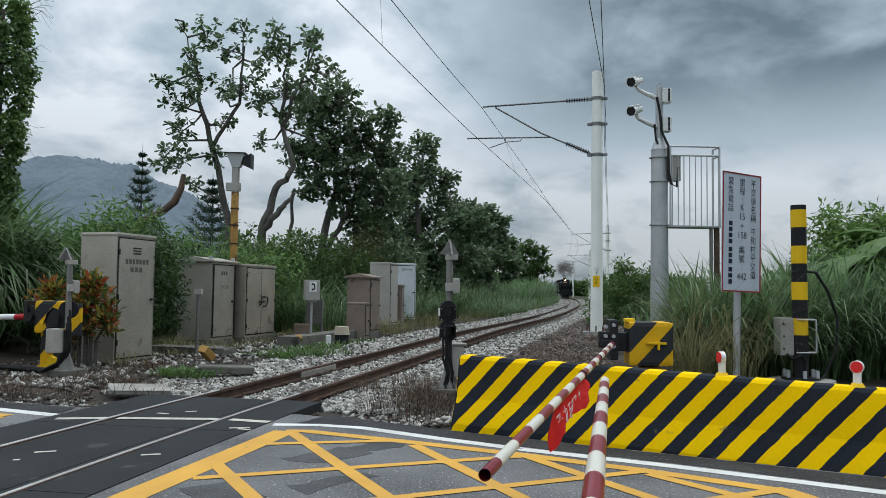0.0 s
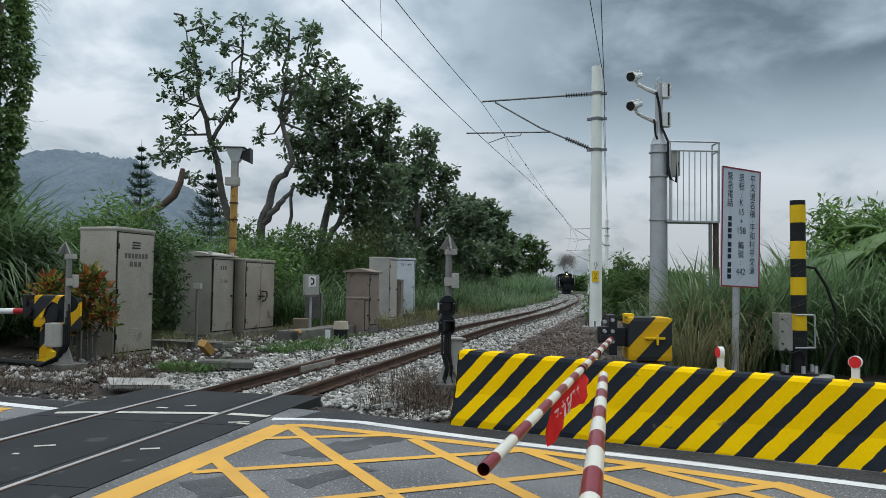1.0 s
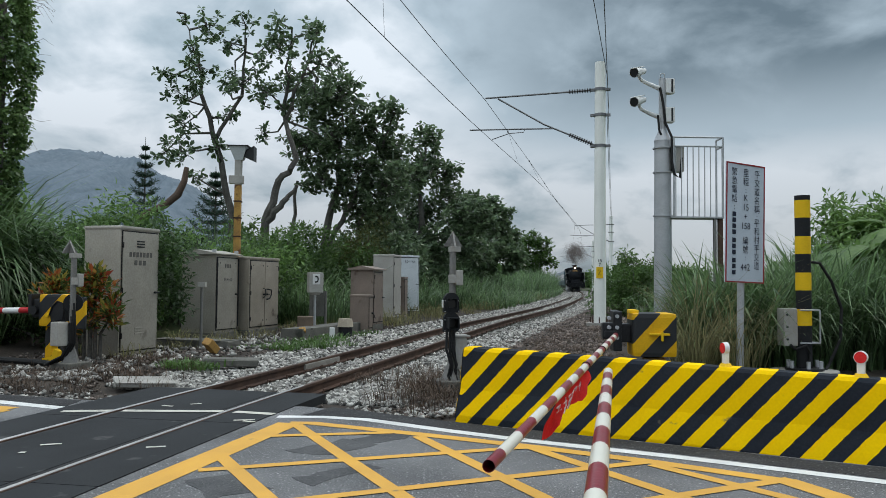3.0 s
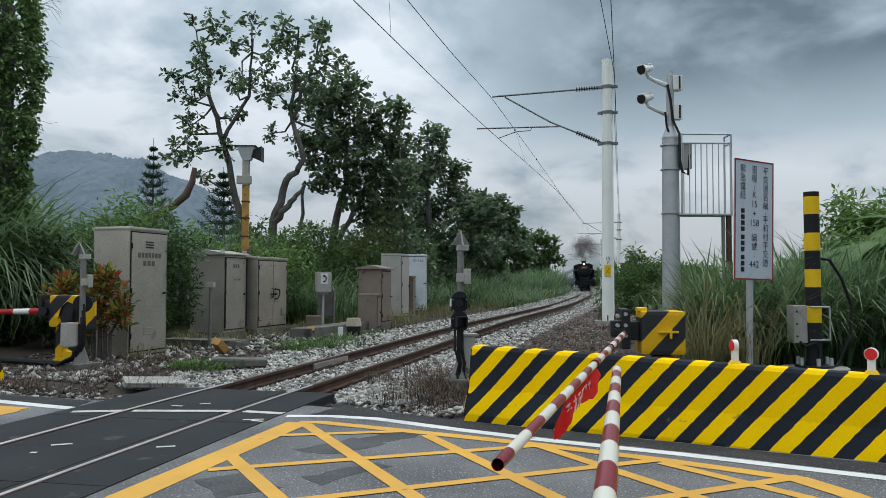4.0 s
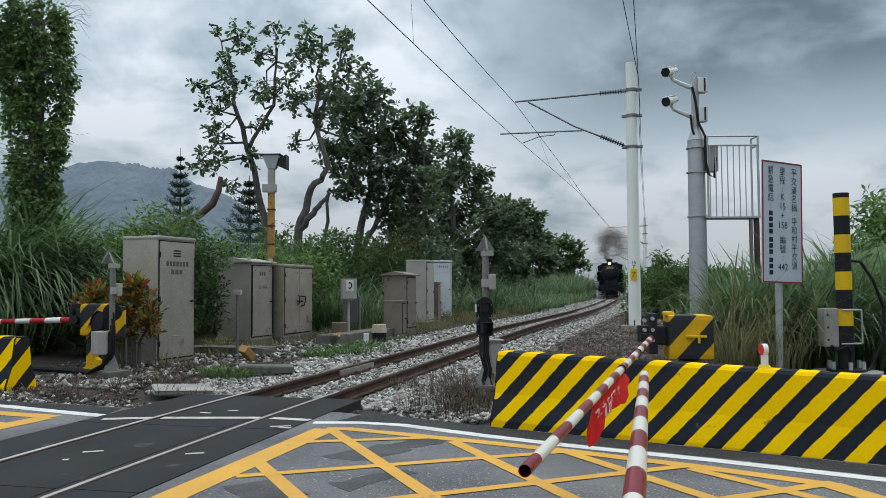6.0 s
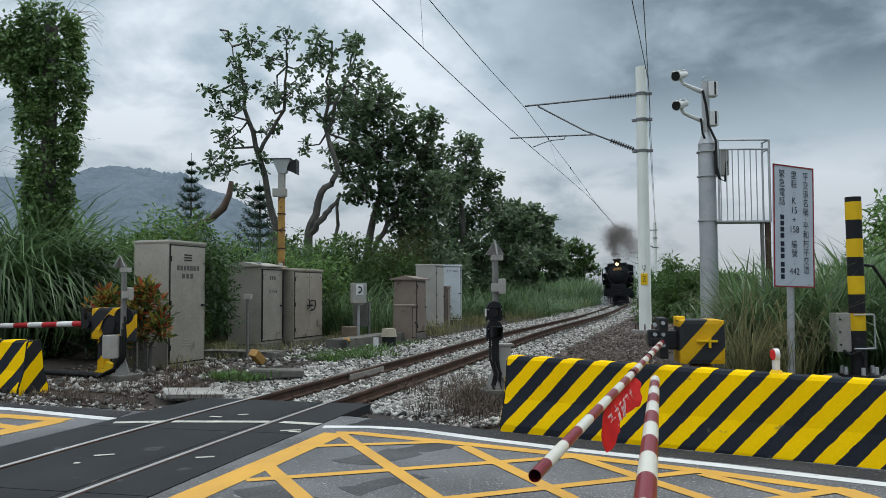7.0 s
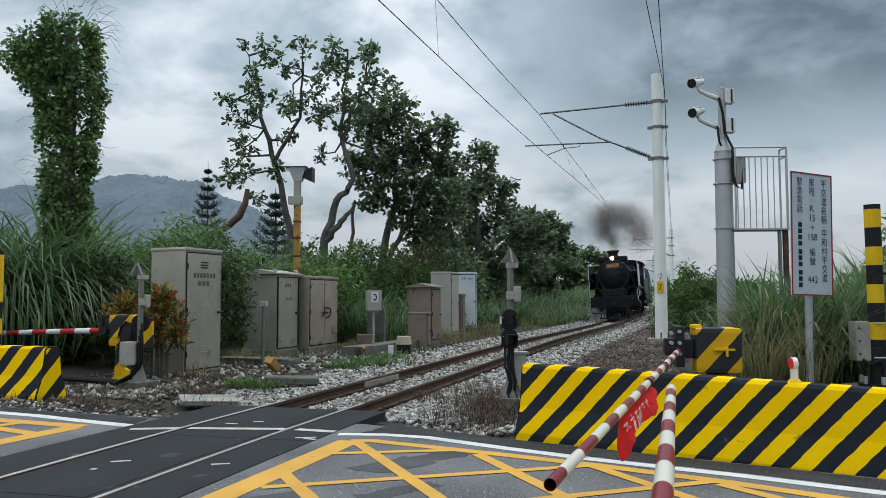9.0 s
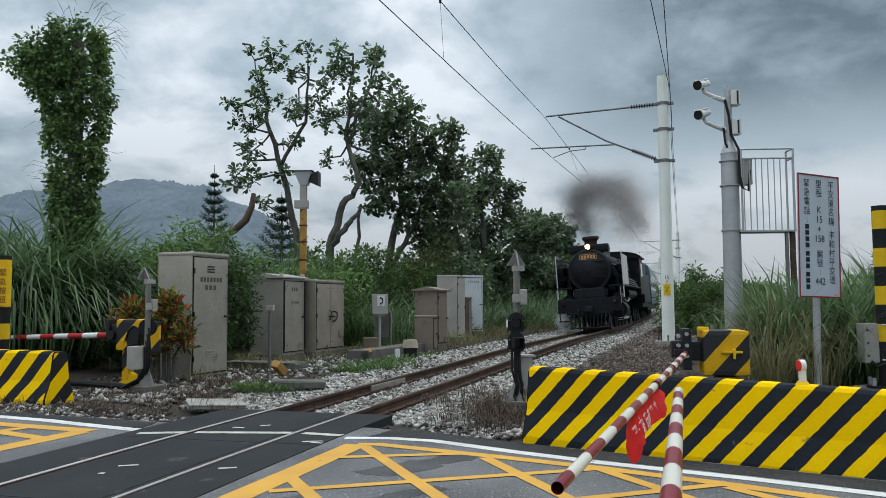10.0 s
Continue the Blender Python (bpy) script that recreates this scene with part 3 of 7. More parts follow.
def plate(bm, ring, side):
    """A coat of paint, 2 mm thick, on an end that faces along x."""
    f = bm.faces.new([bm.verts.new(p) for p in ring])
    r = bmesh.ops.extrude_face_region(bm, geom=[f])
    bmesh.ops.translate(bm, vec=(side * 0.002, 0, 0), verts=[v for v in r["geom"] if isinstance(v, bmesh.types.BMVert)])
    bmesh.ops.recalc_face_normals(bm, faces=bm.faces[:])


def barrier(m, length, label, step=0.306):
    """A concrete barrier along x, its striped face on y = 0."""
    bm = bmesh.new()
    n = max(2, int(length / 0.5))
    rings = []
    for i in range(n + 1):
        x = length * i / n
        rings.append([bm.verts.new((x, u, w)) for u, w in PROFILE])
    k = len(PROFILE)
    for a, b in zip(rings, rings[1:]):
        for i in range(k):
            bm.faces.new((a[i], a[(i + 1) % k], b[(i + 1) % k], b[i]))
    bm.faces.new(rings[0])
    bm.faces.new(rings[-1][::-1])
    bmesh.ops.recalc_face_normals(bm, faces=bm.faces[:])
    es = [ed for ed in bm.edges if all(v.co.x in (0.0, length) for v in ed.verts)]
    bmesh.ops.bevel(bm, geom=es, offset=0.012, segments=2, affect="EDGES")
    ob = part("concrete_barrier", bm, BARRIER_BLACK, where=m)
    # painted stripes, a skin over the face and the top
    bends = [(-0.0025, -0.04), (-0.0025, 0.05), (0.0225, 0.122), (0.0875, 0.301), (0.1325, 0.682), (0.159, 0.7125), (0.341, 0.7125)]
    skin = []
    for (u0, w0), (u1, w1) in zip(bends, bends[1:]):
        n = max(1, int(math.hypot(u1 - u0, w1 - w0) / 0.03))
        skin += [(u0 + (u1 - u0) * i / n, w0 + (w1 - w0) * i / n) for i in range(n)]
    skin.append(bends[-1])
    brush = random.Random(int(length * 10))
    k = -4
    while k * step < length:
        s0 = 0.363 + step * k - 0.014 * max(0, 3 - k)
        rows = []
        for u, w in skin:
            a, b = max(0.012, s0 + 0.85 * w + brush.uniform(-0.004, 0.004)), min(length - 0.012, s0 + 0.85 * w + 0.516 * step + brush.uniform(-0.004, 0.004))
            if b - a > 0.004:
                rows.append((a, b, u, w))
        if len(rows) > 1:
            bm = bmesh.new()
            vs = [(bm.verts.new((a, u, w)), bm.verts.new((b, u, w))) for a, b, u, w in rows]
            for p, q in zip(vs, vs[1:]):
                bm.faces.new((p[0], p[1], q[1], q[0]))
            bmesh.ops.recalc_face_normals(bm, faces=bm.faces[:])
            part("painted_stripe", bm, STRIPE_YELLOW, ob)
        k += 1
    # the stripes go on round the ends
    inner = [(0.25 + (u - 0.25) * 0.93, 0.315 + (w - 0.315) * 0.965) for u, w in PROFILE]
    for x, side in ((-0.003, -1), (length + 0.003, 1)):
        part("end_face", one(plate, [(x, u, w) for u, w in inner], side), BLACK_PAINT, ob)
        for k in range(-6, int(length / step) + 4):
            s0 = 0.363 + step * k
            ring = cut_ring(inner, lambda u, w: x + side * 0.9 * u - 0.85 * w - s0)
            ring = cut_ring(ring, lambda u, w: s0 + 0.507 * step - x - side * 0.9 * u + 0.85 * w)
            if len(ring) > 2:
                part("painted_stripe", one(plate, [(x + side * 0.003, u, w) for u, w in ring], side), STRIPE_YELLOW, ob)
    return tagged(ob, label, "barrier", "striped barriers")


barrier(pose(0.40, 7.97, 0.0, 0, 1.25, -30.9), 6.6, "concrete road barrier painted in yellow and black slanting stripes")
barrier(pose(-13.0, 13.62, 0.0, 0, 0, -22.5), 7.57, "concrete road barrier with yellow and black stripes beside the gate", 0.47)


# ---- cabinets ----
def cabinet(m, w, d, h, material, label, doors=1, roof="flat", plinth=0.0, hinges=True):
    """A steel cabinet; its door side faces +x, its width runs along y, its corner nearest the viewer is the origin."""
    t = thing("equipment_cabinet", m, label, "cabinet", "trackside cabinets")
    if plinth:
        part("plinth", one(box, -d - 0.01, 0.012, -0.01, w + 0.01, -0.06, plinth, 0.015), CONCRETE_DARK, t)
    z0 = plinth
    part("body", one(box, -d, 0, 0, w, z0, h - 0.04, 0.012), material, t)
    bm = bmesh.new()
    if roof == "flat":
        box(bm, -d - 0.015, 0.025, -0.015, w + 0.015, h - 0.07, h, 0.03)
    else:
        prism(bm, [(-d - 0.09, h - 0.03), (0.09, h - 0.03), (0.09, h - 0.005), (-d / 2, h + 0.09), (-d - 0.09, h - 0.005)], -0.09, w + 0.09)
    part("roof", bm, material, t)
    dw = (w - 0.08) / doors
    for i in range(doors):
        y0 = 0.04 + i * dw
        door = part("door", one(box, 0.0, 0.022, y0 + 0.012, y0 + dw - 0.012, z0 + 0.076, h - 0.106, 0.006), material, t)
        part("door_gap", one(box, 0.0, 0.007, y0 - 0.010, y0 + dw + 0.010, z0 + 0.052, h - 0.082), BLACK_RUBBER, t)
        if hinges and h < 2.2:
            for f in (0.12, 0.88):
                for u in (0.14, 0.86):
                    part("stud", one(cyl, (0.02, y0 + dw * u, z0 + (h - z0) * f), (0.032, y0 + dw * u, z0 + (h - z0) * f), 0.014, seg=6), BLACK_IRON, door)
        hy = y0 + dw - 0.09 if (doors == 1 or i == 0) else y0 + 0.09
        hz = z0 + (h - z0) * 0.48
        bm = bmesh.new()
        cyl(bm, (0.02, hy, hz), (0.06, hy, hz), 0.022, seg=10)
        box(bm, 0.05, 0.068, hy - 0.014, hy + 0.10, hz - 0.012, hz + 0.012, 0.004)
        part("handle", bm, BLACK_IRON, door)
        if hinges:
            for f in (0.15, 0.5, 0.85):
                z = z0 + (h - z0) * f
                ys = y0 + 0.012 if (doors == 1 or i == 0) else y0 + dw - 0.012
                part("hinge", one(cyl, (0.026, ys, z - 0.05), (0.026, ys, z + 0.05), 0.013, seg=8), BLACK_IRON, door)
    return t


def along(y, off, z=0.0, turn=0.0):
    return pose(*beside(y, off, z), 0, 0, heading(y) + turn)


# ---- cabinets in place ----
TALL = cabinet(pose(-5.32, 14.4, 0, 0, 0, -19), 1.08, 0.78, 2.34, STEEL_CAB, "tall weathered stainless steel relay cabinet with one door")
WIDE1 = cabinet(pose(-4.68, 18.65, 0, 0, 0, -18), 0.98, 0.9, 2.0, STEEL_CAB, "stained steel cabinet with a pitched lid and open-hinged door", 1, "pitched", 0.14)
WIDE2 = cabinet(pose(-4.11, 19.65, -0.05, 0, 0, -17), 1.57, 0.75, 2.01, STEEL_CAB2, "brownish steel cabinet with two doors and a looped handle", 2, "flat", 0.2)
part("loop_handle", one(tube, [(0.03, 0.70, 1.22), (0.09, 0.68, 1.20), (0.09, 0.67, 1.02), (0.03, 0.69, 0.98)], 0.014, 6), BLACK_IRON, WIDE2)
part("loop_handle", one(tube, [(0.03, 0.86, 1.20), (0.10, 0.98, 1.18), (0.10, 0.99, 1.06), (0.10, 0.90, 0.96), (0.03, 0.86, 0.94)], 0.02, 6), BLACK_IRON, WIDE2)
for y in (0.0, 0.98):
    part("lifting_lug", one(box, -0.12, -0.02, y + 0.02, y + 0.05, 2.0, 2.09, 0.006), GALV, WIDE1)
cabinet(pose(-1.24, 23.0, 0, 0, 0, -17), 0.85, 0.7, 1.74, BROWN_CAB, "low brownish steel cabinet with an overhanging lid", 1, "pitched", 0.12)
cabinet(pose(-0.78, 27.0, 0.05, 0, 0, -16), 0.9, 0.72, 2.25, CAB_GREY, "tall grey painted signal cabinet", 1, "flat", 0.12)
WHITEC = cabinet(pose(-0.66, 31.6, 0.05, 0, 0, -72), 0.82, 0.62, 2.38, CAB_WHITE, "white painted cabinet on a concrete footing", 1, "flat", 0.16)


cabinet(pose(-0.42, 27.9, 0.05, 0, 0, -16), 0.42, 0.36, 1.5, BROWN_CAB, "small brown steel box beside the grey cabinet", 1, "flat", 0.1, False)
cabinet(pose(-1.33, 22.3, 0, 0, 0, -17), 0.35, 0.55, 1.0, BROWN_CAB, "low brown steel box leaning on the cabinet", 1, "flat", 0.0, False)


# ---- overhead line masts ----
def mast(m, h, r, label):
    t = thing("catenary_mast", m, label, "mast", "overhead line masts")
    part("base_plate", one(box, -0.42, 0.42, -0.42, 0.42, -0.1, 0.07, 0.02), CONCRETE, t)
    part("pole", one(cyl, (0, 0, 0.05), (0, 0, h), r, r * 0.86, 24), MAST_WHITE, t, smooth=True)
    for k in range(8):
        a = k * math.pi / 4
        part("bolt", one(cyl, (0.31 * math.cos(a), 0.31 * math.sin(a), 0.05), (0.31 * math.cos(a), 0.31 * math.sin(a), 0.26), 0.022, seg=8), RUST, t)
    # cantilever towards the track, along -x
    bands = (h - 0.93, h - 1.8, h - 2.85)
    for z in bands:
        bm = bmesh.new()
        cyl(bm, (0, 0, z - 0.05), (0, 0, z + 0.05), r * 0.98, seg=20)
        box(bm, -r - 0.12, r + 0.14, -0.05, 0.05, z - 0.045, z + 0.045, 0.01)
        part("clamp", bm, ARM_STEEL, t)
    z1, z2 = bands[0], bands[2]
    arm = part("top_arm", one(tube, [(-0.2, 0, z1), (-2.0, 0, z1 - 0.05), (-3.95, 0, z1 - 0.10)], 0.032), ARM_STEEL, t)
    bm = bmesh.new()
    for k in range(9):
        x = -0.32 - k * 0.085
        cyl(bm, (x, 0, z1 - 0.006 - 0.002 * k), (x - 0.03, 0, z1 - 0.007 - 0.002 * k), 0.075, seg=14)
    part("insulator", bm, BLACK_RUBBER, arm)
    stay = part("diagonal_arm", one(tube, [(-0.2, 0, z2 + 0.05), (-1.9, 0, z2 + 0.82), (-3.5, 0, z1 - 0.14)], 0.03), ARM_STEEL, t)
    bm = bmesh.new()
    d = (Vector((-1.9, 0, z2 + 0.82)) - Vector((-0.2, 0, z2 + 0.05))).normalized()
    for k in range(10):
        p = Vector((-0.2, 0, z2 + 0.05)) + d * (0.1 + k * 0.085)
        cyl(bm, p, p + d * 0.03, 0.075, seg=14)
    part("insulator", bm, BLACK_RUBBER, stay)
    part("registration_arm", one(tube, [(-1.55, 0, z2 + 0.66), (-2.9, 0, z2 + 0.69), (-4.5, 0, z2 + 0.72)], 0.026), ARM_STEEL, t)
    part("steady_arm", one(tube, [(-2.55, 0, z2 + 0.69), (-2.6, 0, z2 + 0.57), (-3.1, 0, z2 + 0.55), (-3.7, 0, z2 + 0.36)], 0.016), ARM_STEEL, t)
    return t


MAST_H = 8.85
MA = mast(pose(6.15, 26.3, 0.0, 0, 0, -16.5), MAST_H, 0.205, "white tubular mast with a cantilever over the track")
for y in (88, 140, 190):
    copy_thing(MA, pose(*beside(y, 3.6, 0.05), 0, 0, heading(y)))


# ---- poles, signs and signals: first forms ----
def camera_pole():
    t = thing("camera_pole", pose(4.88, 15.5, -0.03), "galvanised steel pole with two surveillance cameras", "pole")
    part("pole", one(cyl, (0, 0, 0), (0, 0, 4.25), 0.182, 0.16, 24), GALV, t, smooth=True)
    return t


CAMPOLE = camera_pole()

# ---- plants ----
RNG = np.random.RandomState(7)


def ribbon_blades(x, y, z, length, width, arch, turn, rng):
    """Grass blades that stand up and bend over towards the tip, as five-step ribbons: vertices and faces."""
    n = len(x)
    steps = 5
    dx, dy = np.cos(turn), np.sin(turn)
    px, py = -dy, dx
    vs = np.zeros((n, 2 * steps + 2, 3), dtype=np.float32)
    lean = 0.05 + 0.22 * rng.rand(n)
    out, up = np.zeros(n), np.zeros(n)
    for i in range(steps + 1):
        t = i / steps
        if i:
            bend = lean + 2.1 * arch * (t - 0.5 / steps) ** 1.8
            out, up = out + length / steps * np.sin(bend), up + length / steps * np.cos(bend)
        w = width * (0.75 + 0.5 * t - 0.75 * t * t) * (1 if i < steps else 0.1) * 0.5
        cx, cy, cz = x + dx * out, y + dy * out, z + up
        vs[:, 2 * i] = np.stack([cx - px * w, cy - py * w, cz], -1)
        vs[:, 2 * i + 1] = np.stack([cx + px * w, cy + py * w, cz + 0.15 * w], -1)
    base = np.arange(n)[:, None] * (2 * steps + 2)
    f = np.concatenate([base + np.array([[2 * i, 2 * i + 1, 2 * i + 3, 2 * i + 2]]) for i in range(steps)], 0)
    return vs.reshape(-1, 3), f


def grass(name, label, clumps, per, length, width, spread, arch, material, seed, sink=0.05):
    """Clumps at given places, each a tuft of arching blades, as one object of uncountable stuff."""
    rng = np.random.RandomState(seed)
    c = np.asarray(clumps, dtype=float)
    n = len(c) * per
    k = np.repeat(np.arange(len(c)), per)
    a = rng.rand(n) * 2 * np.pi
    r = spread * np.sqrt(rng.rand(n))
    x, y = c[k, 0] + r * np.cos(a), c[k, 1] + r * np.sin(a)
    z = c[k, 2] - sink
    size = c[k, 3] * (0.55 + 0.6 * rng.rand(n)) * length
    v, f = ribbon_blades(x, y, z, size, width * (0.6 + 0.8 * rng.rand(n)), arch * (0.35 + 1.1 * rng.rand(n)), a + rng.randn(n) * 0.7, rng)
    ob = mesh_part(name, v, f, material)
    return tagged(ob, label, "grass", kind="stuff")


def strip_places(n, y0, y1, o0, o1, seed, z=0.0, h=(0.7, 1.3), power=1.0):
    """Random places in a strip beside the line, with a size each."""
    rng = np.random.RandomState(seed)
    out = []
    for _ in range(n):
        y = y0 + (y1 - y0) * rng.rand() ** power
        o = o0 + (o1 - o0) * rng.rand()
        p = beside(y, o)
        out.append((p[0], p[1], float(ground_z(np.array(p[0]), np.array(p[1]))) + z, h[0] + (h[1] - h[0]) * rng.rand()))
    return out


def leaf_cloud(centres, radii, per, size, rng, flat=0.5, aspect=0.45, hang=0.0, oval=False):
    """Folded leaves round each centre: vertices and triangle faces."""
    c = np.repeat(np.asarray(centres, dtype=float), per, 0)
    rad = np.repeat(np.asarray(radii, dtype=float), per)
    n = len(c)
    d = rng.randn(n, 3)
    d /= np.linalg.norm(d, axis=1)[:, None]
    p = c + d * (rad * rng.rand(n) ** 0.6)[:, None]
    axis = d * 0.8 + rng.randn(n, 3) * 0.6
    axis[:, 2] = axis[:, 2] * flat - hang
    axis /= np.linalg.norm(axis, axis=1)[:, None]
    side = np.cross(axis, rng.randn(n, 3) * 0.5 + np.array([0, 0, 1.0]))
    side /= np.linalg.norm(side, axis=1)[:, None] + 1e-9
    nrm = np.cross(side, axis)
    s = size * (0.6 + 0.7 * rng.rand(n))[:, None]
    w = s * aspect
    if oval:
        # blunt leaves, widest beyond the middle, springing from the twig's end
        p = c + d * (rad * 0.45 * rng.rand(n))[:, None]
        left, right = side * w * 0.5 + nrm * s * 0.07, -side * w * 0.5 + nrm * s * 0.07
        v = np.stack([p, p + axis * s * 0.4 + left * 0.8, p + axis * s * 0.78 + left, p + axis * s, p + axis * s * 0.78 + right, p + axis * s * 0.4 + right * 0.8], 1)
        b = np.arange(n)[:, None] * 6
        return v.reshape(-1, 3), np.concatenate([b + np.array([[0, i, i + 1]]) for i in range(1, 5)], 0)
    v = np.stack([p, p + axis * s * 0.5 + side * w * 0.5 + nrm * s * 0.08, p + axis * s, p + axis * s * 0.5 - side * w * 0.5 + nrm * s * 0.08], 1)
    b = np.arange(n)[:, None] * 4
    f = np.concatenate([b + np.array([[0, 1, 2]]), b + np.array([[0, 2, 3]])], 0)
    return v.reshape(-1, 3), f


def tree(base, blobs, limbs, label, seed, tips=1.0, per=9, size=0.24, spread=0.28, inner=0.35, material=LEAF_DARK, aspect=0.45):
    """A tapered trunk and limbs, twigs to many tips in the crown's lumps, and a rosette of leaves at each tip."""
    rng = np.random.RandomState(seed)
    t = thing("tree", pose(*base), label, "tree", "trees beside the line")
    bm = bmesh.new()
    nodes = []
    for pts in limbs:
        pp, rr = [], []
        for (x0, y0, z0, r_a), (x1, y1, z1, r_b) in zip(pts, pts[1:]):
            for k in range(4):
                u = k / 4
                j = rng.randn(3) * 0.07 * (0 if (k == 0) else 1)
                pp.append((x0 + (x1 - x0) * u + j[0], y0 + (y1 - y0) * u + j[1], z0 + (z1 - z0) * u + j[2]))
                rr.append(r_a + (r_b - r_a) * u)
        pp.append(pts[-1][:3])
        rr.append(pts[-1][3])
        tube(bm, pp, rr, 8)
        nodes += pp[len(pp) // 3:]
    nodes = np.array(nodes)
    cs, rs = [], []
    for bx, by, bz, br in blobs:
        c = np.array((bx, by, bz))
        near = nodes[np.argsort(np.linalg.norm(nodes - c, axis=1))[:3]]
        root = near[rng.randint(len(near))]
        mid = (root + c) / 2 + rng.randn(3) * 0.15
        tube(bm, [root, mid, c], [0.05, 0.035, 0.022], 6)
        n = max(3, int(tips * 26 * br * br))
        for _ in range(n):
            d = rng.randn(3)
            d /= np.linalg.norm(d)
            tip = c + d * br * (inner + (0.99 - inner) * rng.rand() ** 0.7) * np.array((1.05, 1.0, 0.95))
            if rng.rand() < 0.6:
                tube(bm, [c + (tip - c) * 0.1 + rng.randn(3) * 0.05, (c + tip) / 2 + rng.randn(3) * 0.07 * br, tip], [0.018, 0.012, 0.007], 4)
            cs.append(tip)
            rs.append(spread * (0.6 + 0.7 * rng.rand()))
    part("trunk", bm, BARK, t, smooth=True)
    v, f = leaf_cloud(cs, rs, per, size, rng, 0.7, aspect, 0.0, True)
    mesh_part("crown", v, f, material, t)
    return t


def deep(blobs, seed, d):
    """Gives flat lumps some depth along the line of sight."""
    rng = np.random.RandomState(seed)
    return [(x, y + rng.uniform(-d, d), z, r) for x, y, z, r in blobs]


T1 = [(-1.0, 0, 11.4, 0.6), (1.5, 0, 11.4, 0.7), (-2.2, 0, 10.9, 0.7), (-3.0, 0, 10.1, 0.6), (-3.9, 0, 9.0, 0.5), (-2.5, 0, 9.3, 0.7), (0.4, 0, 10.2, 0.9), (-3.3, 0, 7.2, 0.7),
      (-4.0, 0, 6.2, 0.5), (-1.1, 0, 9.0, 0.6), (-0.1, 0, 8.6, 0.7), (1.1, 0, 9.3, 0.9), (2.0, 0, 10.9, 0.5), (-3.8, 0, 11.9, 0.2), (-3.1, 0, 6.0, 0.7), (-1.9, 0, 7.8, 0.5), (-2.0, 0, 6.3, 0.6), (0.9, 0, 8.0, 0.7), (-3.4, 0, 8.2, 0.5), (1.9, 0, 8.6, 0.7), (-0.4, 0, 7.2, 0.5), (1.9, 0, 7.2, 0.6), (-1.4, 0, 10.5, 0.55), (-0.8, 0, 9.9, 0.55), (-1.7, 0, 9.7, 0.5), (-0.4, 0, 11.0, 0.5), (-1.4, 0, 8.5, 0.45),
      (0.6, 0, 11.1, 0.5), (2.2, 0, 9.7, 0.7), (0.3, 0, 9.3, 0.6), (-3.0, 0, 8.6, 0.5), (-2.9, 0, 5.2, 0.5), (2.3, 0, 10.3, 0.5)]
tree((-5.99, 32, 0.3), deep(T1, 1, 1.6), [[(0, 0, -0.3, 0.2), (-0.1, 0, 3.5, 0.17), (0.4, 0, 5.1, 0.14), (1.1, 0, 6.0, 0.11), (0.5, 0.2, 8.1, 0.08), (0.8, 0, 10.4, 0.04)],
      [(-0.1, 0, 3.4, 0.15), (0.6, -0.2, 4.2, 0.12), (1.2, -0.3, 4.9, 0.07)], [(-1.6, 0.3, -0.3, 0.17), (-1.5, 0.3, 3.0, 0.16), (-1.9, 0, 5.8, 0.12), (-2.6, 0, 8.1, 0.09), (-2.9, 0, 10.2, 0.04)],
      [(-2.2, 0, 6.6, 0.09), (-1.2, 0.3, 8.6, 0.07), (-1.0, 0, 10.9, 0.03)], [(0.6, 0.1, 7.6, 0.09), (1.4, -0.3, 9.4, 0.06), (1.8, 0, 10.7, 0.03)], [(-2.9, 0, 9.8, 0.04), (-3.3, 0, 11.2, 0.025), (-3.8, 0, 11.9, 0.012)]],
     "tall airy broad-leaved tree with bare grey limbs and leaf rosettes", 3, 1.25, 9, 0.245, inner=0.3, aspect=0.5, spread=0.16)
T2 = [(0.2, 0, 9.3, 1.2), (1.3, 0, 9.3, 1.2), (1.0, 0, 7.7, 1.5), (2.6, 0, 8.2, 1.3), (-0.3, 0, 7.2, 1.2), (2.1, 0, 6.1, 1.5), (0.5, 0, 5.6, 1.0), (3.6, 0, 7.4, 1.2), (3.7, 0, 8.6, 0.6), (3.4, 0, 5.3, 1.4), (1.8, 0, 4.6, 1.1), (3.2, 0, 3.8, 1.3)]
tree((-4.73, 36, 0.3), deep(T2, 2, 1.5), [[(0.3, 0, -0.3, 0.22), (0.6, 0, 3.0, 0.18), (1.2, 0, 5.5, 0.14), (1.0, 0, 8.2, 0.07)], [(0.5, 0, 2.4, 0.14), (1.5, 0, 4.2, 0.11), (2.6, 0, 6.4, 0.08), (3.4, 0, 8.0, 0.04)], [(-0.9, 0, -0.3, 0.13), (-1.0, 0, 2.6, 0.10), (-0.7, 0, 5.6, 0.06)], [(1.6, 0.4, -0.3, 0.13), (2.0, 0.4, 2.4, 0.11), (2.4, 0.2, 5.0, 0.06)]],
     "dense dark-green broad-leaved tree with glossy leaves", 5, 1.8, 12, 0.27, inner=0.2, aspect=0.5, spread=0.22)
T3 = [(0.4, 0, 9.6, 1.0), (0, 0, 7.9, 1.5), (-1.0, 0, 7.0, 1.5), (1.4, 0, 7.6, 1.1), (1.7, 0, 6.0, 1.5), (-0.3, 0, 5.0, 1.6), (2.6, 0, 5.0, 1.3), (-2.3, 0, 4.6, 1.5), (1.8, 0, 3.6, 1.6), (-0.3, 0, 3.3, 1.6), (3.6, 0, 4.6, 1.0), (-2.0, 0, 2.6, 1.4), (3.2, 0, 2.9, 1.3)]
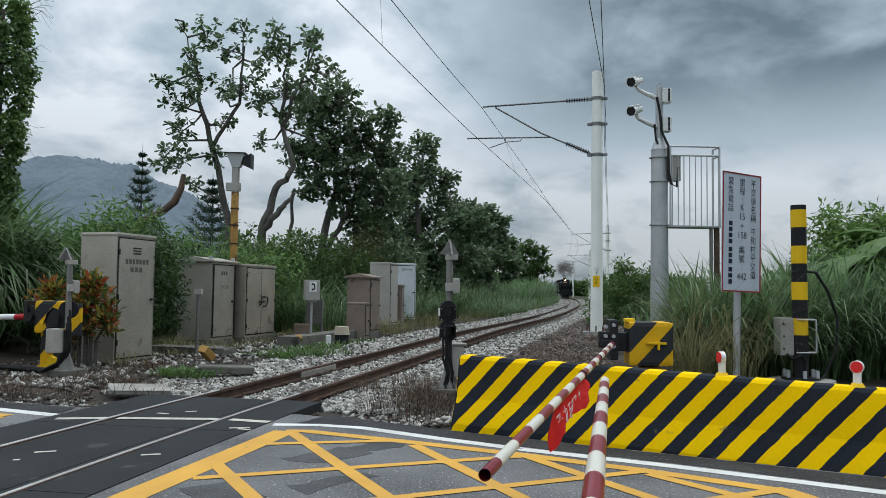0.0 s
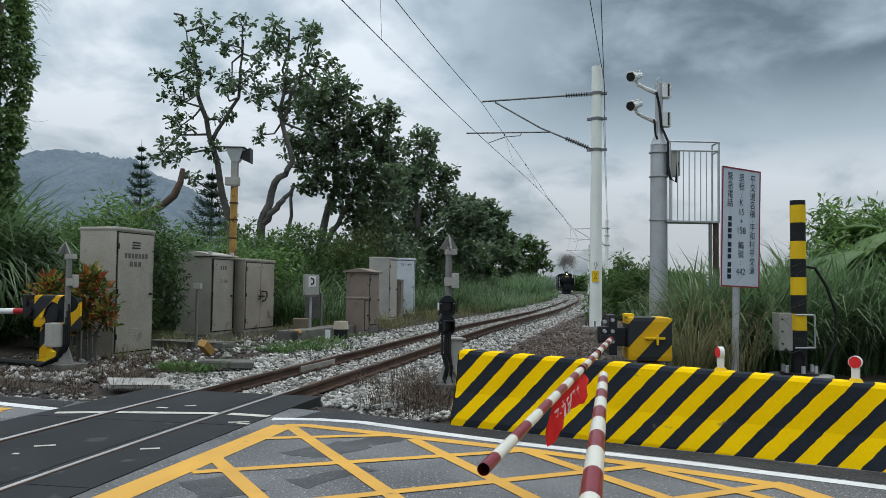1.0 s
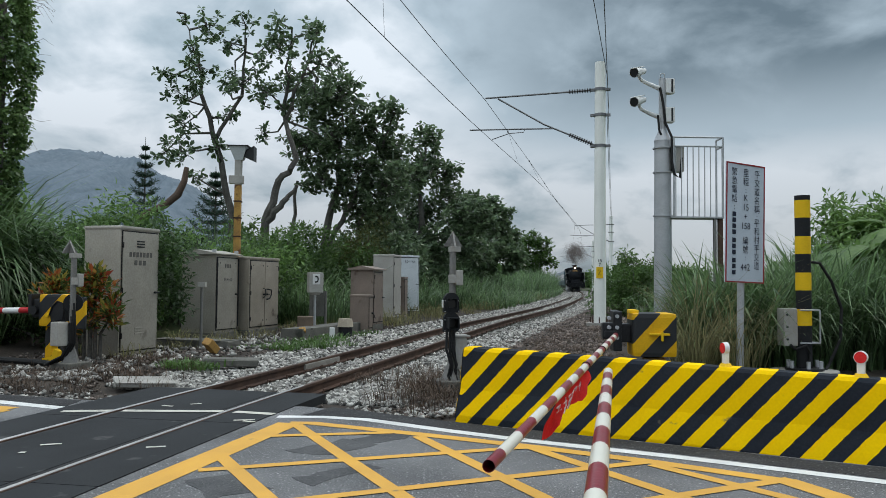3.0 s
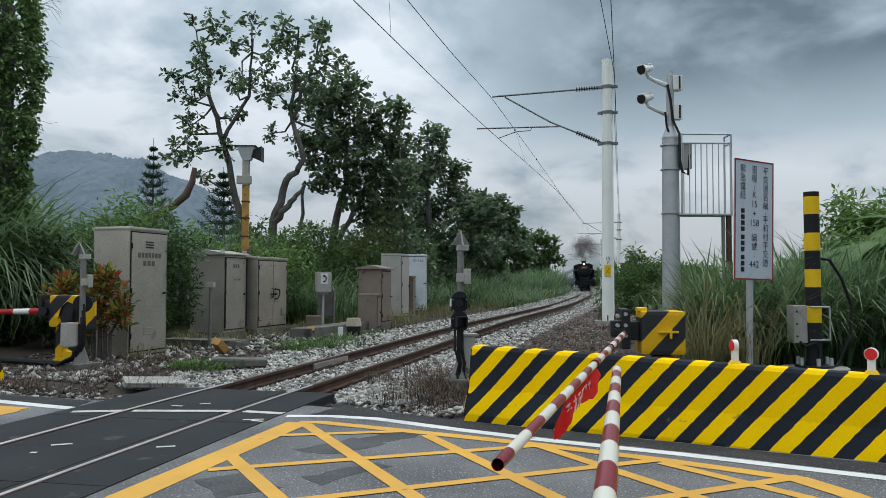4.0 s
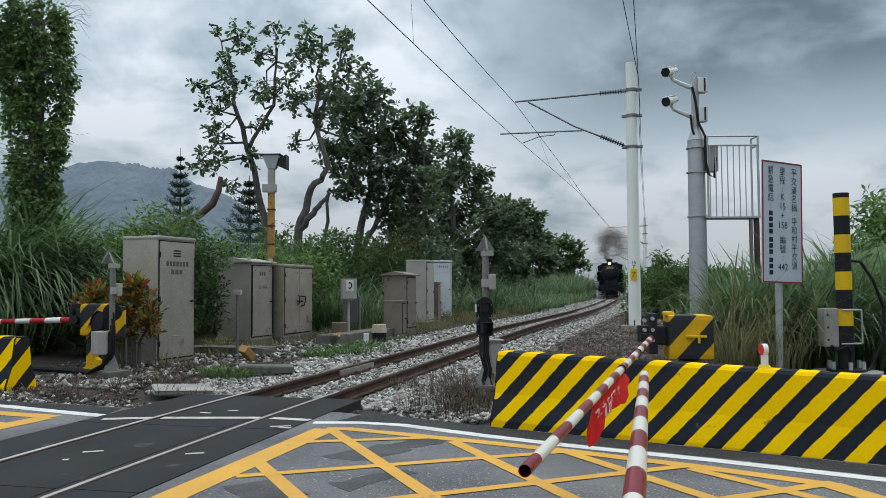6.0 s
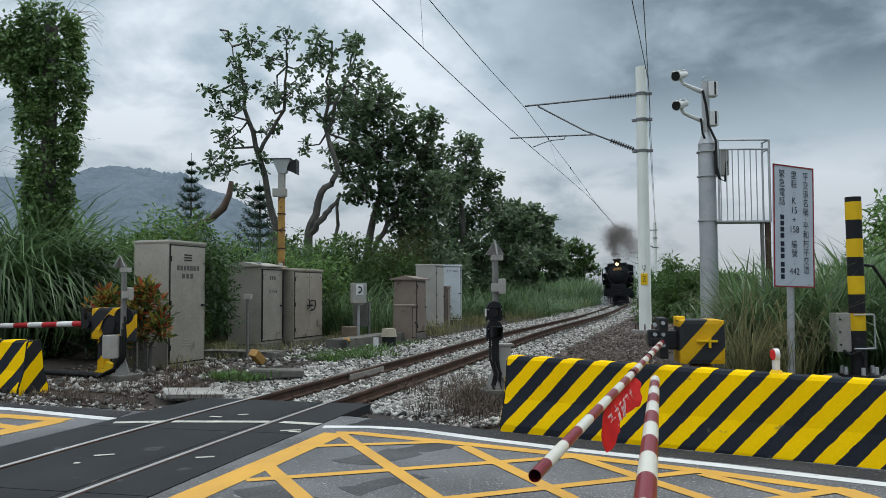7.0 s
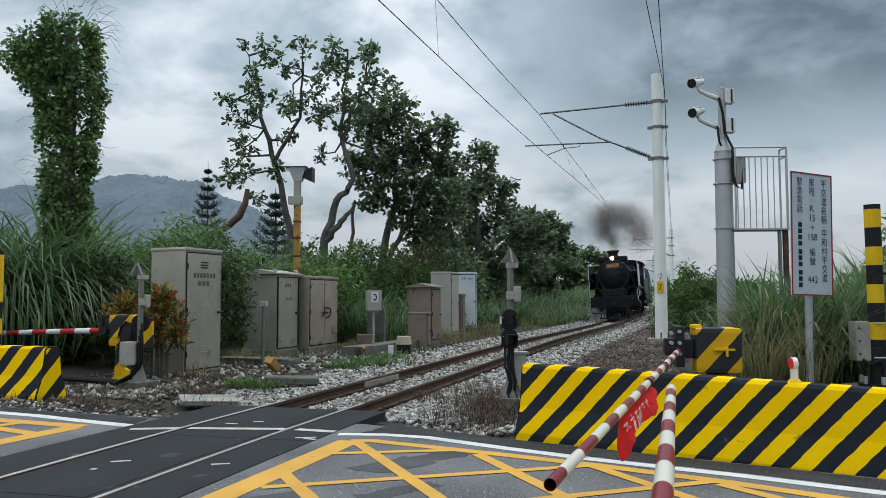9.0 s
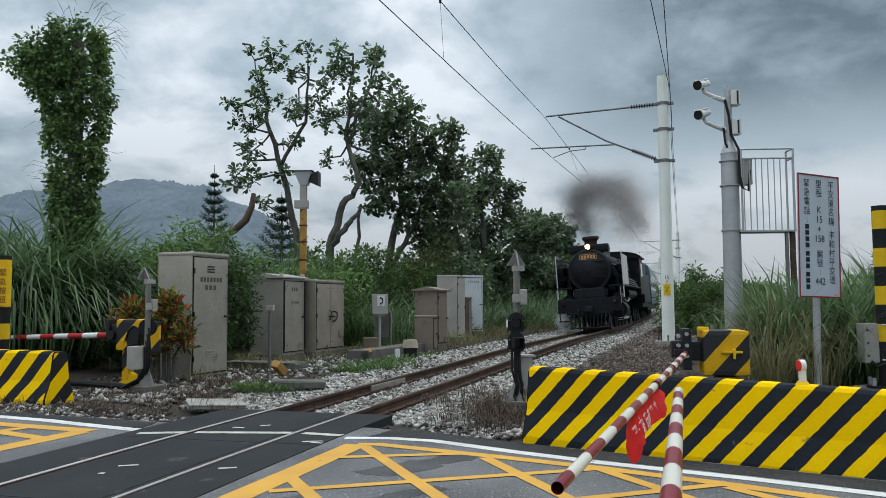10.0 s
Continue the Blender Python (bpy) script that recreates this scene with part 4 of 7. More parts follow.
tree((0.19, 46, 0.2), deep(T3, 3, 2.0), [[(0, 0, -0.3, 0.24), (0.2, 0, 3.0, 0.2), (0, 0, 6.0, 0.13), (0.3, 0, 9.0, 0.05)], [(0.1, 0, 2.6, 0.13), (1.4, 0, 4.6, 0.09), (2.6, 0, 5.4, 0.05)], [(0.1, 0, 2.2, 0.13), (-1.2, 0, 4.0, 0.09), (-2.2, 0, 5.0, 0.05)]],
     "dense dark-green broad-leaved tree with a rounded crown", 7, 1.7, 12, 0.30, inner=0.2, aspect=0.5, spread=0.24)
T4 = [(-0.8, 0, 7.4, 1.1), (0.5, 0, 7.0, 1.1), (0, 0, 5.2, 1.7), (1.8, 0, 6.3, 0.9), (1.3, 0, 4.6, 1.4), (-1.3, 0, 4.4, 1.7), (2.4, 0, 4.8, 0.9), (0.2, 0, 3.0, 1.7), (2.2, 0, 3.0, 1.3), (-2.0, 0, 2.6, 1.4)]
tree((4.96, 60, 0.2), deep(T4, 4, 1.8), [[(0, 0, -0.3, 0.22), (0.1, 0, 3.0, 0.17), (0, 0, 6.6, 0.06)], [(0, 0, 2.2, 0.13), (1.5, 0, 4.6, 0.06)]],
     "dark-green broad-leaved tree at the end of the row", 9, 1.6, 12, 0.38, inner=0.2, aspect=0.55)
T5 = [(0, 0, 6.5, 1.3), (-1.4, 0, 5.1, 1.4), (1.5, 0, 5.8, 1.3), (1.8, 0, 4.2, 1.3), (-0.7, 0, 4.0, 1.8), (2.9, 0, 3.6, 0.7), (0.8, 0, 2.6, 1.6), (-2.2, 0, 2.6, 1.4)]
tree((14.3, 100, 0.2), deep(T5, 5, 1.5), [[(0, 0, -0.3, 0.2), (0, 0, 3.0, 0.16), (0, 0, 5.8, 0.06)]], "distant mid-green tree beside the line", 11, 1.3, 11, 0.42, spread=0.4, inner=0.3, material=LEAF_MID)


def norfolk_pine(base, h, label, seed, reach=1.35, tiers=13):
    """A straight stem with level whorls of upswept plume branches."""
    rng = np.random.RandomState(seed)
    t = thing("pine_tree", pose(*base), label, "tree", "star pines")
    bm = bmesh.new()
    tube(bm, [(0, 0, 0), (0.03, 0, h * 0.5), (0, 0, h)], [0.14, 0.09, 0.015], 8)
    cs = []
    for i in range(tiers):
        u = i / (tiers - 1)
        z = h * (0.26 + 0.66 * u)
        r = (reach * (1 - u) + 0.12) * (0.85 + 0.3 * rng.rand())
        for k in range(7):
            a = k * 2 * math.pi / 7 + rng.rand() * 0.5
            tip = Vector((r * math.cos(a), r * math.sin(a), z + r * (0.4 + 0.2 * rng.rand())))
            mid = Vector((0.55 * r * math.cos(a), 0.55 * r * math.sin(a), z + 0.08 * r))
            tube(bm, [(0, 0, z), mid, tip], [0.03, 0.02, 0.008], 4)
            for s in np.linspace(0.25, 1, 9):
                p = mid.lerp(tip, (s - 0.55) / 0.45) if s > 0.55 else Vector((0, 0, z)).lerp(mid, s / 0.55)
                cs.append(p)
    part("trunk", bm, BARK, t)
    v, f = leaf_cloud(cs, [0.05] * len(cs), 10, 0.26, rng, 0.4, 0.16, -0.35)
    mesh_part("needles", v, f, LEAF_PINE, t)
    return t


norfolk_pine((-20.5, 60, 0.4), 11.7, "star pine with level whorls of dark needles", 2, 2.0, 12)
norfolk_pine((-11.4, 45, 0.4), 7.4, "smaller star pine behind the shrubs", 4, 1.9, 10)

# the broken stump of a limb
t = thing("tree_stump", pose(-8.9, 26, 0.3), "lopped leaning tree limb with a torn brown end", "tree")
part("trunk", one(tube, [(-0.6, 0, -0.4), (-0.5, 0, 2.5), (0.1, 0, 3.2), (0.7, 0, 3.5), (1.1, 0, 3.85), (1.3, 0, 4.3), (1.36, 0, 4.75)], [0.14, 0.13, 0.12, 0.115, 0.125, 0.105, 0.07], 10), mat("torn_wood", (0.15, 0.10, 0.075), (0.07, 0.055, 0.048), 0.9, 0, 4, 40, 0.8), t, smooth=True)


def leafy(name, label, lumps, per, size, material, seed, aspect=0.45, hang=0.0, category="shrub", stems=True):
    """A shrub: short stems and lumps of leaves with an uneven outline."""
    rng = np.random.RandomState(seed)
    b = np.mean([(x, y) for x, y, z, r in lumps], 0)
    z0 = float(ground_z(np.array(b[0]), np.array(b[1]))) - 0.05
    t = thing(name, pose(b[0], b[1], z0), label, category)
    cs, rs = [], []
    bm = bmesh.new()
    for x, y, z, r in lumps:
        n = max(4, int(14 * r * r * 2))
        c = np.array((x - b[0], y - b[1], z - z0))
        tube(bm, [(c[0] * 0.6, c[1] * 0.6, 0), c * 0.6, c], [0.04, 0.03, 0.015], 5)
        for _ in range(n):
            d = rng.randn(3)
            d /= np.linalg.norm(d)
            cs.append(c + d * r * (0.45 + 0.6 * rng.rand()))
            rs.append(0.28 * r + 0.12)
    part("stem", bm, BARK, t)
    v, f = leaf_cloud(cs, rs, per, size, rng, 0.8, aspect, hang)
    mesh_part("foliage", v, f, material, t)
    return t


def lumps_along(n, y0, y1, o0, o1, z0, z1, r0, r1, seed):
    rng = np.random.RandomState(seed)
    out = []
    for i in range(n):
        y = y0 + (y1 - y0) * (i + rng.rand()) / n
        p = beside(y, o0 + (o1 - o0) * rng.rand())
        out.append((p[0], p[1], z0 + (z1 - z0) * rng.rand(), r0 + (r1 - r0) * rng.rand()))
    return out


# hedge and shrubs behind the cabinets; the hedge's deep shade is in its leaf colour
leafy("hedge", "dense hedge behind the trackside cabinets, shade put into its dark leaves", lumps_along(34, 15, 30, -8.1, -6.5, 0.5, 1.9, 0.6, 0.95, 21), 34, 0.15, LEAF_HEDGE, 21)
leafy("hedge", "dense hedge at the foot of the ivy, shade put into its dark leaves", lumps_along(26, 17.5, 21, -11.5, -8, 0.4, 1.9, 0.6, 0.95, 22), 34, 0.15, LEAF_HEDGE, 22)
leafy("shrub", "pale-green shrub with fingered leaves", [(-9.0, 21, 2.55, 0.9), (-8.0, 21, 2.7, 0.85), (-7.0, 20.5, 2.4, 0.85), (-8.6, 19.5, 1.9, 1.0), (-7.3, 19.6, 1.8, 1.0), (-10, 20.5, 2.5, 0.9), (-6.3, 21, 2.1, 0.8), (-6.8, 19.5, 1.1, 0.9), (-8.0, 19.4, 1.0, 0.9), (-7.5, 20.2, 2.2, 0.9), (-8.5, 20.4, 2.3, 0.9)], 50, 0.2, LEAF_LIGHT, 23, 0.3, 0.25)
leafy("shrub", "yellow-green shrub beside the horn pole", [(-5.6, 23, 2.0, 0.75), (-4.6, 23.6, 1.9, 0.75), (-5.1, 23, 1.3, 0.8), (-3.9, 24.6, 1.75, 0.65), (-6.3, 23, 1.8, 0.85), (-5.2, 23.4, 1.8, 0.75)], 44, 0.16, LEAF_LIGHT, 24, 0.4)
leafy("shrub", "olive-green bush under the dark trees", [(-2.6, 33, 2.4, 1.0), (-1.6, 33.5, 2.0, 1.0), (-2.0, 33, 3.3, 0.8), (-3.4, 33, 1.6, 1.0), (-0.8, 34, 1.4, 0.9)], 34, 0.14, leaf_mat("olive_leaf", (0.11, 0.12, 0.035), (0.06, 0.07, 0.025), 0.6, 0.35), 25, 0.35)
leafy("shrub", "leafy roadside shrub beyond the mast", [(9.0, 34, 1.3, 0.9), (9.9, 34.5, 1.4, 0.9), (9.4, 34, 2.1, 0.75), (10.4, 34, 2.0, 0.7), (8.6, 35, 0.9, 0.8), (10.9, 33, 1.2, 0.8), (8.2, 33.5, 0.5, 0.7), (9.2, 33.5, 0.5, 0.8), (10.2, 33.5, 0.5, 0.8), (9.8, 36, 1.7, 0.8), (8.9, 36, 1.5, 0.8)], 40, 0.22, LEAF_MID, 26, 0.3, 0.3)
leafy("shrub", "mixed green thicket behind the horn pole", lumps_along(30, 25, 33, -9.8, -6.6, 1.2, 2.9, 0.6, 1.0, 30), 34, 0.2, LEAF_MID, 30, 0.4)
leafy("undergrowth", "dark undergrowth beneath the row of trees", lumps_along(40, 33, 70, -10.5, -6.8, 0.7, 3.0, 0.9, 1.4, 29), 24, 0.3, LEAF_DARK, 29)
# distance: low woods closing the view down the line
far = [(x, y, 1.2 + 1.6 * RNG.rand(), 1.5 + 1.2 * RNG.rand()) for x, y in [(18, 150), (23, 175), (28, 190), (33, 205), (40, 200), (46, 190), (38, 160), (44, 150), (50, 165), (55, 180), (22, 195), (12, 170), (6, 150), (62, 190)]]
far += [(14 + 1.7 * i, 168 + 8 * RNG.rand(), 1.0 + 2.2 * RNG.rand(), 1.5 + 0.9 * RNG.rand()) for i in range(26)]
far += [(40 + 3.2 * i, 250 + 10 * RNG.rand(), 1.5 + 2.5 * RNG.rand(), 2.2 + 0.8 * RNG.rand()) for i in range(16)]
far = [p for p in far if abs(p[0] - float(line_x(p[1]))) > 7]
leafy("woods", "low distant woods at the end of the line", far, 18, 0.9, LEAF_MID, 27, 0.5, 0.0, "woods")
leafy("shrub", "distant leafy tree tops beyond the grass", [(25, 70, 1.6, 1.4), (27, 66, 1.8, 1.4), (29, 70, 1.6, 1.3), (31, 64, 1.7, 1.5), (24, 78, 1.4, 1.4)], 40, 0.4, LEAF_MID, 28)


# ivy-clad pole
def ivy_pole():
    rng = np.random.RandomState(31)
    K = 1.2
    t = thing("ivy_column", pose(-8.95, 17, -0.05), "old pole wholly overgrown with hanging green ivy", "climber")
    part("pole", one(cyl, (0, 0, 0), (0, 0, 7.3), 0.18, 0.13, 12), BARK, t)
    cs, rs = [], []
    for i in range(620):
        u = rng.rand()
        z = 0.2 + 6.2 * u
        r = 0.40 + 0.07 * math.sin(z * 1.7) + (0.10 if z > 4.9 else 0)
        a = rng.rand() * 6.28
        cs.append((r * math.cos(a) * (0.8 + 0.3 * rng.rand()), r * math.sin(a), z))
        rs.append(0.15)
    for i in range(150):
        cs.append((-0.62 + rng.randn() * 0.24, rng.randn() * 0.3, 5.75 + rng.randn() * 0.2 - 0.25 * rng.rand()))
        rs.append(0.17)
    v, f = leaf_cloud(np.array(cs) * K, np.array(rs) * K, 34, 0.105, rng, 0.7, 0.75, 0.55)
    mesh_part("ivy", v, f, leaf_mat("ivy_leaf", (0.19, 0.30, 0.10), (0.075, 0.135, 0.05), 0.5, 0.5), t)
    bm = bmesh.new()
    for i in range(90):
        a = rng.rand() * 6.28
        z = rng.choice([6.35, 6.35, 6.3, 6.1, 5.5, 4.5, 3.5]) + rng.randn() * 0.2
        p = Vector((0.45 * math.cos(a), 0.45 * math.sin(a), z)) * K
        q = p + Vector((0.3 * math.cos(a), 0.3 * math.sin(a), rng.uniform(-0.1, 0.3)))
        s = q + Vector((0.22 * math.cos(a), 0.22 * math.sin(a), rng.uniform(-0.35, 0.1)))
        tube(bm, [p, q, s], [0.005, 0.004, 0.002], 4)
    part("tendrils", bm, BARK, t)


ivy_pole()

# tall grass
grass("tall_grass", "tall arching silver grass beside the ivy", [(-12.6 + 0.36 * (i % 10) + RNG.rand() * 0.35, 15.5 + 0.42 * (i // 10) + RNG.rand() * 0.3, 0.0, 0.8 + 0.4 * RNG.rand()) for i in range(60)], 190, 3.7, 0.044, 0.26, 1.5, GRASS, 41)
grass("tall_grass", "tall upright grass on the bank behind the hedge", strip_places(340, 17, 60, -16, -6.8, 42, 0.1, (0.7, 1.15)), 46, 2.75, 0.03, 0.3, 0.36, GRASS, 42)
grass("tall_grass", "grassy bank along the far side of the track", strip_places(520, 24, 110, -8.5, -4.6, 43, 0.0, (0.4, 1.35), 1.4), 34, 1.95, 0.038, 0.55, 0.95, GRASS, 43)
grass("tall_grass", "shorter grass between ballast and bank", strip_places(420, 40, 150, -5.0, -2.5, 52, 0.0, (0.35, 1.25), 1.2), 28, 1.3, 0.046, 0.6, 1.1, GRASS, 52)
grass("tall_grass", "tall rank grass on the inside of the bend", strip_places(300, 66, 135, -8.0, -3.3, 53, 0.0, (0.8, 1.2)), 40, 2.7, 0.05, 0.6, 0.45, GRASS, 53)
grass("tall_grass", "tall arching grass beside the road barrier", [(0.37 * y + 1.25 + 2.3 * RNG.rand(), y, 0.0, 0.7 + 0.5 * RNG.rand()) for y in 13.0 + 8 * RNG.rand(150)], 64, 1.95, 0.03, 0.24, 0.9, GRASS, 44)
grass("tall_grass", "tall grass along the near side of the track", strip_places(330, 24, 130, 5.0, 12, 45, 0.0, (0.7, 1.2), 1.5), 34, 1.6, 0.04, 0.5, 0.45, GRASS, 45)
grass("tall_grass", "tall arching grass behind the striped pole", [(6.2 + 3.4 * RNG.rand(), 12.9 + 3.0 * RNG.rand(), 0.0, 0.75 + 0.5 * RNG.rand()) for i in range(100)] + [(4.75 + 1.4 * RNG.rand(), 12.3 + 1.4 * RNG.rand(), 0.0, 0.7 + 0.4 * RNG.rand()) for i in range(46)], 60, 2.1, 0.028, 0.22, 0.95, GRASS, 46)
grass("dry_grass", "straw-dry grass at the foot of the sign", [(0.335 * y + 0.1 + 0.9 * RNG.rand(), y, 0.0, 0.7 + 0.5 * RNG.rand()) for y in 11.2 + 2.4 * RNG.rand(30)], 30, 1.7, 0.012, 0.25, 0.95, GRASS_DRY, 47)
grass("dry_grass", "straw-dry tufts along the ballast edge", strip_places(40, 13, 24, -5.3, -3.8, 48, 0.0, (0.3, 0.7)) + strip_places(200, 24, 90, -5.3, -2.5, 58, 0.0, (0.4, 1.2), 1.2), 26, 0.8, 0.016, 0.35, 0.9, GRASS_DRY, 48)
grass("dry_grass", "brown dry weeds beside the barrier", [(0.35 + RNG.randn() * 0.45, 10.3 + RNG.randn() * 0.9, 0.0, 0.5 + 0.5 * RNG.rand()) for i in range(60)] + strip_places(120, 12, 26, 2.3, 4.5, 49, 0.0, (0.4, 0.8)), 46, 0.36, 0.006, 0.24, 1.1, mat("brown_weed", (0.12, 0.085, 0.06), (0.06, 0.045, 0.035), 0.9, 0, 4, 30, 0, None, "Object", 0.4), 49)
grass("dry_grass", "brown dry weeds beside the small signal", [(-4.9 + RNG.randn() * 0.8, 11.5 + RNG.randn() * 0.8, 0.0, 0.4 + 0.5 * RNG.rand()) for i in range(70)] + [(-6.3 + RNG.randn() * 0.5, 11.6 + RNG.randn() * 0.7, 0.0, 0.5) for i in range(40)] + [(-4.6 + RNG.randn() * 0.3, 14.0 + RNG.randn() * 0.5, 0.0, 0.7) for i in range(24)], 44, 0.27, 0.006, 0.26, 1.15, bpy.data.materials["brown_weed"], 50)
grass("weeds", "low green weeds among the ballast stones", [(-2.9 + RNG.randn() * 0.35 + 0.3 * (y - 17), y, -0.05, 0.5 + 0.5 * RNG.rand()) for y in 16.5 + 5 * RNG.rand(60)] + [(-3.7 + RNG.randn() * 0.22, 13.0 + RNG.randn() * 0.4, 0.0, 0.6) for i in range(12)], 34, 0.26, 0.026, 0.3, 0.9, LEAF_MID, 51)


# broad-leaved plants behind the striped pole
def fronds(base, label, seed, n, length, width, h):
    """A tuft of long feathered or broad drooping leaves on short stems."""
    rng = np.random.RandomState(seed)
    t = thing("broadleaf_plant", pose(*base), label, "plant", "tall roadside plants")
    part("stem", one(tube, [(0, 0, -0.1), (0.05, 0, h * 0.5), (0, 0, h)], [0.09, 0.07, 0.05], 8), LEAF_MID, t)
    for k in range(n):
        a = rng.rand() * 6.28
        s = length * (0.7 + 0.5 * rng.rand())
        up = rng.uniform(0.25, 0.75)
        bm = bmesh.new()
        rows = []
        m = 9
        for i in range(m + 1):
            u = i / m
            r = s * u
            z = h + s * up * u - s * 0.75 * u * u
            w = width * math.sin(math.pi * (0.06 + 0.92 * u)) * 0.5
            c = Vector((r * math.cos(a), r * math.sin(a), z))
            px = Vector((-math.sin(a), math.cos(a), 0))
            rows.append([bm.verts.new(c - px * w - Vector((0, 0, 0.25 * w))), bm.verts.new(c), bm.verts.new(c + px * w - Vector((0, 0, 0.25 * w)))])
        for p, q in zip(rows, rows[1:]):
            for i in range(2):
                bm.faces.new((p[i], p[i + 1], q[i + 1], q[i]))
        part("leaf", bm, LEAF_LIGHT, t)
    return t


fronds((9.1, 15.5, 0), "banana plant with broad drooping green leaves", 61, 11, 1.9, 0.5, 2.1)
fronds((10.1, 15.9, 0), "banana plant with long arching leaves", 62, 11, 2.0, 0.5, 2.5)
leafy("shrub", "pale-green bush behind the striped pole", [(8.9, 16, 1.4, 0.9), (9.6, 15.8, 1.7, 0.9), (10.2, 16.5, 1.6, 1.0), (9.5, 17.3, 2.6, 0.7), (10.2, 17, 2.9, 0.7), (8.5, 16.5, 0.9, 0.9), (11, 16.5, 2.3, 0.9), (9.2, 16.8, 2.2, 0.8), (9.9, 16.6, 2.3, 0.9), (9.4, 17.2, 2.7, 0.6)], 46, 0.2, LEAF_LIGHT, 63, 0.32, 0.25)
# croton bush
leafy("croton_bush", "croton bush with red, orange and green leaves", [(-6.35, 14.0, 1.05, 0.24), (-6.2, 14.0, 1.3, 0.14), (-5.95, 13.95, 0.95, 0.25), (-5.5, 13.85, 1.15, 0.2), (-5.35, 13.8, 0.95, 0.24), (-5.2, 13.8, 0.78, 0.2), (-5.5, 13.8, 1.38, 0.1), (-5.7, 13.9, 0.7, 0.25)], 48, 0.17, CROTON, 64, 0.32, -0.6)
# the gloom under the grass comes from this shrub's darkened leaf colour
leafy("shrub", "shrub between tall grass and steel cabinet, shade put into its dark leaves", [(-8.3 + 0.42 * i + 0.15 * RNG.randn(), 15.9 + 0.3 * RNG.rand(), 0.35 + 0.75 * (i % 3) + 0.15 * RNG.rand(), 0.6) for i in range(9)], 70, 0.13, LEAF_HEDGE, 65, 0.45, 0.1)

# ---- ballast ----
def stones(name, label, n, y0, y1, o0, o1, size, seed, power=1.0, lift=0.0, material=STONE, places=None):
    """Angular loose stones lying in a strip beside the line, as one uncountable object."""
    rng = np.random.RandomState(seed)
    y = y0 + (y1 - y0) * rng.rand(n) ** power
    o = o0 + (o1 - o0) * rng.rand(n)
    d = (line_x(y + 0.5) - line_x(y - 0.5))
    k = 1 / np.sqrt(1 + d * d)
    x, y = line_x(y) + k * o, y - d * k * o
    if places is not None:
        x, y = np.array(places, dtype=float).T
    z = ground_z(x, y) + lift
    octa = np.array([(1, 0, 0), (-1, 0, 0), (0, 1, 0), (0, -1, 0), (0, 0, 1), (0, 0, -1)], dtype=float)
    tri = np.array([(0, 2, 4), (2, 1, 4), (1, 3, 4), (3, 0, 4), (2, 0, 5), (1, 2, 5), (3, 1, 5), (0, 3, 5)])
    v = octa[None] * (0.6 + 0.8 * rng.rand(n, 6, 1)) + rng.randn(n, 6, 3) * 0.22
    a, b = rng.rand(n) * 6.28, rng.rand(n) * 6.28
    ca, sa, cb, sb = np.cos(a), np.sin(a), np.cos(b), np.sin(b)
    x1, y1_, z1 = v[..., 0] * ca[:, None] - v[..., 1] * sa[:, None], v[..., 0] * sa[:, None] + v[..., 1] * ca[:, None], v[..., 2]
    y2, z2 = y1_ * cb[:, None] - z1 * sb[:, None], y1_ * sb[:, None] + z1 * cb[:, None]
    s = size * (0.55 + 0.9 * rng.rand(n))[:, None]
    vv = np.stack([x1 * s + x[:, None], y2 * s + y[:, None], z2 * s * 0.75 + (z + size * 0.3 * rng.rand(n))[:, None]], -1)
    f = (np.arange(n)[:, None, None] * 6 + tri[None]).reshape(-1, 3)
    return tagged(mesh_part(name, vv.reshape(-1, 3), f, material), label, "ballast", kind="stuff")


stones("ballast", "grey broken-stone ballast between the rails", 9000, 10.0, 45, -0.47, 0.47, 0.036, 71, 1.7, -0.012)
stones("ballast", "grey broken-stone ballast beside the rails", 11000, 10.2, 55, 0.72, 1.95, 0.042, 72, 1.7, 0.0)
stones("ballast", "rust-brown stones on the outer side of the track", 9000, 10.8, 50, 1.55, 4.2, 0.038, 75, 1.6, 0.0, STONE_BROWN)
stones("ballast", "pale broken-stone ballast towards the cabinets", 14000, 10.6, 55, -2.4, -0.72, 0.042, 73, 1.7, 0.0)
stones("ballast", "grey broken-stone ballast far along the track", 12000, 42, 150, -2.8, 2.5, 0.062, 77, 1.5, 0.0)
stones("ballast", "scattered stones on the dark soil", 900, 10.3, 22, -4.8, -2.6, 0.05, 74, 1.5, 0.02)
stones("ballast", "brown stones and clods on the dark soil", 3000, 10.3, 26, -6.2, -2.4, 0.03, 76, 1.4, 0.01, STONE_BROWN)

# stones and clods along the road's ragged edge
R2 = np.random.RandomState(80)
edge = []
for (x0, y0), (x1, y1), n in (((-9, 11.25), (-5.4, 9.7), 280), ((-5.4, 9.7), (-3.75, 9.1), 260), ((-1.0, 8.8), (0.35, 8.3), 320)):
    for _ in range(n):
        u, w = R2.rand(), abs(R2.randn()) * 0.55
        edge.append((x0 + (x1 - x0) * u + 0.4 * w, y0 + (y1 - y0) * u + 0.9 * w))
stones("stones", "small grey stones along the road's edge", len(edge), 0, 1, 0, 1, 0.03, 81, 1.0, 0.03, STONE, edge)
edge2 = [(x + R2.randn() * 0.12, y + R2.randn() * 0.12) for x, y in edge]
stones("stones", "brown clods and grit along the road's edge", len(edge2), 0, 1, 0, 1, 0.022, 82, 1.0, 0.03, STONE_BROWN, edge2)

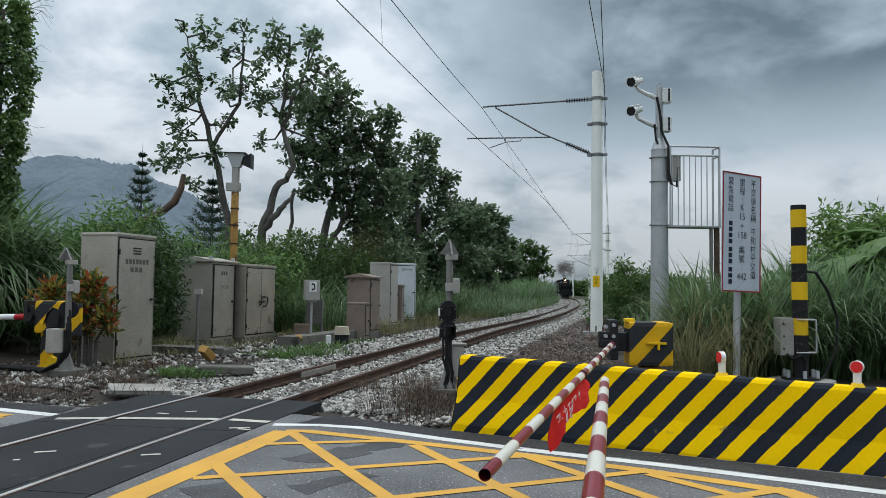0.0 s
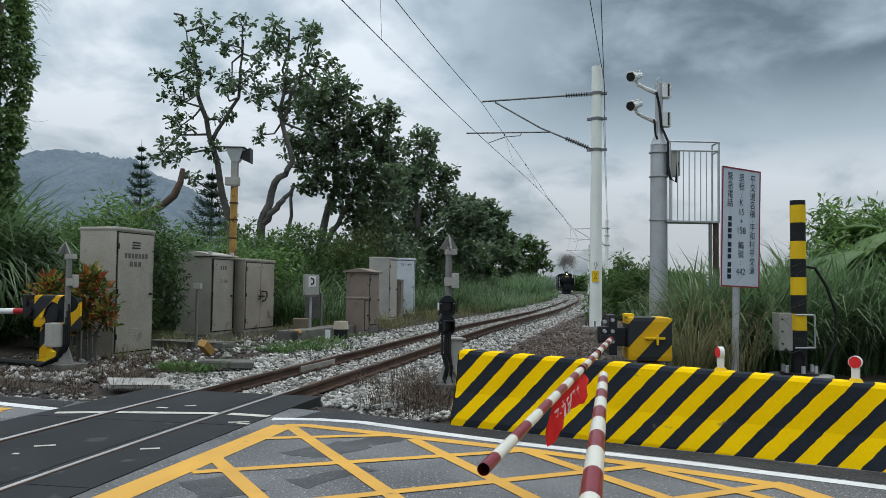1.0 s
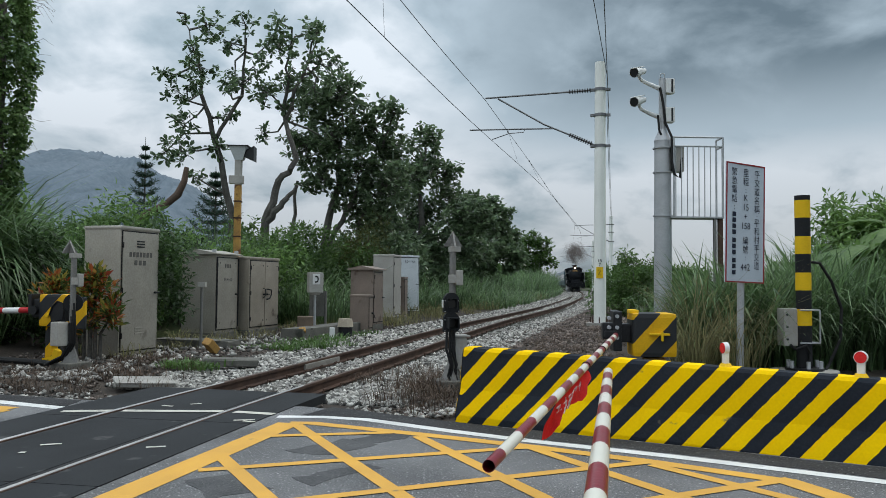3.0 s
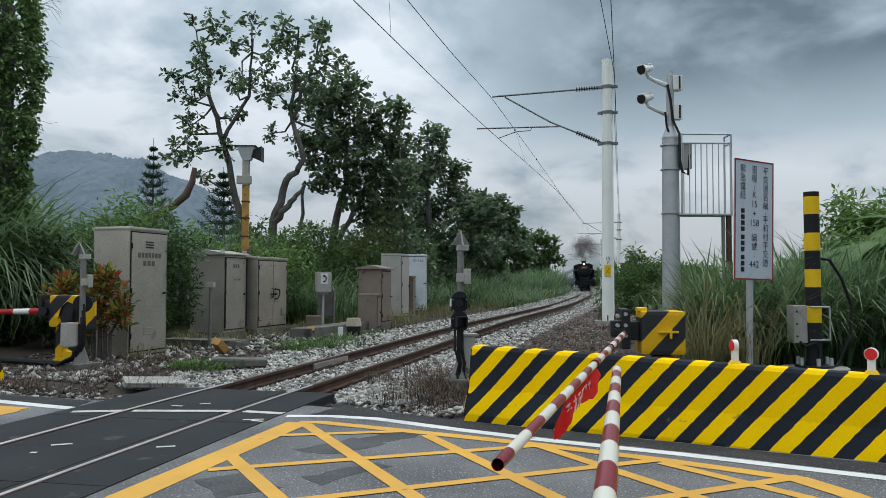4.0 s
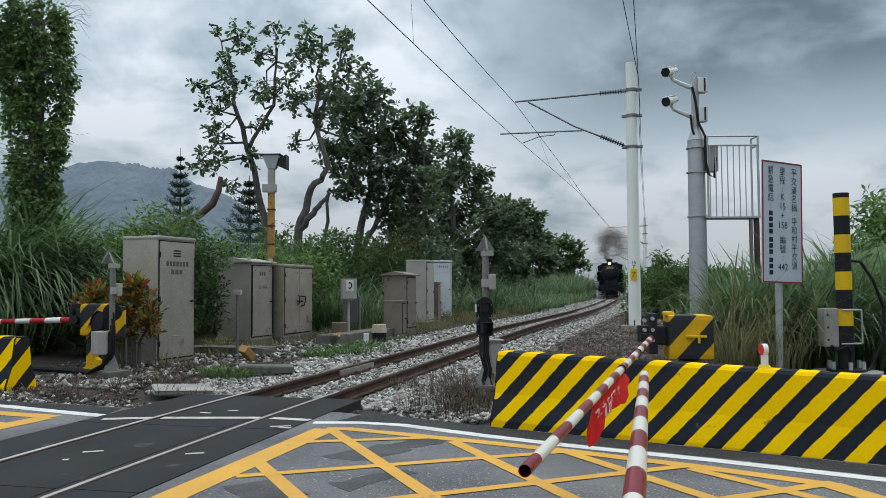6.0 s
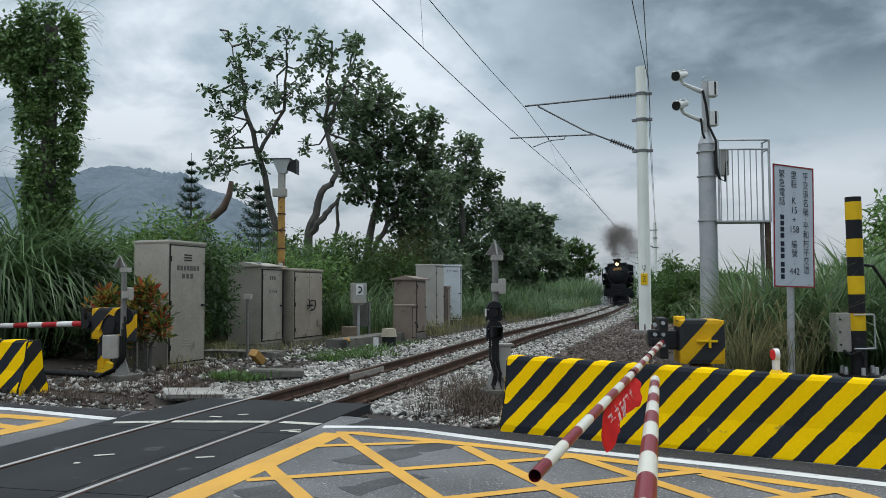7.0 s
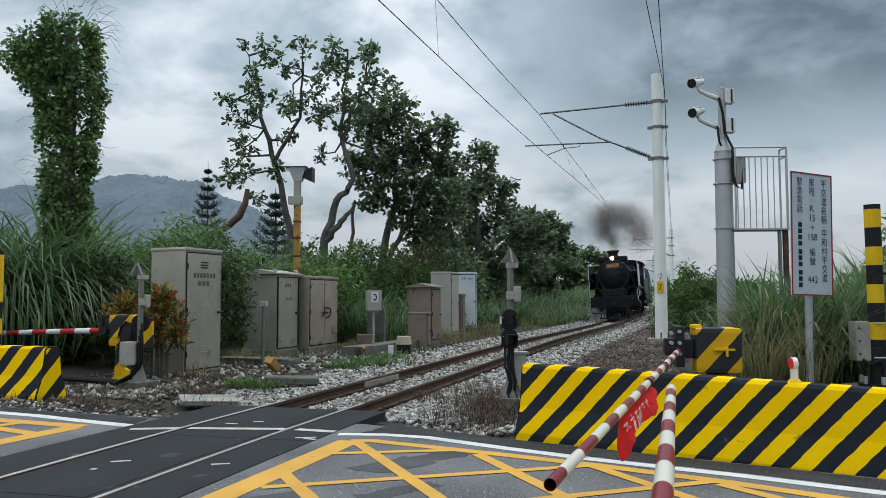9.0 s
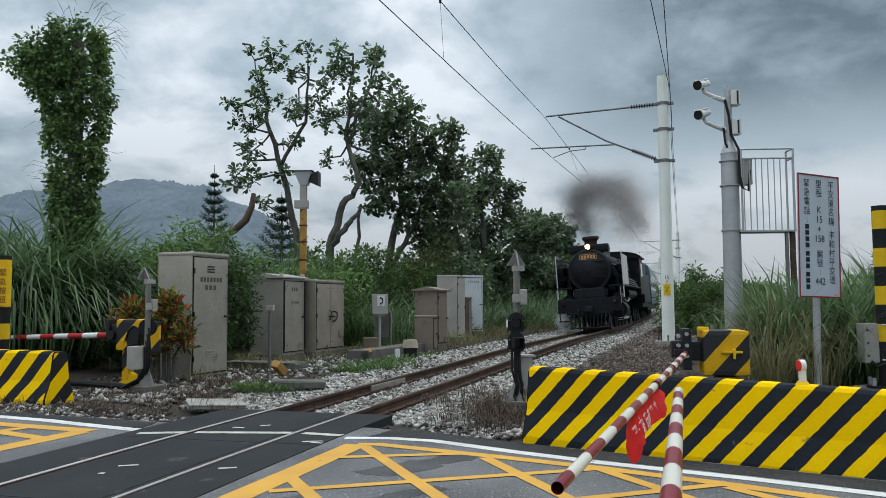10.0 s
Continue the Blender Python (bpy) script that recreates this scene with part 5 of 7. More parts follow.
# ---- overhead wires ----
def wire(name, label, off, z_of, y0, y1, r, material=WIRE_GREY):
    pts = [(*beside(y, off(y))[:2], z_of(y)) for y in np.arange(y0, y1 + 0.1, 2.0)]
    ob = part(name, one(tube, pts, r, 6), material)
    return tagged(ob, label, "wire", "overhead wires")


def messenger_z(y):
    span = 60.0
    u = ((y - 27.5) % span) / span
    return 7.95 - 4 * 0.5 * u * (1 - u)


wire("contact_wire", "dark contact wire hanging over the track", lambda y: -0.35 * math.cos((y - 27.5) * math.pi / 60), lambda y: 6.38, -6, 200, 0.0095)
def messenger_off(y):
    """The carrying wire runs in chords from mast to mast, inside the bend between them."""
    return float(np.interp(y, [-6, 12, 20, 27.5, 35, 43, 52, 60, 75, 87.5, 120, 147, 200], [0.2, -0.24, -0.48, -0.68, -0.84, -0.94, -0.95, -0.9, -0.66, -0.4, -0.6, -0.3, -0.5]))


wire("messenger_wire", "dark carrying wire above the contact wire", messenger_off, messenger_z, -6, 200, 0.0095)
def mast_chord(y, run=0.29):
    """Offset from the line of a wire drawn straight from mast to mast."""
    if y < 26.3:
        d = float(line_x(y + 0.5) - line_x(y - 0.5))
        return (6.47 - run * (26.3 - y) - float(line_x(y))) * math.hypot(d, 1) / (1 + run * d)
    ends = [26.3, 88, 140, 190, 240]
    for a, b in zip(ends, ends[1:]):
        if y <= b:
            u = (y - a) / (b - a)
            return 3.72 + float(line_x(a)) * (1 - u) + float(line_x(b)) * u - float(line_x(y))
    return 3.72


wire("feeder_wire", "thin feeder wire on the outer side of the masts", mast_chord, lambda y: 7.95 - 0.12 * 4 * (((y - 26.3) % 61) / 61) * (1 - ((y - 26.3) % 61) / 61), -6, 200, 0.011)
wire("feeder_wire", "thin return wire on the outer side of the masts", lambda y: mast_chord(y, 0.254) - 0.02, lambda y: 7.05 - 0.12 * 4 * (((y - 26.3) % 61) / 61) * (1 - ((y - 26.3) % 61) / 61), -6, 200, 0.010)
for y in (4, 10, 16, 33, 40, 48, 58, 68, 78):
    o = -0.35 * math.cos((y - 27.5) * math.pi / 60)
    q, p = beside(y, o), beside(y, messenger_off(y))
    ob = part("dropper_wire", one(cyl, (q[0], q[1], 6.38), (p[0], p[1], float(messenger_z(y))), 0.004, seg=5), WIRE_GREY)
    cl = part("clip", one(cyl, (p[0], p[1], float(messenger_z(y)) - 0.04), (p[0], p[1], float(messenger_z(y)) + 0.04), 0.028, seg=8), BLACK_IRON, ob)
    tagged(ob, "thin dropper wire with a clip between the two wires", "wire", "droppers")


# ---- gates ----
BAND_ARM = band_mat("arm_bands", (0.20, 0.014, 0.024), (0.62, 0.60, 0.52), 0.66, 1, 0, 2, 0.0, 0.5, 0.3, (0.16, 0.13, 0.12), 0.62)
BAND_ARM2 = band_mat("arm_bands_red", (0.5, 0.03, 0.035), (0.74, 0.74, 0.72), 0.80, 1, 0, 2, 0.0, 0.5, 0.4, (0.35, 0.33, 0.3), 0.74)
GATE_STRIPE = band_mat("gate_stripes", (0.76, 0.42, 0.01), (0.03, 0.032, 0.034), 0.46, 0, 0.9, 2, 0.38, 0.46, 0.5, (0.2, 0.12, 0.05), 0.66)


def gate_arm(t, pivot, tip, r0, r1, material, hollow=True):
    """A round arm in two telescoped lengths with dark joint rings."""
    p, q = Vector(pivot), Vector(tip)
    d = q - p
    m = Matrix.Translation(p) @ d.to_track_quat("Y", "Z").to_matrix().to_4x4()
    L = d.length
    bm = bmesh.new()
    n = 30
    pts = [(0, L * i / n, 0) for i in range(n + 1)]
    rr = [r0 + (r1 - r0) * (i / n) for i in range(n + 1)]
    tube(bm, pts, rr, 16)
    if hollow:
        bm.faces.ensure_lookup_table()
        end = bm.faces[-1]
        r = bmesh.ops.inset_individual(bm, faces=[end], thickness=r1 * 0.12)
        bmesh.ops.translate(bm, vec=(0, -0.12, 0), verts=list(end.verts))
    arm = part("arm", bm, material, t, "round boom with dark red and white bands", True)
    arm.matrix_basis = m
    if hollow:
        arm.data.materials.append(BLACK_IRON)
        for f in arm.data.polygons:
            if (f.center.y > L - 0.14 and abs(f.normal.y) > 0.8 and f.area > 0.0005 and f.center.y < L - 0.1):
                f.material_index = 1
    for u in ((0.30, 0.52) if hollow else ()):
        k = part("joint_ring", one(cyl, (0, L * u, 0), (0, L * u + 0.03, 0), (r0 + (r1 - r0) * u) + 0.006, seg=16), BLACK_RUBBER, arm)
    return arm


def gate_machine(m, label, mirror=1):
    """A gate drive: striped box on a post, black counter-arm bracket with bolts; its front faces -y, the boom side is -x."""
    t = thing("gate_machine", m, label, "gate machine", "level crossing gates")
    part("post", one(box, -0.12, 0.12, -0.12, 0.12, -1.0, -0.28, 0.02), RUST_YELLOW, t)
    part("foot", one(box, -0.26, 0.26, -0.24, 0.24, -0.86, -0.74, 0.02), CONCRETE, t)
    b = part("drive_box", one(box, -0.28, 0.23, -0.22, 0.24, -0.26, 0.25, 0.05), GATE_STRIPE, t, "yellow box with slanting black stripes")
    bm = bmesh.new()
    box(bm, -0.09, 0.14, -0.255, -0.22, -0.005, 0.02, 0.006)
    box(bm, 0.04, 0.065, -0.26, -0.215, -0.07, 0.04, 0.006)
    part("latch", bm, YELLOW, b)
    part("cap", one(box, -0.30, -0.19, -0.10, 0.10, 0.24, 0.285, 0.015), YELLOW, t)
    part("shaft_housing", one(box, -0.42, -0.28, -0.11, 0.11, -0.10, 0.12, 0.02), BLACK_IRON, t)
    bm = bmesh.new()
    box(bm, -0.50, -0.40, -0.2, 0.14, -0.20, 0.27, 0.02)
    box(bm, -0.62, -0.48, -0.16, -0.02, -0.06, 0.13, 0.02)
    box(bm, -0.60, -0.46, -0.24, -0.10, -0.04, 0.04, 0.01)
    br = part("arm_bracket", bm, BLACK_IRON, t)
    for x, z in ((-0.46, 0.21), (-0.46, 0.08), (-0.55, 0.08), (-0.55, 0.19), (-0.46, -0.04)):
        part("bolt", one(cyl, (x, -0.235, z), (x, -0.165, z), 0.022, seg=8), GALV, br)
    return t


g1 = gate_machine(pose(2.83, 9.35, 0.78, 0, 0, -6), "gate drive with a yellow-black box behind the road barrier")
arm1 = thing("gate_boom", pose(0, 0, 0), "lowered boom with dark red and white bands carrying a torn flag", "gate boom", "gate booms")
gate_arm(arm1, (2.28, 8.98, 0.78), (0.235, 2.52, 0.79), 0.032, 0.0205, BAND_ARM)
arm2 = thing("gate_boom", pose(0, 0, 0), "lowered boom with red and white bands reaching over the road", "gate boom", "gate booms")
gate_arm(arm2, (-0.15, -0.35, 0.77), (1.30, 5.32, 0.775), 0.036, 0.0305, BAND_ARM, False)
gate_machine(pose(-0.45, -0.75, 0.78, 0, 0, 166), "gate drive with a yellow-black box at the roadside")
arm3 = thing("gate_boom", pose(0, 0, 0), "lowered boom with bright red and white bands", "gate boom", "gate booms")
gate_arm(arm3, (-6.1, 13.0, 0.86), (-11.6, 15.9, 0.66), 0.05, 0.036, BAND_ARM2, False)

# the flag tied to the boom: red cloth with pale bars for its writing
FLAG = mat("red_cloth", (0.80, 0.035, 0.03), (0.62, 0.02, 0.02), 0.7, 0, 8, 90, 0.2)
flag = thing("warning_flag", pose(1.02, 5.02, 0.765, 0, 0, 72.5), "torn red cloth flag with pale writing bars", "flag")


CLOTH_X = [-1.04, -0.98, -0.86, -0.72, -0.45, -0.1, 0.25, 0.5, 0.66, 0.74]
CLOTH_TOP = [0.06, 0.03, 0.0, 0.0, 0.0, 0.0, 0.0, 0.0, 0.0, 0.0]
CLOTH_LOW = [0.15, 0.205, 0.21, 0.155, 0.135, 0.14, 0.145, 0.11, 0.07, 0.03]
rng = np.random.RandomState(91)
bm = bmesh.new()
grid = []
for x in np.linspace(-1.04, 0.74, 30):
    hi, lo = float(np.interp(x, CLOTH_X, CLOTH_TOP)), float(np.interp(x, CLOTH_X, CLOTH_LOW)) + 0.007 * rng.randn()
    grid.append([bm.verts.new((x - 0.06 * w * w, 0.020 * math.sin(6 * x + 2.5 * w) * w + 0.008 * math.sin(17 * x + 4 * w) * w - 0.035 * w * (x + 1.04), -(hi + (lo - hi) * w))) for w in np.linspace(0, 1, 8)])
for p, q in zip(grid, grid[1:]):
    for i in range(7):
        bm.faces.new((p[i], q[i], q[i + 1], p[i + 1]))
bmesh.ops.solidify(bm, geom=bm.faces[:], thickness=0.002)
part("cloth", bm, FLAG, flag, smooth=True)
BAR = mat("pale_print", (0.75, 0.62, 0.6), (0.6, 0.45, 0.45), 0.7, 0, 8, 60, 0)


def cloth_y(x, z):
    w = min(1.0, -z / 0.18)
    return 0.020 * math.sin(6 * x + 2.5 * w) * w + 0.008 * math.sin(17 * x + 4 * w) * w - 0.035 * w * (x + 1.04)


for i in range(6):
    x = -0.78 + i * 0.2
    bm = bmesh.new()
    for x0, z0, x1, z1 in ((0.0, -0.06, 0.11, -0.055), (0.01, -0.09, 0.12, -0.083), (0.05, -0.05, 0.045, -0.12), (0.015, -0.12, 0.04, -0.10), (0.07, -0.10, 0.12, -0.13), (0.10, -0.06, 0.09, -0.12)):
        dx, dz = rng.randn(2) * 0.008
        for side in (-0.004, 0.005):
            pts = [(x + dx + x0 + (x1 - x0) * u, 0, dz + z0 + (z1 - z0) * u) for u in (0.0, 0.5, 1.0)]
            tube(bm, [(a_, cloth_y(a_, c_) + side, c_) for a_, b_, c_ in pts], 0.0045, 4)
    part("writing_bar", bm, BAR, flag)


# ---- signals with arrow heads ----
def arrow_signal(m, h, label, ax=0.0, ay=0.0):
    t = thing("crossing_signal", m, label, "signal post", "arrow-headed posts")
    part("footing", one(box, -0.22, 0.22, -0.2, 0.2, -0.1, 0.10, 0.02), CONCRETE_DARK, t)
    part("base", one(cyl, (0, 0, 0.1), (0, 0, 0.34), 0.15, 0.05, 4), POST_GREY, t)
    part("post", one(cyl, (0, 0, 0.2), (0, 0, h - 0.16), 0.043, seg=14), POST_GREY, t, smooth=True)
    bm = bmesh.new()
    prism(bm, [(-0.13, 0), (0.13, 0), (0.0, 0.2)], -0.012, 0.012)
    bmesh.ops.translate(bm, vec=(ax, ay, h - 0.2), verts=bm.verts[:])
    part("arrow_plate", bm, POST_GREY, t)
    bm = bmesh.new()
    prism(bm, [(-0.13, 0), (0.13, 0), (0.0, 0.2)], -0.012, 0.012)
    bmesh.ops.transform(bm, matrix=Matrix.Translation((ax, ay, h - 0.2)) @ Matrix.Rotation(math.pi / 2, 4, "Z"), verts=bm.verts[:])
    part("arrow_plate", bm, POST_GREY, t)
    part("cap_box", one(box, -0.05, 0.10, -0.05, 0.05, h - 0.27, h - 0.2, 0.008), CAB_GREY, t)
    part("junction_box", one(box, 0.03, 0.125, -0.08, 0.07, h - 0.71, h - 0.51, 0.02), CAB_GREY, t)
    part("bracket", one(box, -0.07, 0.06, -0.07, -0.04, h - 0.68, h - 0.57, 0.006), CAB_GREY, t)
    return t


s1 = arrow_signal(pose(0.48, 10.4, 0.0, 0, 0, 12), 2.04, "black crossing lamps on a grey post with an arrow head")
DARK_LENS = mat("dark_lens", (0.012, 0.010, 0.010), (0.008, 0.007, 0.007), 0.3, 0, 4, 40, 0)
for z, deep_hood in ((1.10, 0.05), (0.85, 0.15)):
    bm = bmesh.new()
    cyl(bm, (-0.03, -0.08, z + 0.03), (-0.03, 0.0, z + 0.03), 0.105, seg=20)
    box(bm, -0.135, 0.075, -0.08, 0.0, z - 0.125, z + 0.03, 0.012)
    lamp = part("lamp_housing", bm, BLACK_PAINT, s1)
    bm = bmesh.new()
    box(bm, -0.10, -0.088, -0.08 - deep_hood, -0.075, z - 0.075, z + 0.05)
    box(bm, 0.028, 0.04, -0.08 - deep_hood, -0.075, z - 0.075, z + 0.05)
    box(bm, -0.10, 0.04, -0.08 - deep_hood, -0.075, z + 0.05, z + 0.062)
    part("hood", bm, BLACK_PAINT, lamp)
    part("lens", one(cyl, (-0.03, -0.088, z - 0.01), (-0.03, -0.079, z - 0.01), 0.055, seg=18), DARK_LENS, lamp)
    for x, w in ((-0.12, z - 0.11), (0.06, z - 0.11), (-0.12, z + 0.03), (0.06, z + 0.03)):
        part("screw", one(cyl, (x, -0.088, w), (x, -0.079, w), 0.007, seg=6), GALV, lamp)
part("white_tag", one(box, -0.15, -0.137, -0.07, -0.02, 1.04, 1.14, 0.003), WHITE, s1)
part("white_tag", one(box, -0.155, -0.142, -0.07, -0.02, 0.80, 0.88, 0.003), WHITE, s1)
cb = part("cable_box", one(box, 0.03, 0.19, -0.06, 0.10, 0.24, 0.66, 0.012), CAB_GREY, s1)
part("lid", one(box, 0.01, 0.225, -0.085, 0.125, 0.655, 0.68, 0.006), CAB_GREY, cb)
for x0, bulge in ((-0.09, 0.05), (-0.05, 0.03), (-0.02, 0.06), (0.01, 0.02)):
    part("cable", one(tube, [(x0, -0.07, 0.76), (x0 - 0.01, -0.10, 0.5), (x0 + bulge, -0.10, 0.3), (x0 + 0.02, -0.08, 0.16), (x0 + 0.06, -0.12, 0.04)], 0.017, 8), BLACK_RUBBER, s1)
s2 = arrow_signal(pose(-5.24, 12.3, 0.0, 0, 0, 60), 1.96, "grey signal post with an arrow head and a cable box", -0.035, 0.06)
bm = bmesh.new()
cyl(bm, (0.02, 0.02, 1.0), (0.12, 0.14, 1.0), 0.14, seg=20)
part("lamp_housing", bm, BLACK_PAINT, s2)
part("cable_box", one(box, -0.29, -0.11, -0.07, 0.11, 0.36, 0.72, 0.02), CAB_GREY, s2)
for k in range(4):
    part("cable", one(tube, [(-0.03 - 0.02 * k, -0.07, 1.0 - 0.1 * k), (-0.02 - 0.03 * k, -0.09, 0.7), (-0.01 - 0.03 * k, -0.08, 0.4), (-0.05 - 0.04 * k, 0.0, 0.2), (-0.2 - 0.05 * k, 0.15, 0.08)], 0.017, 8), BLACK_RUBBER, s2)


# ---- the gate drive across the track ----
def far_gate():
    t = thing("gate_machine", pose(-5.75, 13.1, 0.82, 0, 0, -8), "gate drive with torn yellow-black covers beside a croton bush", "gate machine", "level crossing gates")
    part("post", one(box, -0.24, -0.11, -0.06, 0.10, -0.85, -0.1, 0.015), GATE_STRIPE, t)
    bm = bmesh.new()
    prism(bm, [(-0.26, -0.74), (-0.10, -0.70), (-0.06, -0.58), (0.02, -0.62), (0.0, -0.80), (-0.06, -0.85), (-0.24, -0.85)], -0.1, 0.0)
    part("foot", bm, YELLOW, t)
    part("drive_box", one(box, -0.30, 0.16, -0.16, 0.2, -0.22, 0.30, 0.05), GATE_STRIPE, t, "yellow box with slanting black stripes")
    part("side_panel", one(box, 0.20, 0.46, -0.1, -0.04, -0.26, 0.26, 0.03), GATE_STRIPE, t)
    bm = bmesh.new()
    prism(bm, [(-0.06, -0.14), (0.13, -0.10), (0.15, 0.15), (0.04, 0.19), (-0.05, 0.10), (-0.09, -0.04)], -0.19, -0.15)
    part("open_hatch", bm, BLACK_IRON, t)
    part("hatch_lip", one(tube, [(-0.06, -0.2, -0.14), (0.13, -0.2, -0.10), (0.15, -0.2, 0.15), (0.04, -0.2, 0.19), (-0.05, -0.2, 0.10), (-0.09, -0.2, -0.04)], 0.012, 6), BLACK_PAINT, t)
    part("end_bracket", one(box, -0.46, -0.40, -0.2, 0.1, -0.02, 0.30, 0.02), BLACK_IRON, t)
    part("hinge_bolt", one(cyl, (-0.14, -0.2, -0.04), (-0.14, -0.15, -0.04), 0.03, seg=10), YELLOW, t)
    part("arm_bracket", one(box, -0.42, -0.28, -0.15, 0.1, -0.08, 0.22, 0.03), BLACK_IRON, t)
    part("hub", one(cyl, (-0.37, -0.22, 0.04), (-0.37, 0.12, 0.04), 0.07, seg=16), BLACK_IRON, t)
    return t


far_gate()
ob = part("cable_conduit", one(tube, [(-7.6, 13.4, 0.05), (-6.6, 12.9, 0.07), (-5.9, 12.7, 0.05), (-5.4, 12.45, 0.03)], 0.05, 8), BLACK_RUBBER)
tagged(ob, "black rubber cable conduit lying on the soil", "cable")

# ---- camera pole with its cage ----
t = CAMPOLE
bm = bmesh.new()
cyl(bm, (0, 0, 4.25), (0, 0, 4.48), 0.17, 0.075, 20)
part("neck", bm, GALV, t, smooth=True)
part("top_pipe", one(cyl, (0, 0, 4.4), (0, 0, 5.5), 0.075, seg=16), GALV, t, smooth=True)
for z in (4.1, 3.62, 2.75):
    part("band", one(cyl, (0, 0, z - 0.012), (0, 0, z + 0.012), 0.195, seg=20), GALV, t)
part("lifting_eye", one(tube, [(0.05 * math.cos(a), 0, 5.56 + 0.05 * math.sin(a)) for a in np.linspace(-1.5, 4.7, 12)], 0.01, 6), GALV, t)
for z in (5.44, 4.86):
    arm = part("camera_arm", one(tube, [(-0.05, 0, z - 0.14), (-0.3, -0.05, z - 0.06), (-0.46, -0.1, z + 0.0), (-0.5, -0.1, z + 0.08)], [0.05, 0.04, 0.035, 0.035], 10), WHITE, t)
    bm = bmesh.new()
    d = Vector((-0.33, -0.36, -0.14)).normalized()
    c = Vector((-0.52, -0.12, z + 0.16))
    mm = Matrix.Translation(c) @ d.to_track_quat("Y", "Z").to_matrix().to_4x4()
    cyl(bm, c - d * 0.24, c - d * 0.02, 0.06, 0.085, 14)
    cyl(bm, c - d * 0.02, c + d * 0.19, 0.085, 0.10, 14)
    cm = part("camera_housing", bm, WHITE, t, "white camera housing with a sun hood")
    part("sun_hood", one(box, -0.06, 0.06, -0.18, 0.22, 0.078, 0.098, 0.008, mm), WHITE, cm)
    bm = bmesh.new()
    cyl(bm, c + d * 0.19, c + d * 0.2, 0.088, seg=18)
    part("lens", bm, BLACK_IRON, cm)
    bx = part("equipment_box", one(box, 0.04, 0.22, -0.1, 0.1, z - 0.24, z + 0.05, 0.012), WHITE, t)
    part("box_seam", one(box, 0.145, 0.18, -0.106, -0.098, z - 0.225, z + 0.035), BLACK_IRON, bx)
part("cable", one(tube, [(-0.08, -0.09, 5.3), (-0.02, -0.1, 5.0), (0.02, -0.1, 4.6), (0.13, -0.17, 4.3), (0.12, -0.2, 3.8), (0.17, -0.2, 3.55), (0.3, -0.15, 3.5), (0.33, -0.15, 3.9)], 0.026, 8), BLACK_RUBBER, t)
part("cable", one(tube, [(-0.12, -0.08, 4.75), (-0.1, -0.1, 4.45), (-0.06, -0.1, 4.35)], 0.022, 8), BLACK_RUBBER, t)
part("junction_box", one(box, 0.17, 0.38, -0.16, 0.06, 3.62, 4.12, 0.02), CAB_GREY, t)
cage = part("guard_cage", one(box, 0.1, 1.16, -0.2, 0.2, 2.70, 2.735, 0.006), GALV, t, "galvanised steel cage platform with upright bars")
for k in range(9):
    x = 0.2 + k * 0.115
    part("bar", one(cyl, (x, -0.19, 2.73), (x, -0.19, 4.12), 0.011, seg=8), GALV, cage)
for x, y in ((0.16, -0.19), (1.14, -0.19), (1.14, 0.16), (0.16, 0.16)):
    part("corner_post", one(cyl, (x, y, 2.73), (x, y, 4.30), 0.021, seg=8), GALV, cage)
for z in (4.30, 4.12):
    part("rail", one(tube, [(0.16, 0.16, z), (0.16, -0.19, z), (1.14, -0.19, z), (1.14, 0.16, z)], 0.019, 8), GALV, cage)
part("support_leg", one(box, 1.06, 1.15, -0.16, -0.08, 0, 2.7, 0.008), RUST, t, "rust-brown steel leg")
part("support_leg", one(box, 0.97, 1.02, -0.16, -0.08, 0, 2.7, 0.008), POST_GREY, t)
for k in range(7):
    part("rung", one(cyl, (0.99, -0.12, 0.5 + 0.32 * k), (1.11, -0.12, 0.5 + 0.32 * k), 0.014, seg=6), GALV, t)


# ---- information sign ----
def glyphs(name, text, size, m, parent, material):
    cu = bpy.data.curves.new(name, "FONT")
    cu.body, cu.size, cu.align_x, cu.align_y = text, size, "CENTER", "CENTER"
    tmp = new(name, cu)
    bpy.context.view_layer.update()
    me = bpy.data.meshes.new_from_object(tmp.evaluated_get(bpy.context.evaluated_depsgraph_get()))
    bpy.data.objects.remove(tmp)
    me.materials.append(material)
    ob = new(name, me)
    ob.parent = parent
    ob.matrix_basis = m
    return ob


SIGN_W, SIGN_H = 0.82, 1.72
sign = thing("information_sign", pose(4.68, 11.22, 0, 0, 1.4, 28), "white crossing information sign with a red border on a grey post", "sign")
part("post", one(cyl, (0, 0.05, 0), (0, 0.05, 3.0), 0.05, seg=14), GALV, sign, smooth=True)
board = part("board", one(box, -SIGN_W / 2, SIGN_W / 2, -0.02, 0.0, 1.40, 1.40 + SIGN_H, 0.008), mat("sign_white", (0.53, 0.585, 0.65), (0.46, 0.51, 0.57), 0.35, 0, 2, 40, 0.02), sign)
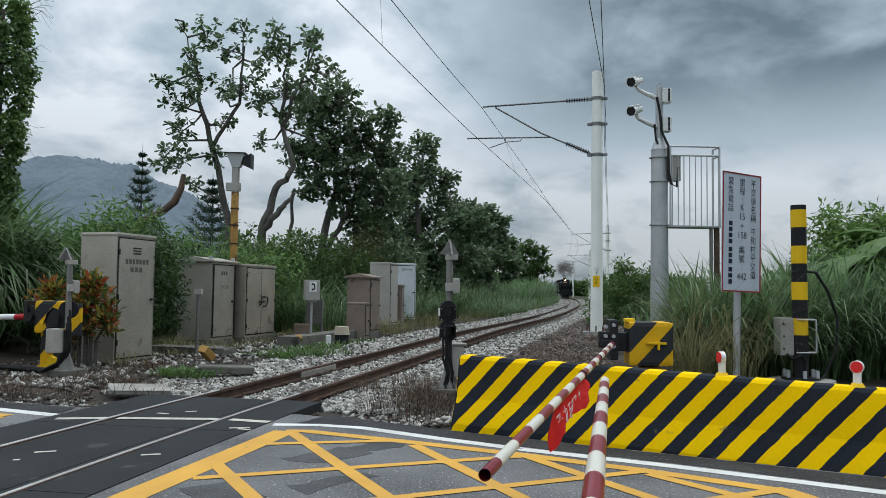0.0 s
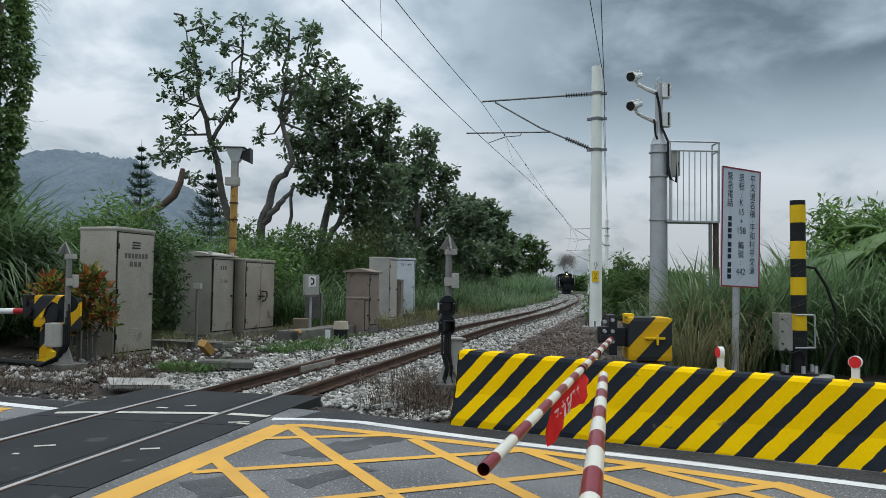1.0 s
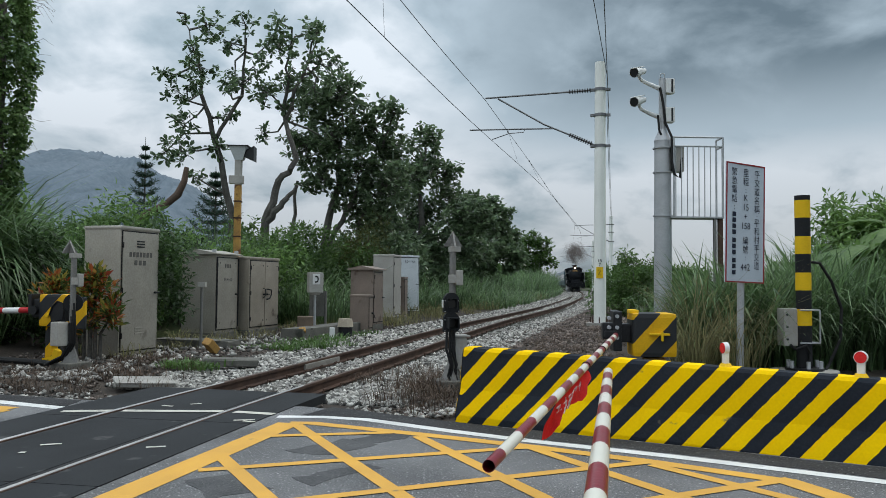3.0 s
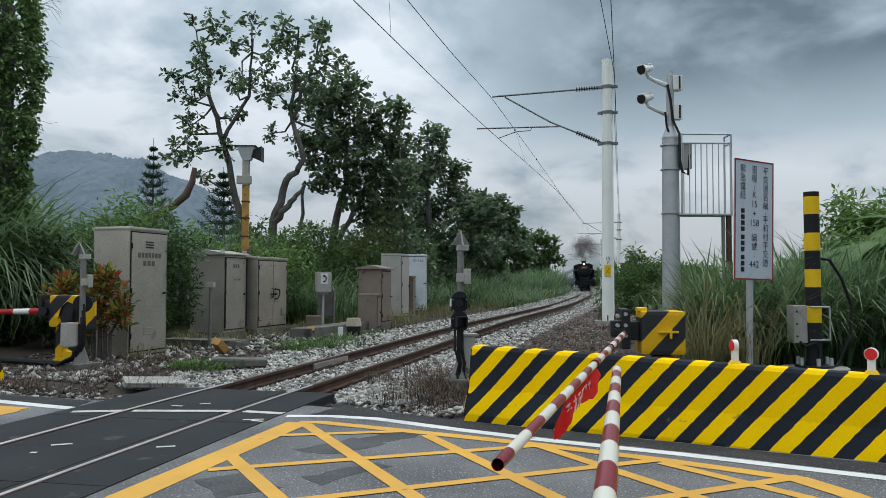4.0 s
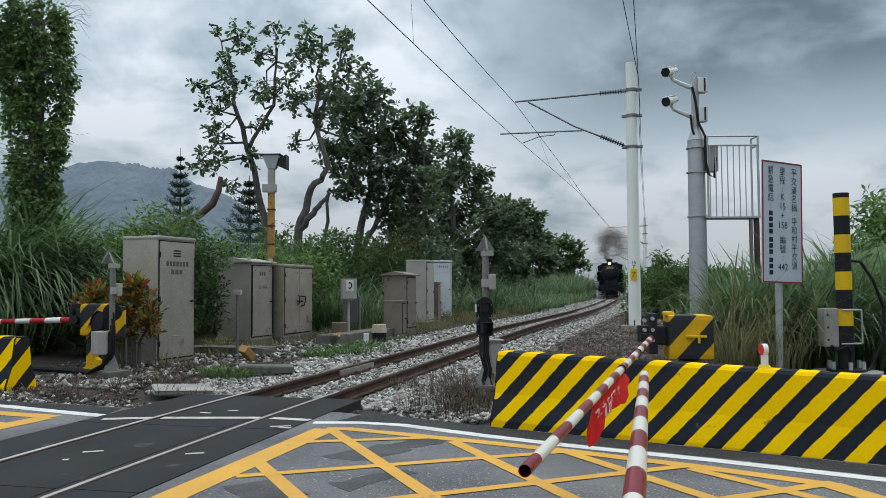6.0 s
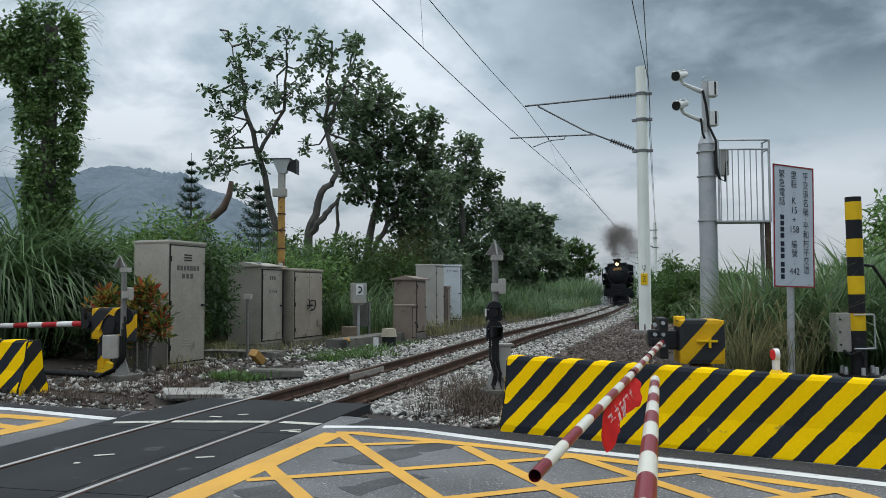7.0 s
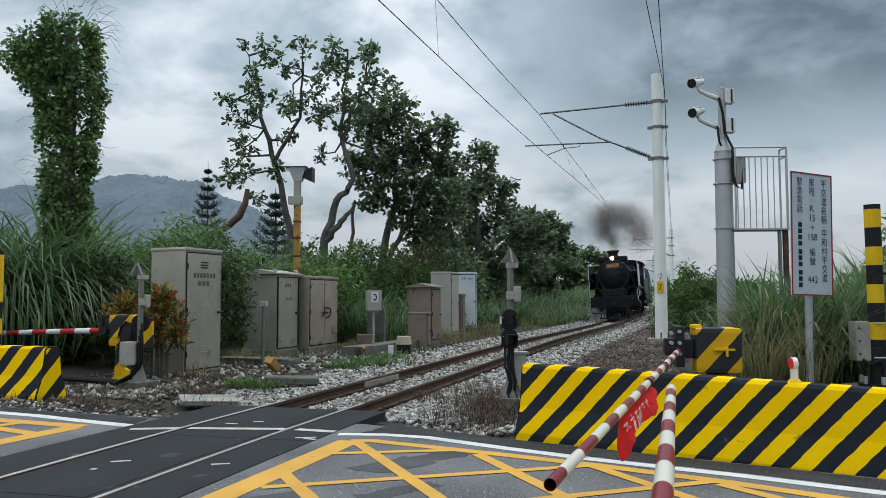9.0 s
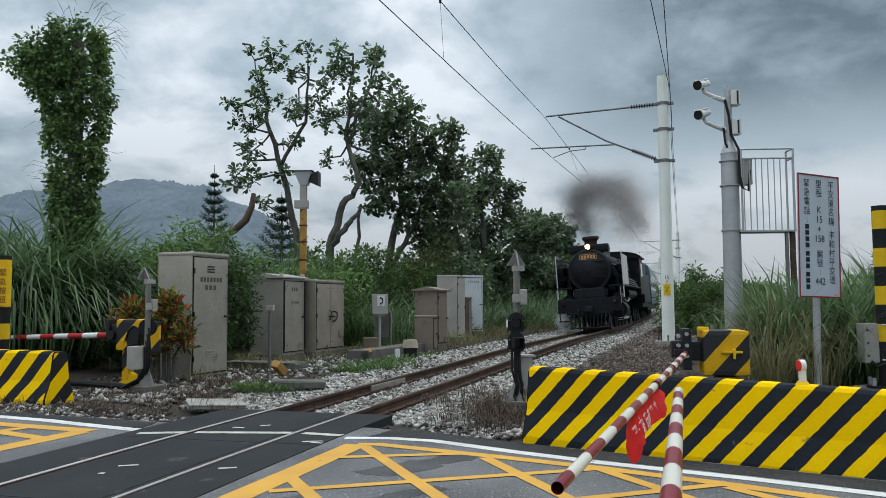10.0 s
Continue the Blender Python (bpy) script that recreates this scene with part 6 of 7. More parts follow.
for x0, x1, z0, z1 in ((-SIGN_W / 2, SIGN_W / 2, 1.4, 1.42), (-SIGN_W / 2, SIGN_W / 2, 1.38 + SIGN_H, 1.40 + SIGN_H), (-SIGN_W / 2, -SIGN_W / 2 + 0.02, 1.42, 1.38 + SIGN_H), (SIGN_W / 2 - 0.02, SIGN_W / 2, 1.42, 1.38 + SIGN_H)):
    part("border", one(box, x0, x1, -0.026, -0.018, z0, z1), mat("faded_red_edge", (0.30, 0.03, 0.035), (0.22, 0.025, 0.03), 0.5, 0, 4, 60, 0.05) if z1 == 1.42 else bpy.data.materials["faded_red_edge"], sign)
INK = mat("dark_blue_ink", (0.02, 0.025, 0.05), (0.012, 0.015, 0.03), 0.5, 0, 5, 60, 0)
upright = Matrix.Rotation(math.pi / 2, 4, "X")


def column(texts, x, z, step, size):
    for s in texts:
        if s != " ":
            glyphs("lettering", s, size, Matrix.Translation((x, -0.0245, z)) @ upright, board, INK)
        z -= step


column("平交道名稱", 0.24, 2.98, 0.128, 0.125)
column(":", 0.24, 2.36, 0.1, 0.12)
column("平和村平交道", 0.24, 2.27, 0.125, 0.125)
column("里程", 0.0, 2.98, 0.128, 0.125)
column(":", 0.0, 2.735, 0.1, 0.12)
column(["K", "15", "+", "158"], 0.0, 2.62, 0.135, 0.135)
column("編號", 0.0, 2.0, 0.128, 0.125)
column(":", 0.0, 1.76, 0.1, 0.12)
column(["442"], 0.0, 1.62, 0.1, 0.135)
column("緊急電話", -0.24, 2.98, 0.128, 0.125)
column(":", -0.24, 2.48, 0.1, 0.12)
for k in range(10):
    z = 2.38 - 0.086 * k - (0.03 if k > 3 else 0) - (0.03 if k > 6 else 0)
    part("number_bar", one(box, -0.275, -0.205, -0.026, -0.0215, z - 0.032, z + 0.032), INK, board)


# ---- striped detector pole ----
def striped_pole(m, h, label, base=True):
    t = thing("striped_pole", m, label, "pole", "black and yellow poles")
    p = part("pole", one(cyl, (0, 0, 0.05), (0, 0, h), 0.108, seg=24), BLACK_PAINT, t, smooth=True)
    z = h - 0.07
    k = 0
    while z > 0.9:
        part("yellow_band", one(cyl, (0, 0, max(z - 0.262, 0.7)), (0, 0, z), 0.110, seg=24), YELLOW, p, smooth=True)
        z -= 0.535
    if base:
        part("footing", one(cyl, (0, 0, -0.1), (0, 0, 0.05), 0.5, 0.47, 20), CONCRETE, t)
        part("flange", one(cyl, (0, 0, 0.04), (0, 0, 0.085), 0.27, seg=20), BLACK_IRON, t)
        for k in range(6):
            a = k * math.pi / 3 + 0.3
            part("bolt", one(cyl, (0.23 * math.cos(a), 0.23 * math.sin(a), 0.07), (0.23 * math.cos(a), 0.23 * math.sin(a), 0.19), 0.03, seg=8), GALV, t)
    return t


sp = striped_pole(pose(5.72, 11.5, 0.08, 0, -0.3, 0), 2.62, "black and yellow banded detector pole with a grey box")
b = part("control_box", one(box, -0.31, -0.05, -0.02, 0.20, 0.40, 0.95, 0.015), CAB_GREY, sp)
for z in (0.5, 0.68, 0.86):
    part("screw", one(cyl, (-0.26, -0.035, z), (-0.26, -0.015, z), 0.016, seg=8), BLACK_IRON, b)
for z in (0.45, 0.93):
    part("clamp", one(tube, [(-0.12, -0.13, z), (0.17, -0.13, z), (0.17, 0.1, z)], 0.012, 6), GALV, sp)
part("clamp", one(cyl, (0.17, -0.14, 0.45), (0.17, -0.14, 0.93), 0.012, seg=6), GALV, sp)
part("cable", one(tube, [(0.1, 0, 1.64), (0.25, 0, 1.62), (0.45, 0.05, 1.35), (0.62, 0.1, 0.95), (0.6, 0.1, 0.5), (0.42, 0.1, 0.12), (0.3, 0, 0.02)], 0.022, 8), BLACK_RUBBER, sp)
part("cable", one(tube, [(-0.22, -0.03, 0.42), (-0.18, -0.12, 0.36), (-0.05, -0.16, 0.42), (0.02, -0.14, 0.3), (0.0, -0.16, 0.1)], 0.02, 8), BLACK_RUBBER, sp)

sp2 = striped_pole(pose(-8.02, 13.0, 0.0), 2.2, "black and yellow banded pole with a yellow button sign", False)
plate = part("sign_plate", one(box, -0.06, 0.22, -0.16, -0.14, 1.35, 2.0, 0.006), YELLOW, sp2, "yellow emergency button plate with dark characters")
z = 1.90
for s in "緊急按鈕":
    glyphs("lettering", s, 0.13, Matrix.Translation((0.08, -0.166, z)) @ upright, plate, mat("brown_ink", (0.2, 0.05, 0.02), (0.12, 0.03, 0.015), 0.6, 0, 5, 60, 0))
    z -= 0.15


# ---- reflectors on the barrier ----
def reflector(m):
    t = thing("reflector", m, "red round reflector on a white stalk on the barrier", "reflector", "barrier reflectors")
    part("foot", one(cyl, (0, 0, 0), (0, 0, 0.03), 0.06, 0.04, 12), YELLOW, t)
    part("stalk", one(box, -0.03, 0.03, -0.022, 0.022, 0.02, 0.14, 0.008), WHITE, t)
    part("head", one(cyl, (0, -0.025, 0.16), (0, 0.015, 0.16), 0.052, seg=24), WHITE, t)
    part("lens", one(cyl, (0, -0.032, 0.16), (0, -0.024, 0.16), 0.046, seg=24), mat("reflector_red", (0.75, 0.03, 0.03), (0.6, 0.02, 0.02), 0.2, 0, 5, 60, 0) if "reflector_red" not in bpy.data.materials else bpy.data.materials["reflector_red"], t)
    return t


def on_barrier(s):
    c, sn = math.cos(radians(-30.9)), math.sin(radians(-30.9))
    return (0.40 + s * c - 0.25 * sn, 7.97 + s * sn + 0.25 * c, 0.71 - s * math.sin(radians(1.25)))


r1 = reflector(pose(*on_barrier(2.55), 0, 0, -86))
copy_thing(r1, pose(*on_barrier(3.6), 0, 0, -40))

# ---- small trackside things ----
def horn_pole():
    t = thing("loudspeaker_pole", pose(-4.84, 21.5, 0.0), "rusty yellow pole with a grey horn loudspeaker", "pole")
    part("pole", one(box, -0.085, 0.085, -0.085, 0.085, -0.1, 3.95, 0.02), RUST_YELLOW, t)
    for z in (2.55, 3.05, 3.5):
        part("collar", one(box, -0.1, 0.1, -0.1, 0.1, z - 0.02, z + 0.02, 0.005), RUST, t)
    part("neck", one(box, -0.09, 0.09, -0.09, 0.09, 3.95, 4.62, 0.02), CAB_GREY, t)
    part("bracket", one(box, -0.24, 0.14, -0.1, 0.1, 3.98, 4.2, 0.02), CAB_GREY, t)
    bm = bmesh.new()
    bmesh.ops.create_cone(bm, cap_ends=True, segments=4, radius1=0.15, radius2=0.34, depth=0.36, matrix=Matrix.Translation((0.02, 0, 4.80)) @ Matrix.Rotation(math.pi / 4, 4, "Z"))
    part("horn", bm, CAB_WHITE, t)
    bm = bmesh.new()
    bmesh.ops.create_cone(bm, cap_ends=True, segments=4, radius1=0.1, radius2=0.28, depth=0.3, matrix=Matrix.Translation((0.3, -0.05, 4.78)) @ Matrix.Rotation(math.pi / 2, 4, "Y") @ Matrix.Rotation(math.pi / 4, 4, "Z"))
    part("side_horn", bm, BLACK_IRON, t)
    part("lid", one(box, -0.27, 0.30, -0.27, 0.27, 4.97, 5.0, 0.006), BLACK_IRON, t)
    return t


horn_pole()


def phone_box():
    t = thing("telephone_box", pose(-2.70, 21.3, 0.1, 0, 0, 20), "grey trackside telephone box on a thin post", "telephone box")
    part("post", one(cyl, (0, 0, -0.1), (0, 0, 0.98), 0.035, seg=12), GALV, t)
    part("foot", one(box, -0.1, 0.1, -0.1, 0.1, -0.02, 0.05, 0.01), CONCRETE, t)
    b = part("box", one(box, -0.19, 0.19, -0.15, 0.15, 0.96, 1.50, 0.02), CAB_GREY, t)
    for m in (Matrix.Identity(4), Matrix.Rotation(math.pi / 2, 4, "Z")):
        s = 0.155 if m == Matrix.Identity(4) else 0.195
        bm = bmesh.new()
        box(bm, -0.10, 0.10, -s - 0.006, -s + 0.004, 1.18, 1.46)
        bmesh.ops.transform(bm, matrix=m, verts=bm.verts[:])
        pl = part("phone_plate", bm, WHITE, b)
        bm = bmesh.new()
        tube(bm, [(-0.035, -s - 0.012, 1.40), (0.03, -s - 0.012, 1.38), (0.045, -s - 0.012, 1.32), (0.03, -s - 0.012, 1.26), (-0.035, -s - 0.012, 1.24)], [0.028, 0.018, 0.016, 0.018, 0.028], 6)
        bmesh.ops.transform(bm, matrix=m, verts=bm.verts[:])
        part("handset_mark", bm, BLACK_PAINT, pl)
    part("bracket", one(cyl, (0, 0, 0.90), (0, 0, 0.97), 0.12, 0.17, 14), CAB_GREY, t)
    return t


phone_box()
ob = thing("sensor_post", pose(-4.36, 16.3, -0.02), "thin grey post with a small white box on top", "post")
part("post", one(cyl, (0, 0, -0.05), (0, 0, 1.26), 0.03, seg=10), POST_GREY, ob)
part("box", one(box, -0.08, 0.08, -0.07, 0.07, 1.24, 1.35, 0.012), CAB_GREY, ob)
tagged(part("cable_duct", one(box, -0.28, 0.28, -1.9, 1.9, -0.05, 0.22, 0.02), CONCRETE_DARK, where=pose(-2.35, 20.9, 0.0, 0, 0, -19)), "low concrete cable duct beside the cabinets", "cable duct")
bm = bmesh.new()
lathe(bm, [(0.17, 0), (0.18, 0.22), (0.17, 0.24)], 18)
o = thing("marker_drum", pose(-1.78, 20.2, -0.02), "black drum with a pale concrete cap", "drum")
part("drum", bm, BLACK_PAINT, o)
part("cap", one(cyl, (0, 0, 0.24), (0, 0, 0.44), 0.2, 0.17, 18), mat("cream_concrete", (0.5, 0.44, 0.34), (0.36, 0.31, 0.24), 0.85, 0, 4, 50, 0.2), o)
tagged(part("marker_stone", one(box, -0.06, 0.06, -0.05, 0.05, -0.05, 0.26, 0.015), WHITE, where=pose(-2.05, 19.6, -0.03, 0, 0, 15)), "small white marker stone by the track", "marker")
tagged(part("metal_cover", one(box, -0.09, 0.09, -0.07, 0.07, 0, 0.30, 0.02), RUST_YELLOW, where=pose(-3.62, 14.5, 0.10, 52, 10, -30)), "tilted rusty yellow metal cover on the stones", "cover")
tagged(part("metal_cover", one(box, -0.08, 0.08, -0.06, 0.06, 0, 0.24, 0.02), RUST_YELLOW, where=pose(-2.75, 19.3, 0.08, 55, -10, 20)), "small rusty yellow metal cover by the duct", "cover")


def slab(m, w, d, h, label, seed):
    rng = np.random.RandomState(seed)
    bm = bmesh.new()
    box(bm, -w / 2, w / 2, -d / 2, d / 2, -0.04, h, 0.02)
    for v in bm.verts:
        v.co += Vector((0.05 * math.sin(9 * v.co.y + 5 * seed) + rng.randn() * 0.012, 0.05 * math.sin(8 * v.co.x + 3 * seed) + rng.randn() * 0.012, rng.randn() * 0.006))
    tagged(part("concrete_slab", bm, CONCRETE if seed == 1 else CONCRETE_DARK, where=m), label, "slab", "loose concrete slabs")


slab(pose(-3.75, 11.05, -0.025, 3, 3, 27), 0.75, 0.55, 0.025, "broken pale concrete slab lying on the soil", 1)
slab(pose(-2.95, 10.28, -0.035, 0, 0, -10), 0.7, 0.3, 0.012, "flat concrete slab at the road's edge", 2)
slab(pose(-4.6, 16.9, 0.02, 0, 0, -18), 1.9, 0.6, 0.1, "low concrete footing before the cabinets", 3)
slab(pose(-3.1, 13.4, -0.02, 2, 3, 25), 0.9, 0.3, 0.08, "dark concrete beam half sunk in ballast", 4)

# junction switches on the masts: plate with bars and a yellow plate
for y in (0.02, 0.96):
    part("hinge_rod", one(cyl, (0.035, y, 0.25), (0.035, y, 1.9), 0.016, seg=8), BLACK_IRON, WIDE1)
# writing on the cabinets
for s_, size, m_, parent in (("15+164", 0.15, (0.026, 0.42, 2.12), WHITEC), ("15+164", 0.12, (0.026, 0.5, 1.38), WIDE1)):
    glyphs("lettering", s_, size, Matrix.Translation(m_) @ Matrix.Rotation(math.pi / 2, 4, "Z") @ upright, parent, INK)
FADED = mat("faded_ink", (0.13, 0.125, 0.115), (0.09, 0.085, 0.08), 0.7, 0, 6, 60, 0)
for k in range(7):
    part("writing_bar", one(box, 0.024, 0.0265, 0.22 + k * 0.095, 0.285 + k * 0.095, 1.78, 1.87), FADED, TALL)
for k in range(3):
    part("writing_bar", one(box, 0.024, 0.0265, 0.36 + k * 0.12, 0.44 + k * 0.12, 1.63, 1.72), FADED, TALL)
for k in range(3):
    part("vent_slot", one(box, 0.022, 0.03, 0.42, 0.64, 1.96 + k * 0.05, 1.985 + k * 0.05, 0.004), BLACK_IRON, TALL)
    part("vent_slot", one(box, 0.022, 0.03, 0.40, 0.66, 0.36 + k * 0.05, 0.385 + k * 0.05, 0.004), STEEL_CAB, TALL)
for k in range(3):
    part("writing_bar", one(box, 0.024, 0.0265, 0.36 + k * 0.1, 0.42 + k * 0.1, 1.66, 1.75), FADED, WIDE1)
# junction plates
pl = part("mast_plate", one(box, -0.11, 0.11, -0.235, -0.215, 1.55, 1.92, 0.006), YELLOW, MA, "small yellow plate with a dark mark")
part("mark", one(tube, [(-0.05, -0.24, 1.82), (0.05, -0.24, 1.82), (-0.04, -0.24, 1.66), (0.06, -0.24, 1.66)], 0.011, 5), BLACK_PAINT, pl)
for s, z in (("15", 2.13), ("7", 1.99)):
    glyphs("lettering", s, 0.16, Matrix.Translation((0, -0.212, z)) @ upright, MA, INK)

# a relay board behind the telephone box, a concrete block, a rail joint, and paint marks on the crossing
rb = thing("relay_board", pose(-2.72, 21.9, 0.15, 0, 0, 14), "dark grey relay board on a short post", "relay board")
part("post", one(cyl, (0.24, 0, -0.2), (0.24, 0, 0.95), 0.035, seg=8), POST_GREY, rb)
part("board", one(box, -0.2, 0.2, -0.06, 0.06, 0.25, 0.95, 0.015), CONCRETE_DARK, rb)
tagged(part("concrete_block", one(box, -0.2, 0.2, -0.16, 0.16, -0.02, 0.26, 0.03), mat("brown_block", (0.2, 0.15, 0.11), (0.11, 0.085, 0.065), 0.9, 0, 4, 50, 0.3), where=pose(-2.85, 20.6, 0.2, 0, 0, 10)), "brown concrete block on the cable duct", "block")
jy = 13.7
tagged(part("fishplate", one(box, -0.018, 0.022, -0.75, 0.75, -0.13, -0.035, 0.01), mat("worn_joint_steel", (0.4, 0.38, 0.35), (0.27, 0.25, 0.22), 0.5, 0.5, 5, 40, 0.1), where=pose(*beside(jy, -0.541, float(rail_z(jy))), 0, 0, heading(jy))), "grey steel joint bar bolted to the rail", "rail joint")
for x, y, w, a in ((-2.98, 6.66, 0.16, 20), (-2.10, 6.57, 0.15, 15), (-3.06, 6.35, 0.05, 0), (-2.66, 8.68, 0.14, -20), (-2.40, 8.83, 0.12, 25), (-1.66, 7.83, 0.2, 10), (-1.6, 7.75, 0.14, -25)):
    c, s_ = math.cos(radians(a)), math.sin(radians(a))
    stripe("paint_mark", [(x - w / 2 * c, y - w / 2 * s_), (x + w / 2 * c, y + w / 2 * s_)], 0.05, CREAM_LINE, 0.0125, crossing)

# ---- hills ----
def hill():
    xs = np.linspace(-2600, -300, 420)
    rng = np.random.RandomState(5)
    bumps = sum(6 / (k + 1) * np.sin(xs * 0.012 * (k + 1) + rng.rand() * 6) for k in range(7))
    ridge = np.interp(xs, [-2600, -1765, -1219, -1102, -940, -868, -688, -634, -520, -300], [250, 322, 374, 408, 377, 373, 286, 238, 120, -10]) + bumps + rng.rand(len(xs)) * 7
    rows = []
    for j in range(14):
        u = j / 13
        rows.append(np.stack([xs * (1 - 0.05 * (1 - u)), 2500 - 1100 * (1 - u) + 40 * np.sin(xs * 0.01 + j), ridge * (u ** 0.8) + ((10 * np.sin(xs * 0.02 + j * 2) + 9 * rng.rand(len(xs))) if 0 < j < 13 else 0) - 5 * (j == 0)], -1))
    rows.append(np.stack([xs, np.full_like(xs, 3300.0), np.full_like(xs, -20.0)], -1))
    v = np.concatenate(rows)
    n = len(xs)
    idx = np.arange(len(v)).reshape(-1, n)
    f = np.stack([idx[:-1, :-1], idx[:-1, 1:], idx[1:, 1:], idx[1:, :-1]], -1).reshape(-1, 4)
    tagged(mesh_part("hill", v, f, HILL, smooth=True), "distant wooded hill, its blue-grey haze put into the colour", "hill", kind="structure")


hill()

# ---- train ----
SPEED = 12.4
S_END = float(np.interp(32.7, SY, SS))
LOCO_IRON = mat("sooty_black_iron", (0.011, 0.013, 0.016), (0.006, 0.007, 0.008), 0.5, 0.2, 3, 30, 0.15)
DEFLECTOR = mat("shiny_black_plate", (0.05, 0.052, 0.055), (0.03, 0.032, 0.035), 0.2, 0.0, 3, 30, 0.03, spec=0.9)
LOCO_GREY = mat("worn_black_plate", (0.016, 0.018, 0.022), (0.009, 0.010, 0.012), 0.5, 0.2, 3, 30, 0.12)
BRASS = mat("brass_plate", (0.62, 0.34, 0.12), (0.46, 0.24, 0.08), 0.45, 0.3, 6, 60, 0.05)
COACH_BLUE = mat("blue_coach_paint", (0.055, 0.115, 0.15), (0.04, 0.085, 0.115), 0.35, 0, 2, 40, 0.02)
COACH_ROOF = mat("grey_coach_roof", (0.26, 0.28, 0.30), (0.19, 0.2, 0.22), 0.6, 0, 2, 40, 0.04)
GLASS_DARK = mat("dark_window_glass", (0.015, 0.018, 0.02), (0.01, 0.012, 0.014), 0.08, 0, 2, 40, 0)
GLOW = bpy.data.materials.new("headlight_glow")
GLOW.use_nodes = True
GLOW.node_tree.nodes["Principled BSDF"].inputs["Emission Color"].default_value = (1.0, 0.5, 0.17, 1)
GLOW.node_tree.nodes["Principled BSDF"].inputs["Emission Strength"].default_value = 20.0


def rigid(s_front, length):
    """The pose of a vehicle whose front stands at arc length s_front; its y axis points the way it goes."""
    a, _ = on_line(s_front + length * 0.18)
    b, _ = on_line(s_front + length * 0.82)
    d = (a - b).normalized()
    c = (a + b) / 2
    return pose(c.x, c.y, c.z, 0, cant(c.y), math.degrees(math.atan2(-d.x, d.y)))


def ride(lag, length, step=0.5):
    n = int(round(10.0 / step))
    return [(i * step, rigid(S_END + SPEED * (10.0 - i * step) + lag, length)) for i in range(n + 1)]


LOCO_L, TENDER_L, COACH_L = 12.2, 7.2, 20.0
WHEELS = []


def wheelset(parent, y, r, spokes=0):
    ob = part("wheelset", one(cyl, (-0.54, 0, 0), (0.54, 0, 0), 0.08, seg=10), LOCO_IRON, parent)
    ob.matrix_basis = pose(0, y, r)
    for sx in (-1, 1):
        bm = bmesh.new()
        tube(bm, [(sx * 0.56, r * 0.94 * math.cos(a), r * 0.94 * math.sin(a)) for a in np.linspace(0, 2 * math.pi, 29)], 0.055, 6)
        if spokes:
            cyl(bm, (sx * 0.50, 0, 0), (sx * 0.64, 0, 0), 0.16, seg=12)
            for k in range(spokes):
                a = 2 * math.pi * k / spokes
                cyl(bm, (sx * 0.57, 0.1 * math.cos(a), 0.1 * math.sin(a)), (sx * 0.57, r * 0.9 * math.cos(a), r * 0.9 * math.sin(a)), 0.045, seg=6)
        else:
            cyl(bm, (sx * 0.54, 0, 0), (sx * 0.59, 0, 0), r * 0.95, seg=24)
        part("wheel", bm, LOCO_GREY, ob)
    WHEELS.append((ob, y, r))
    return ob


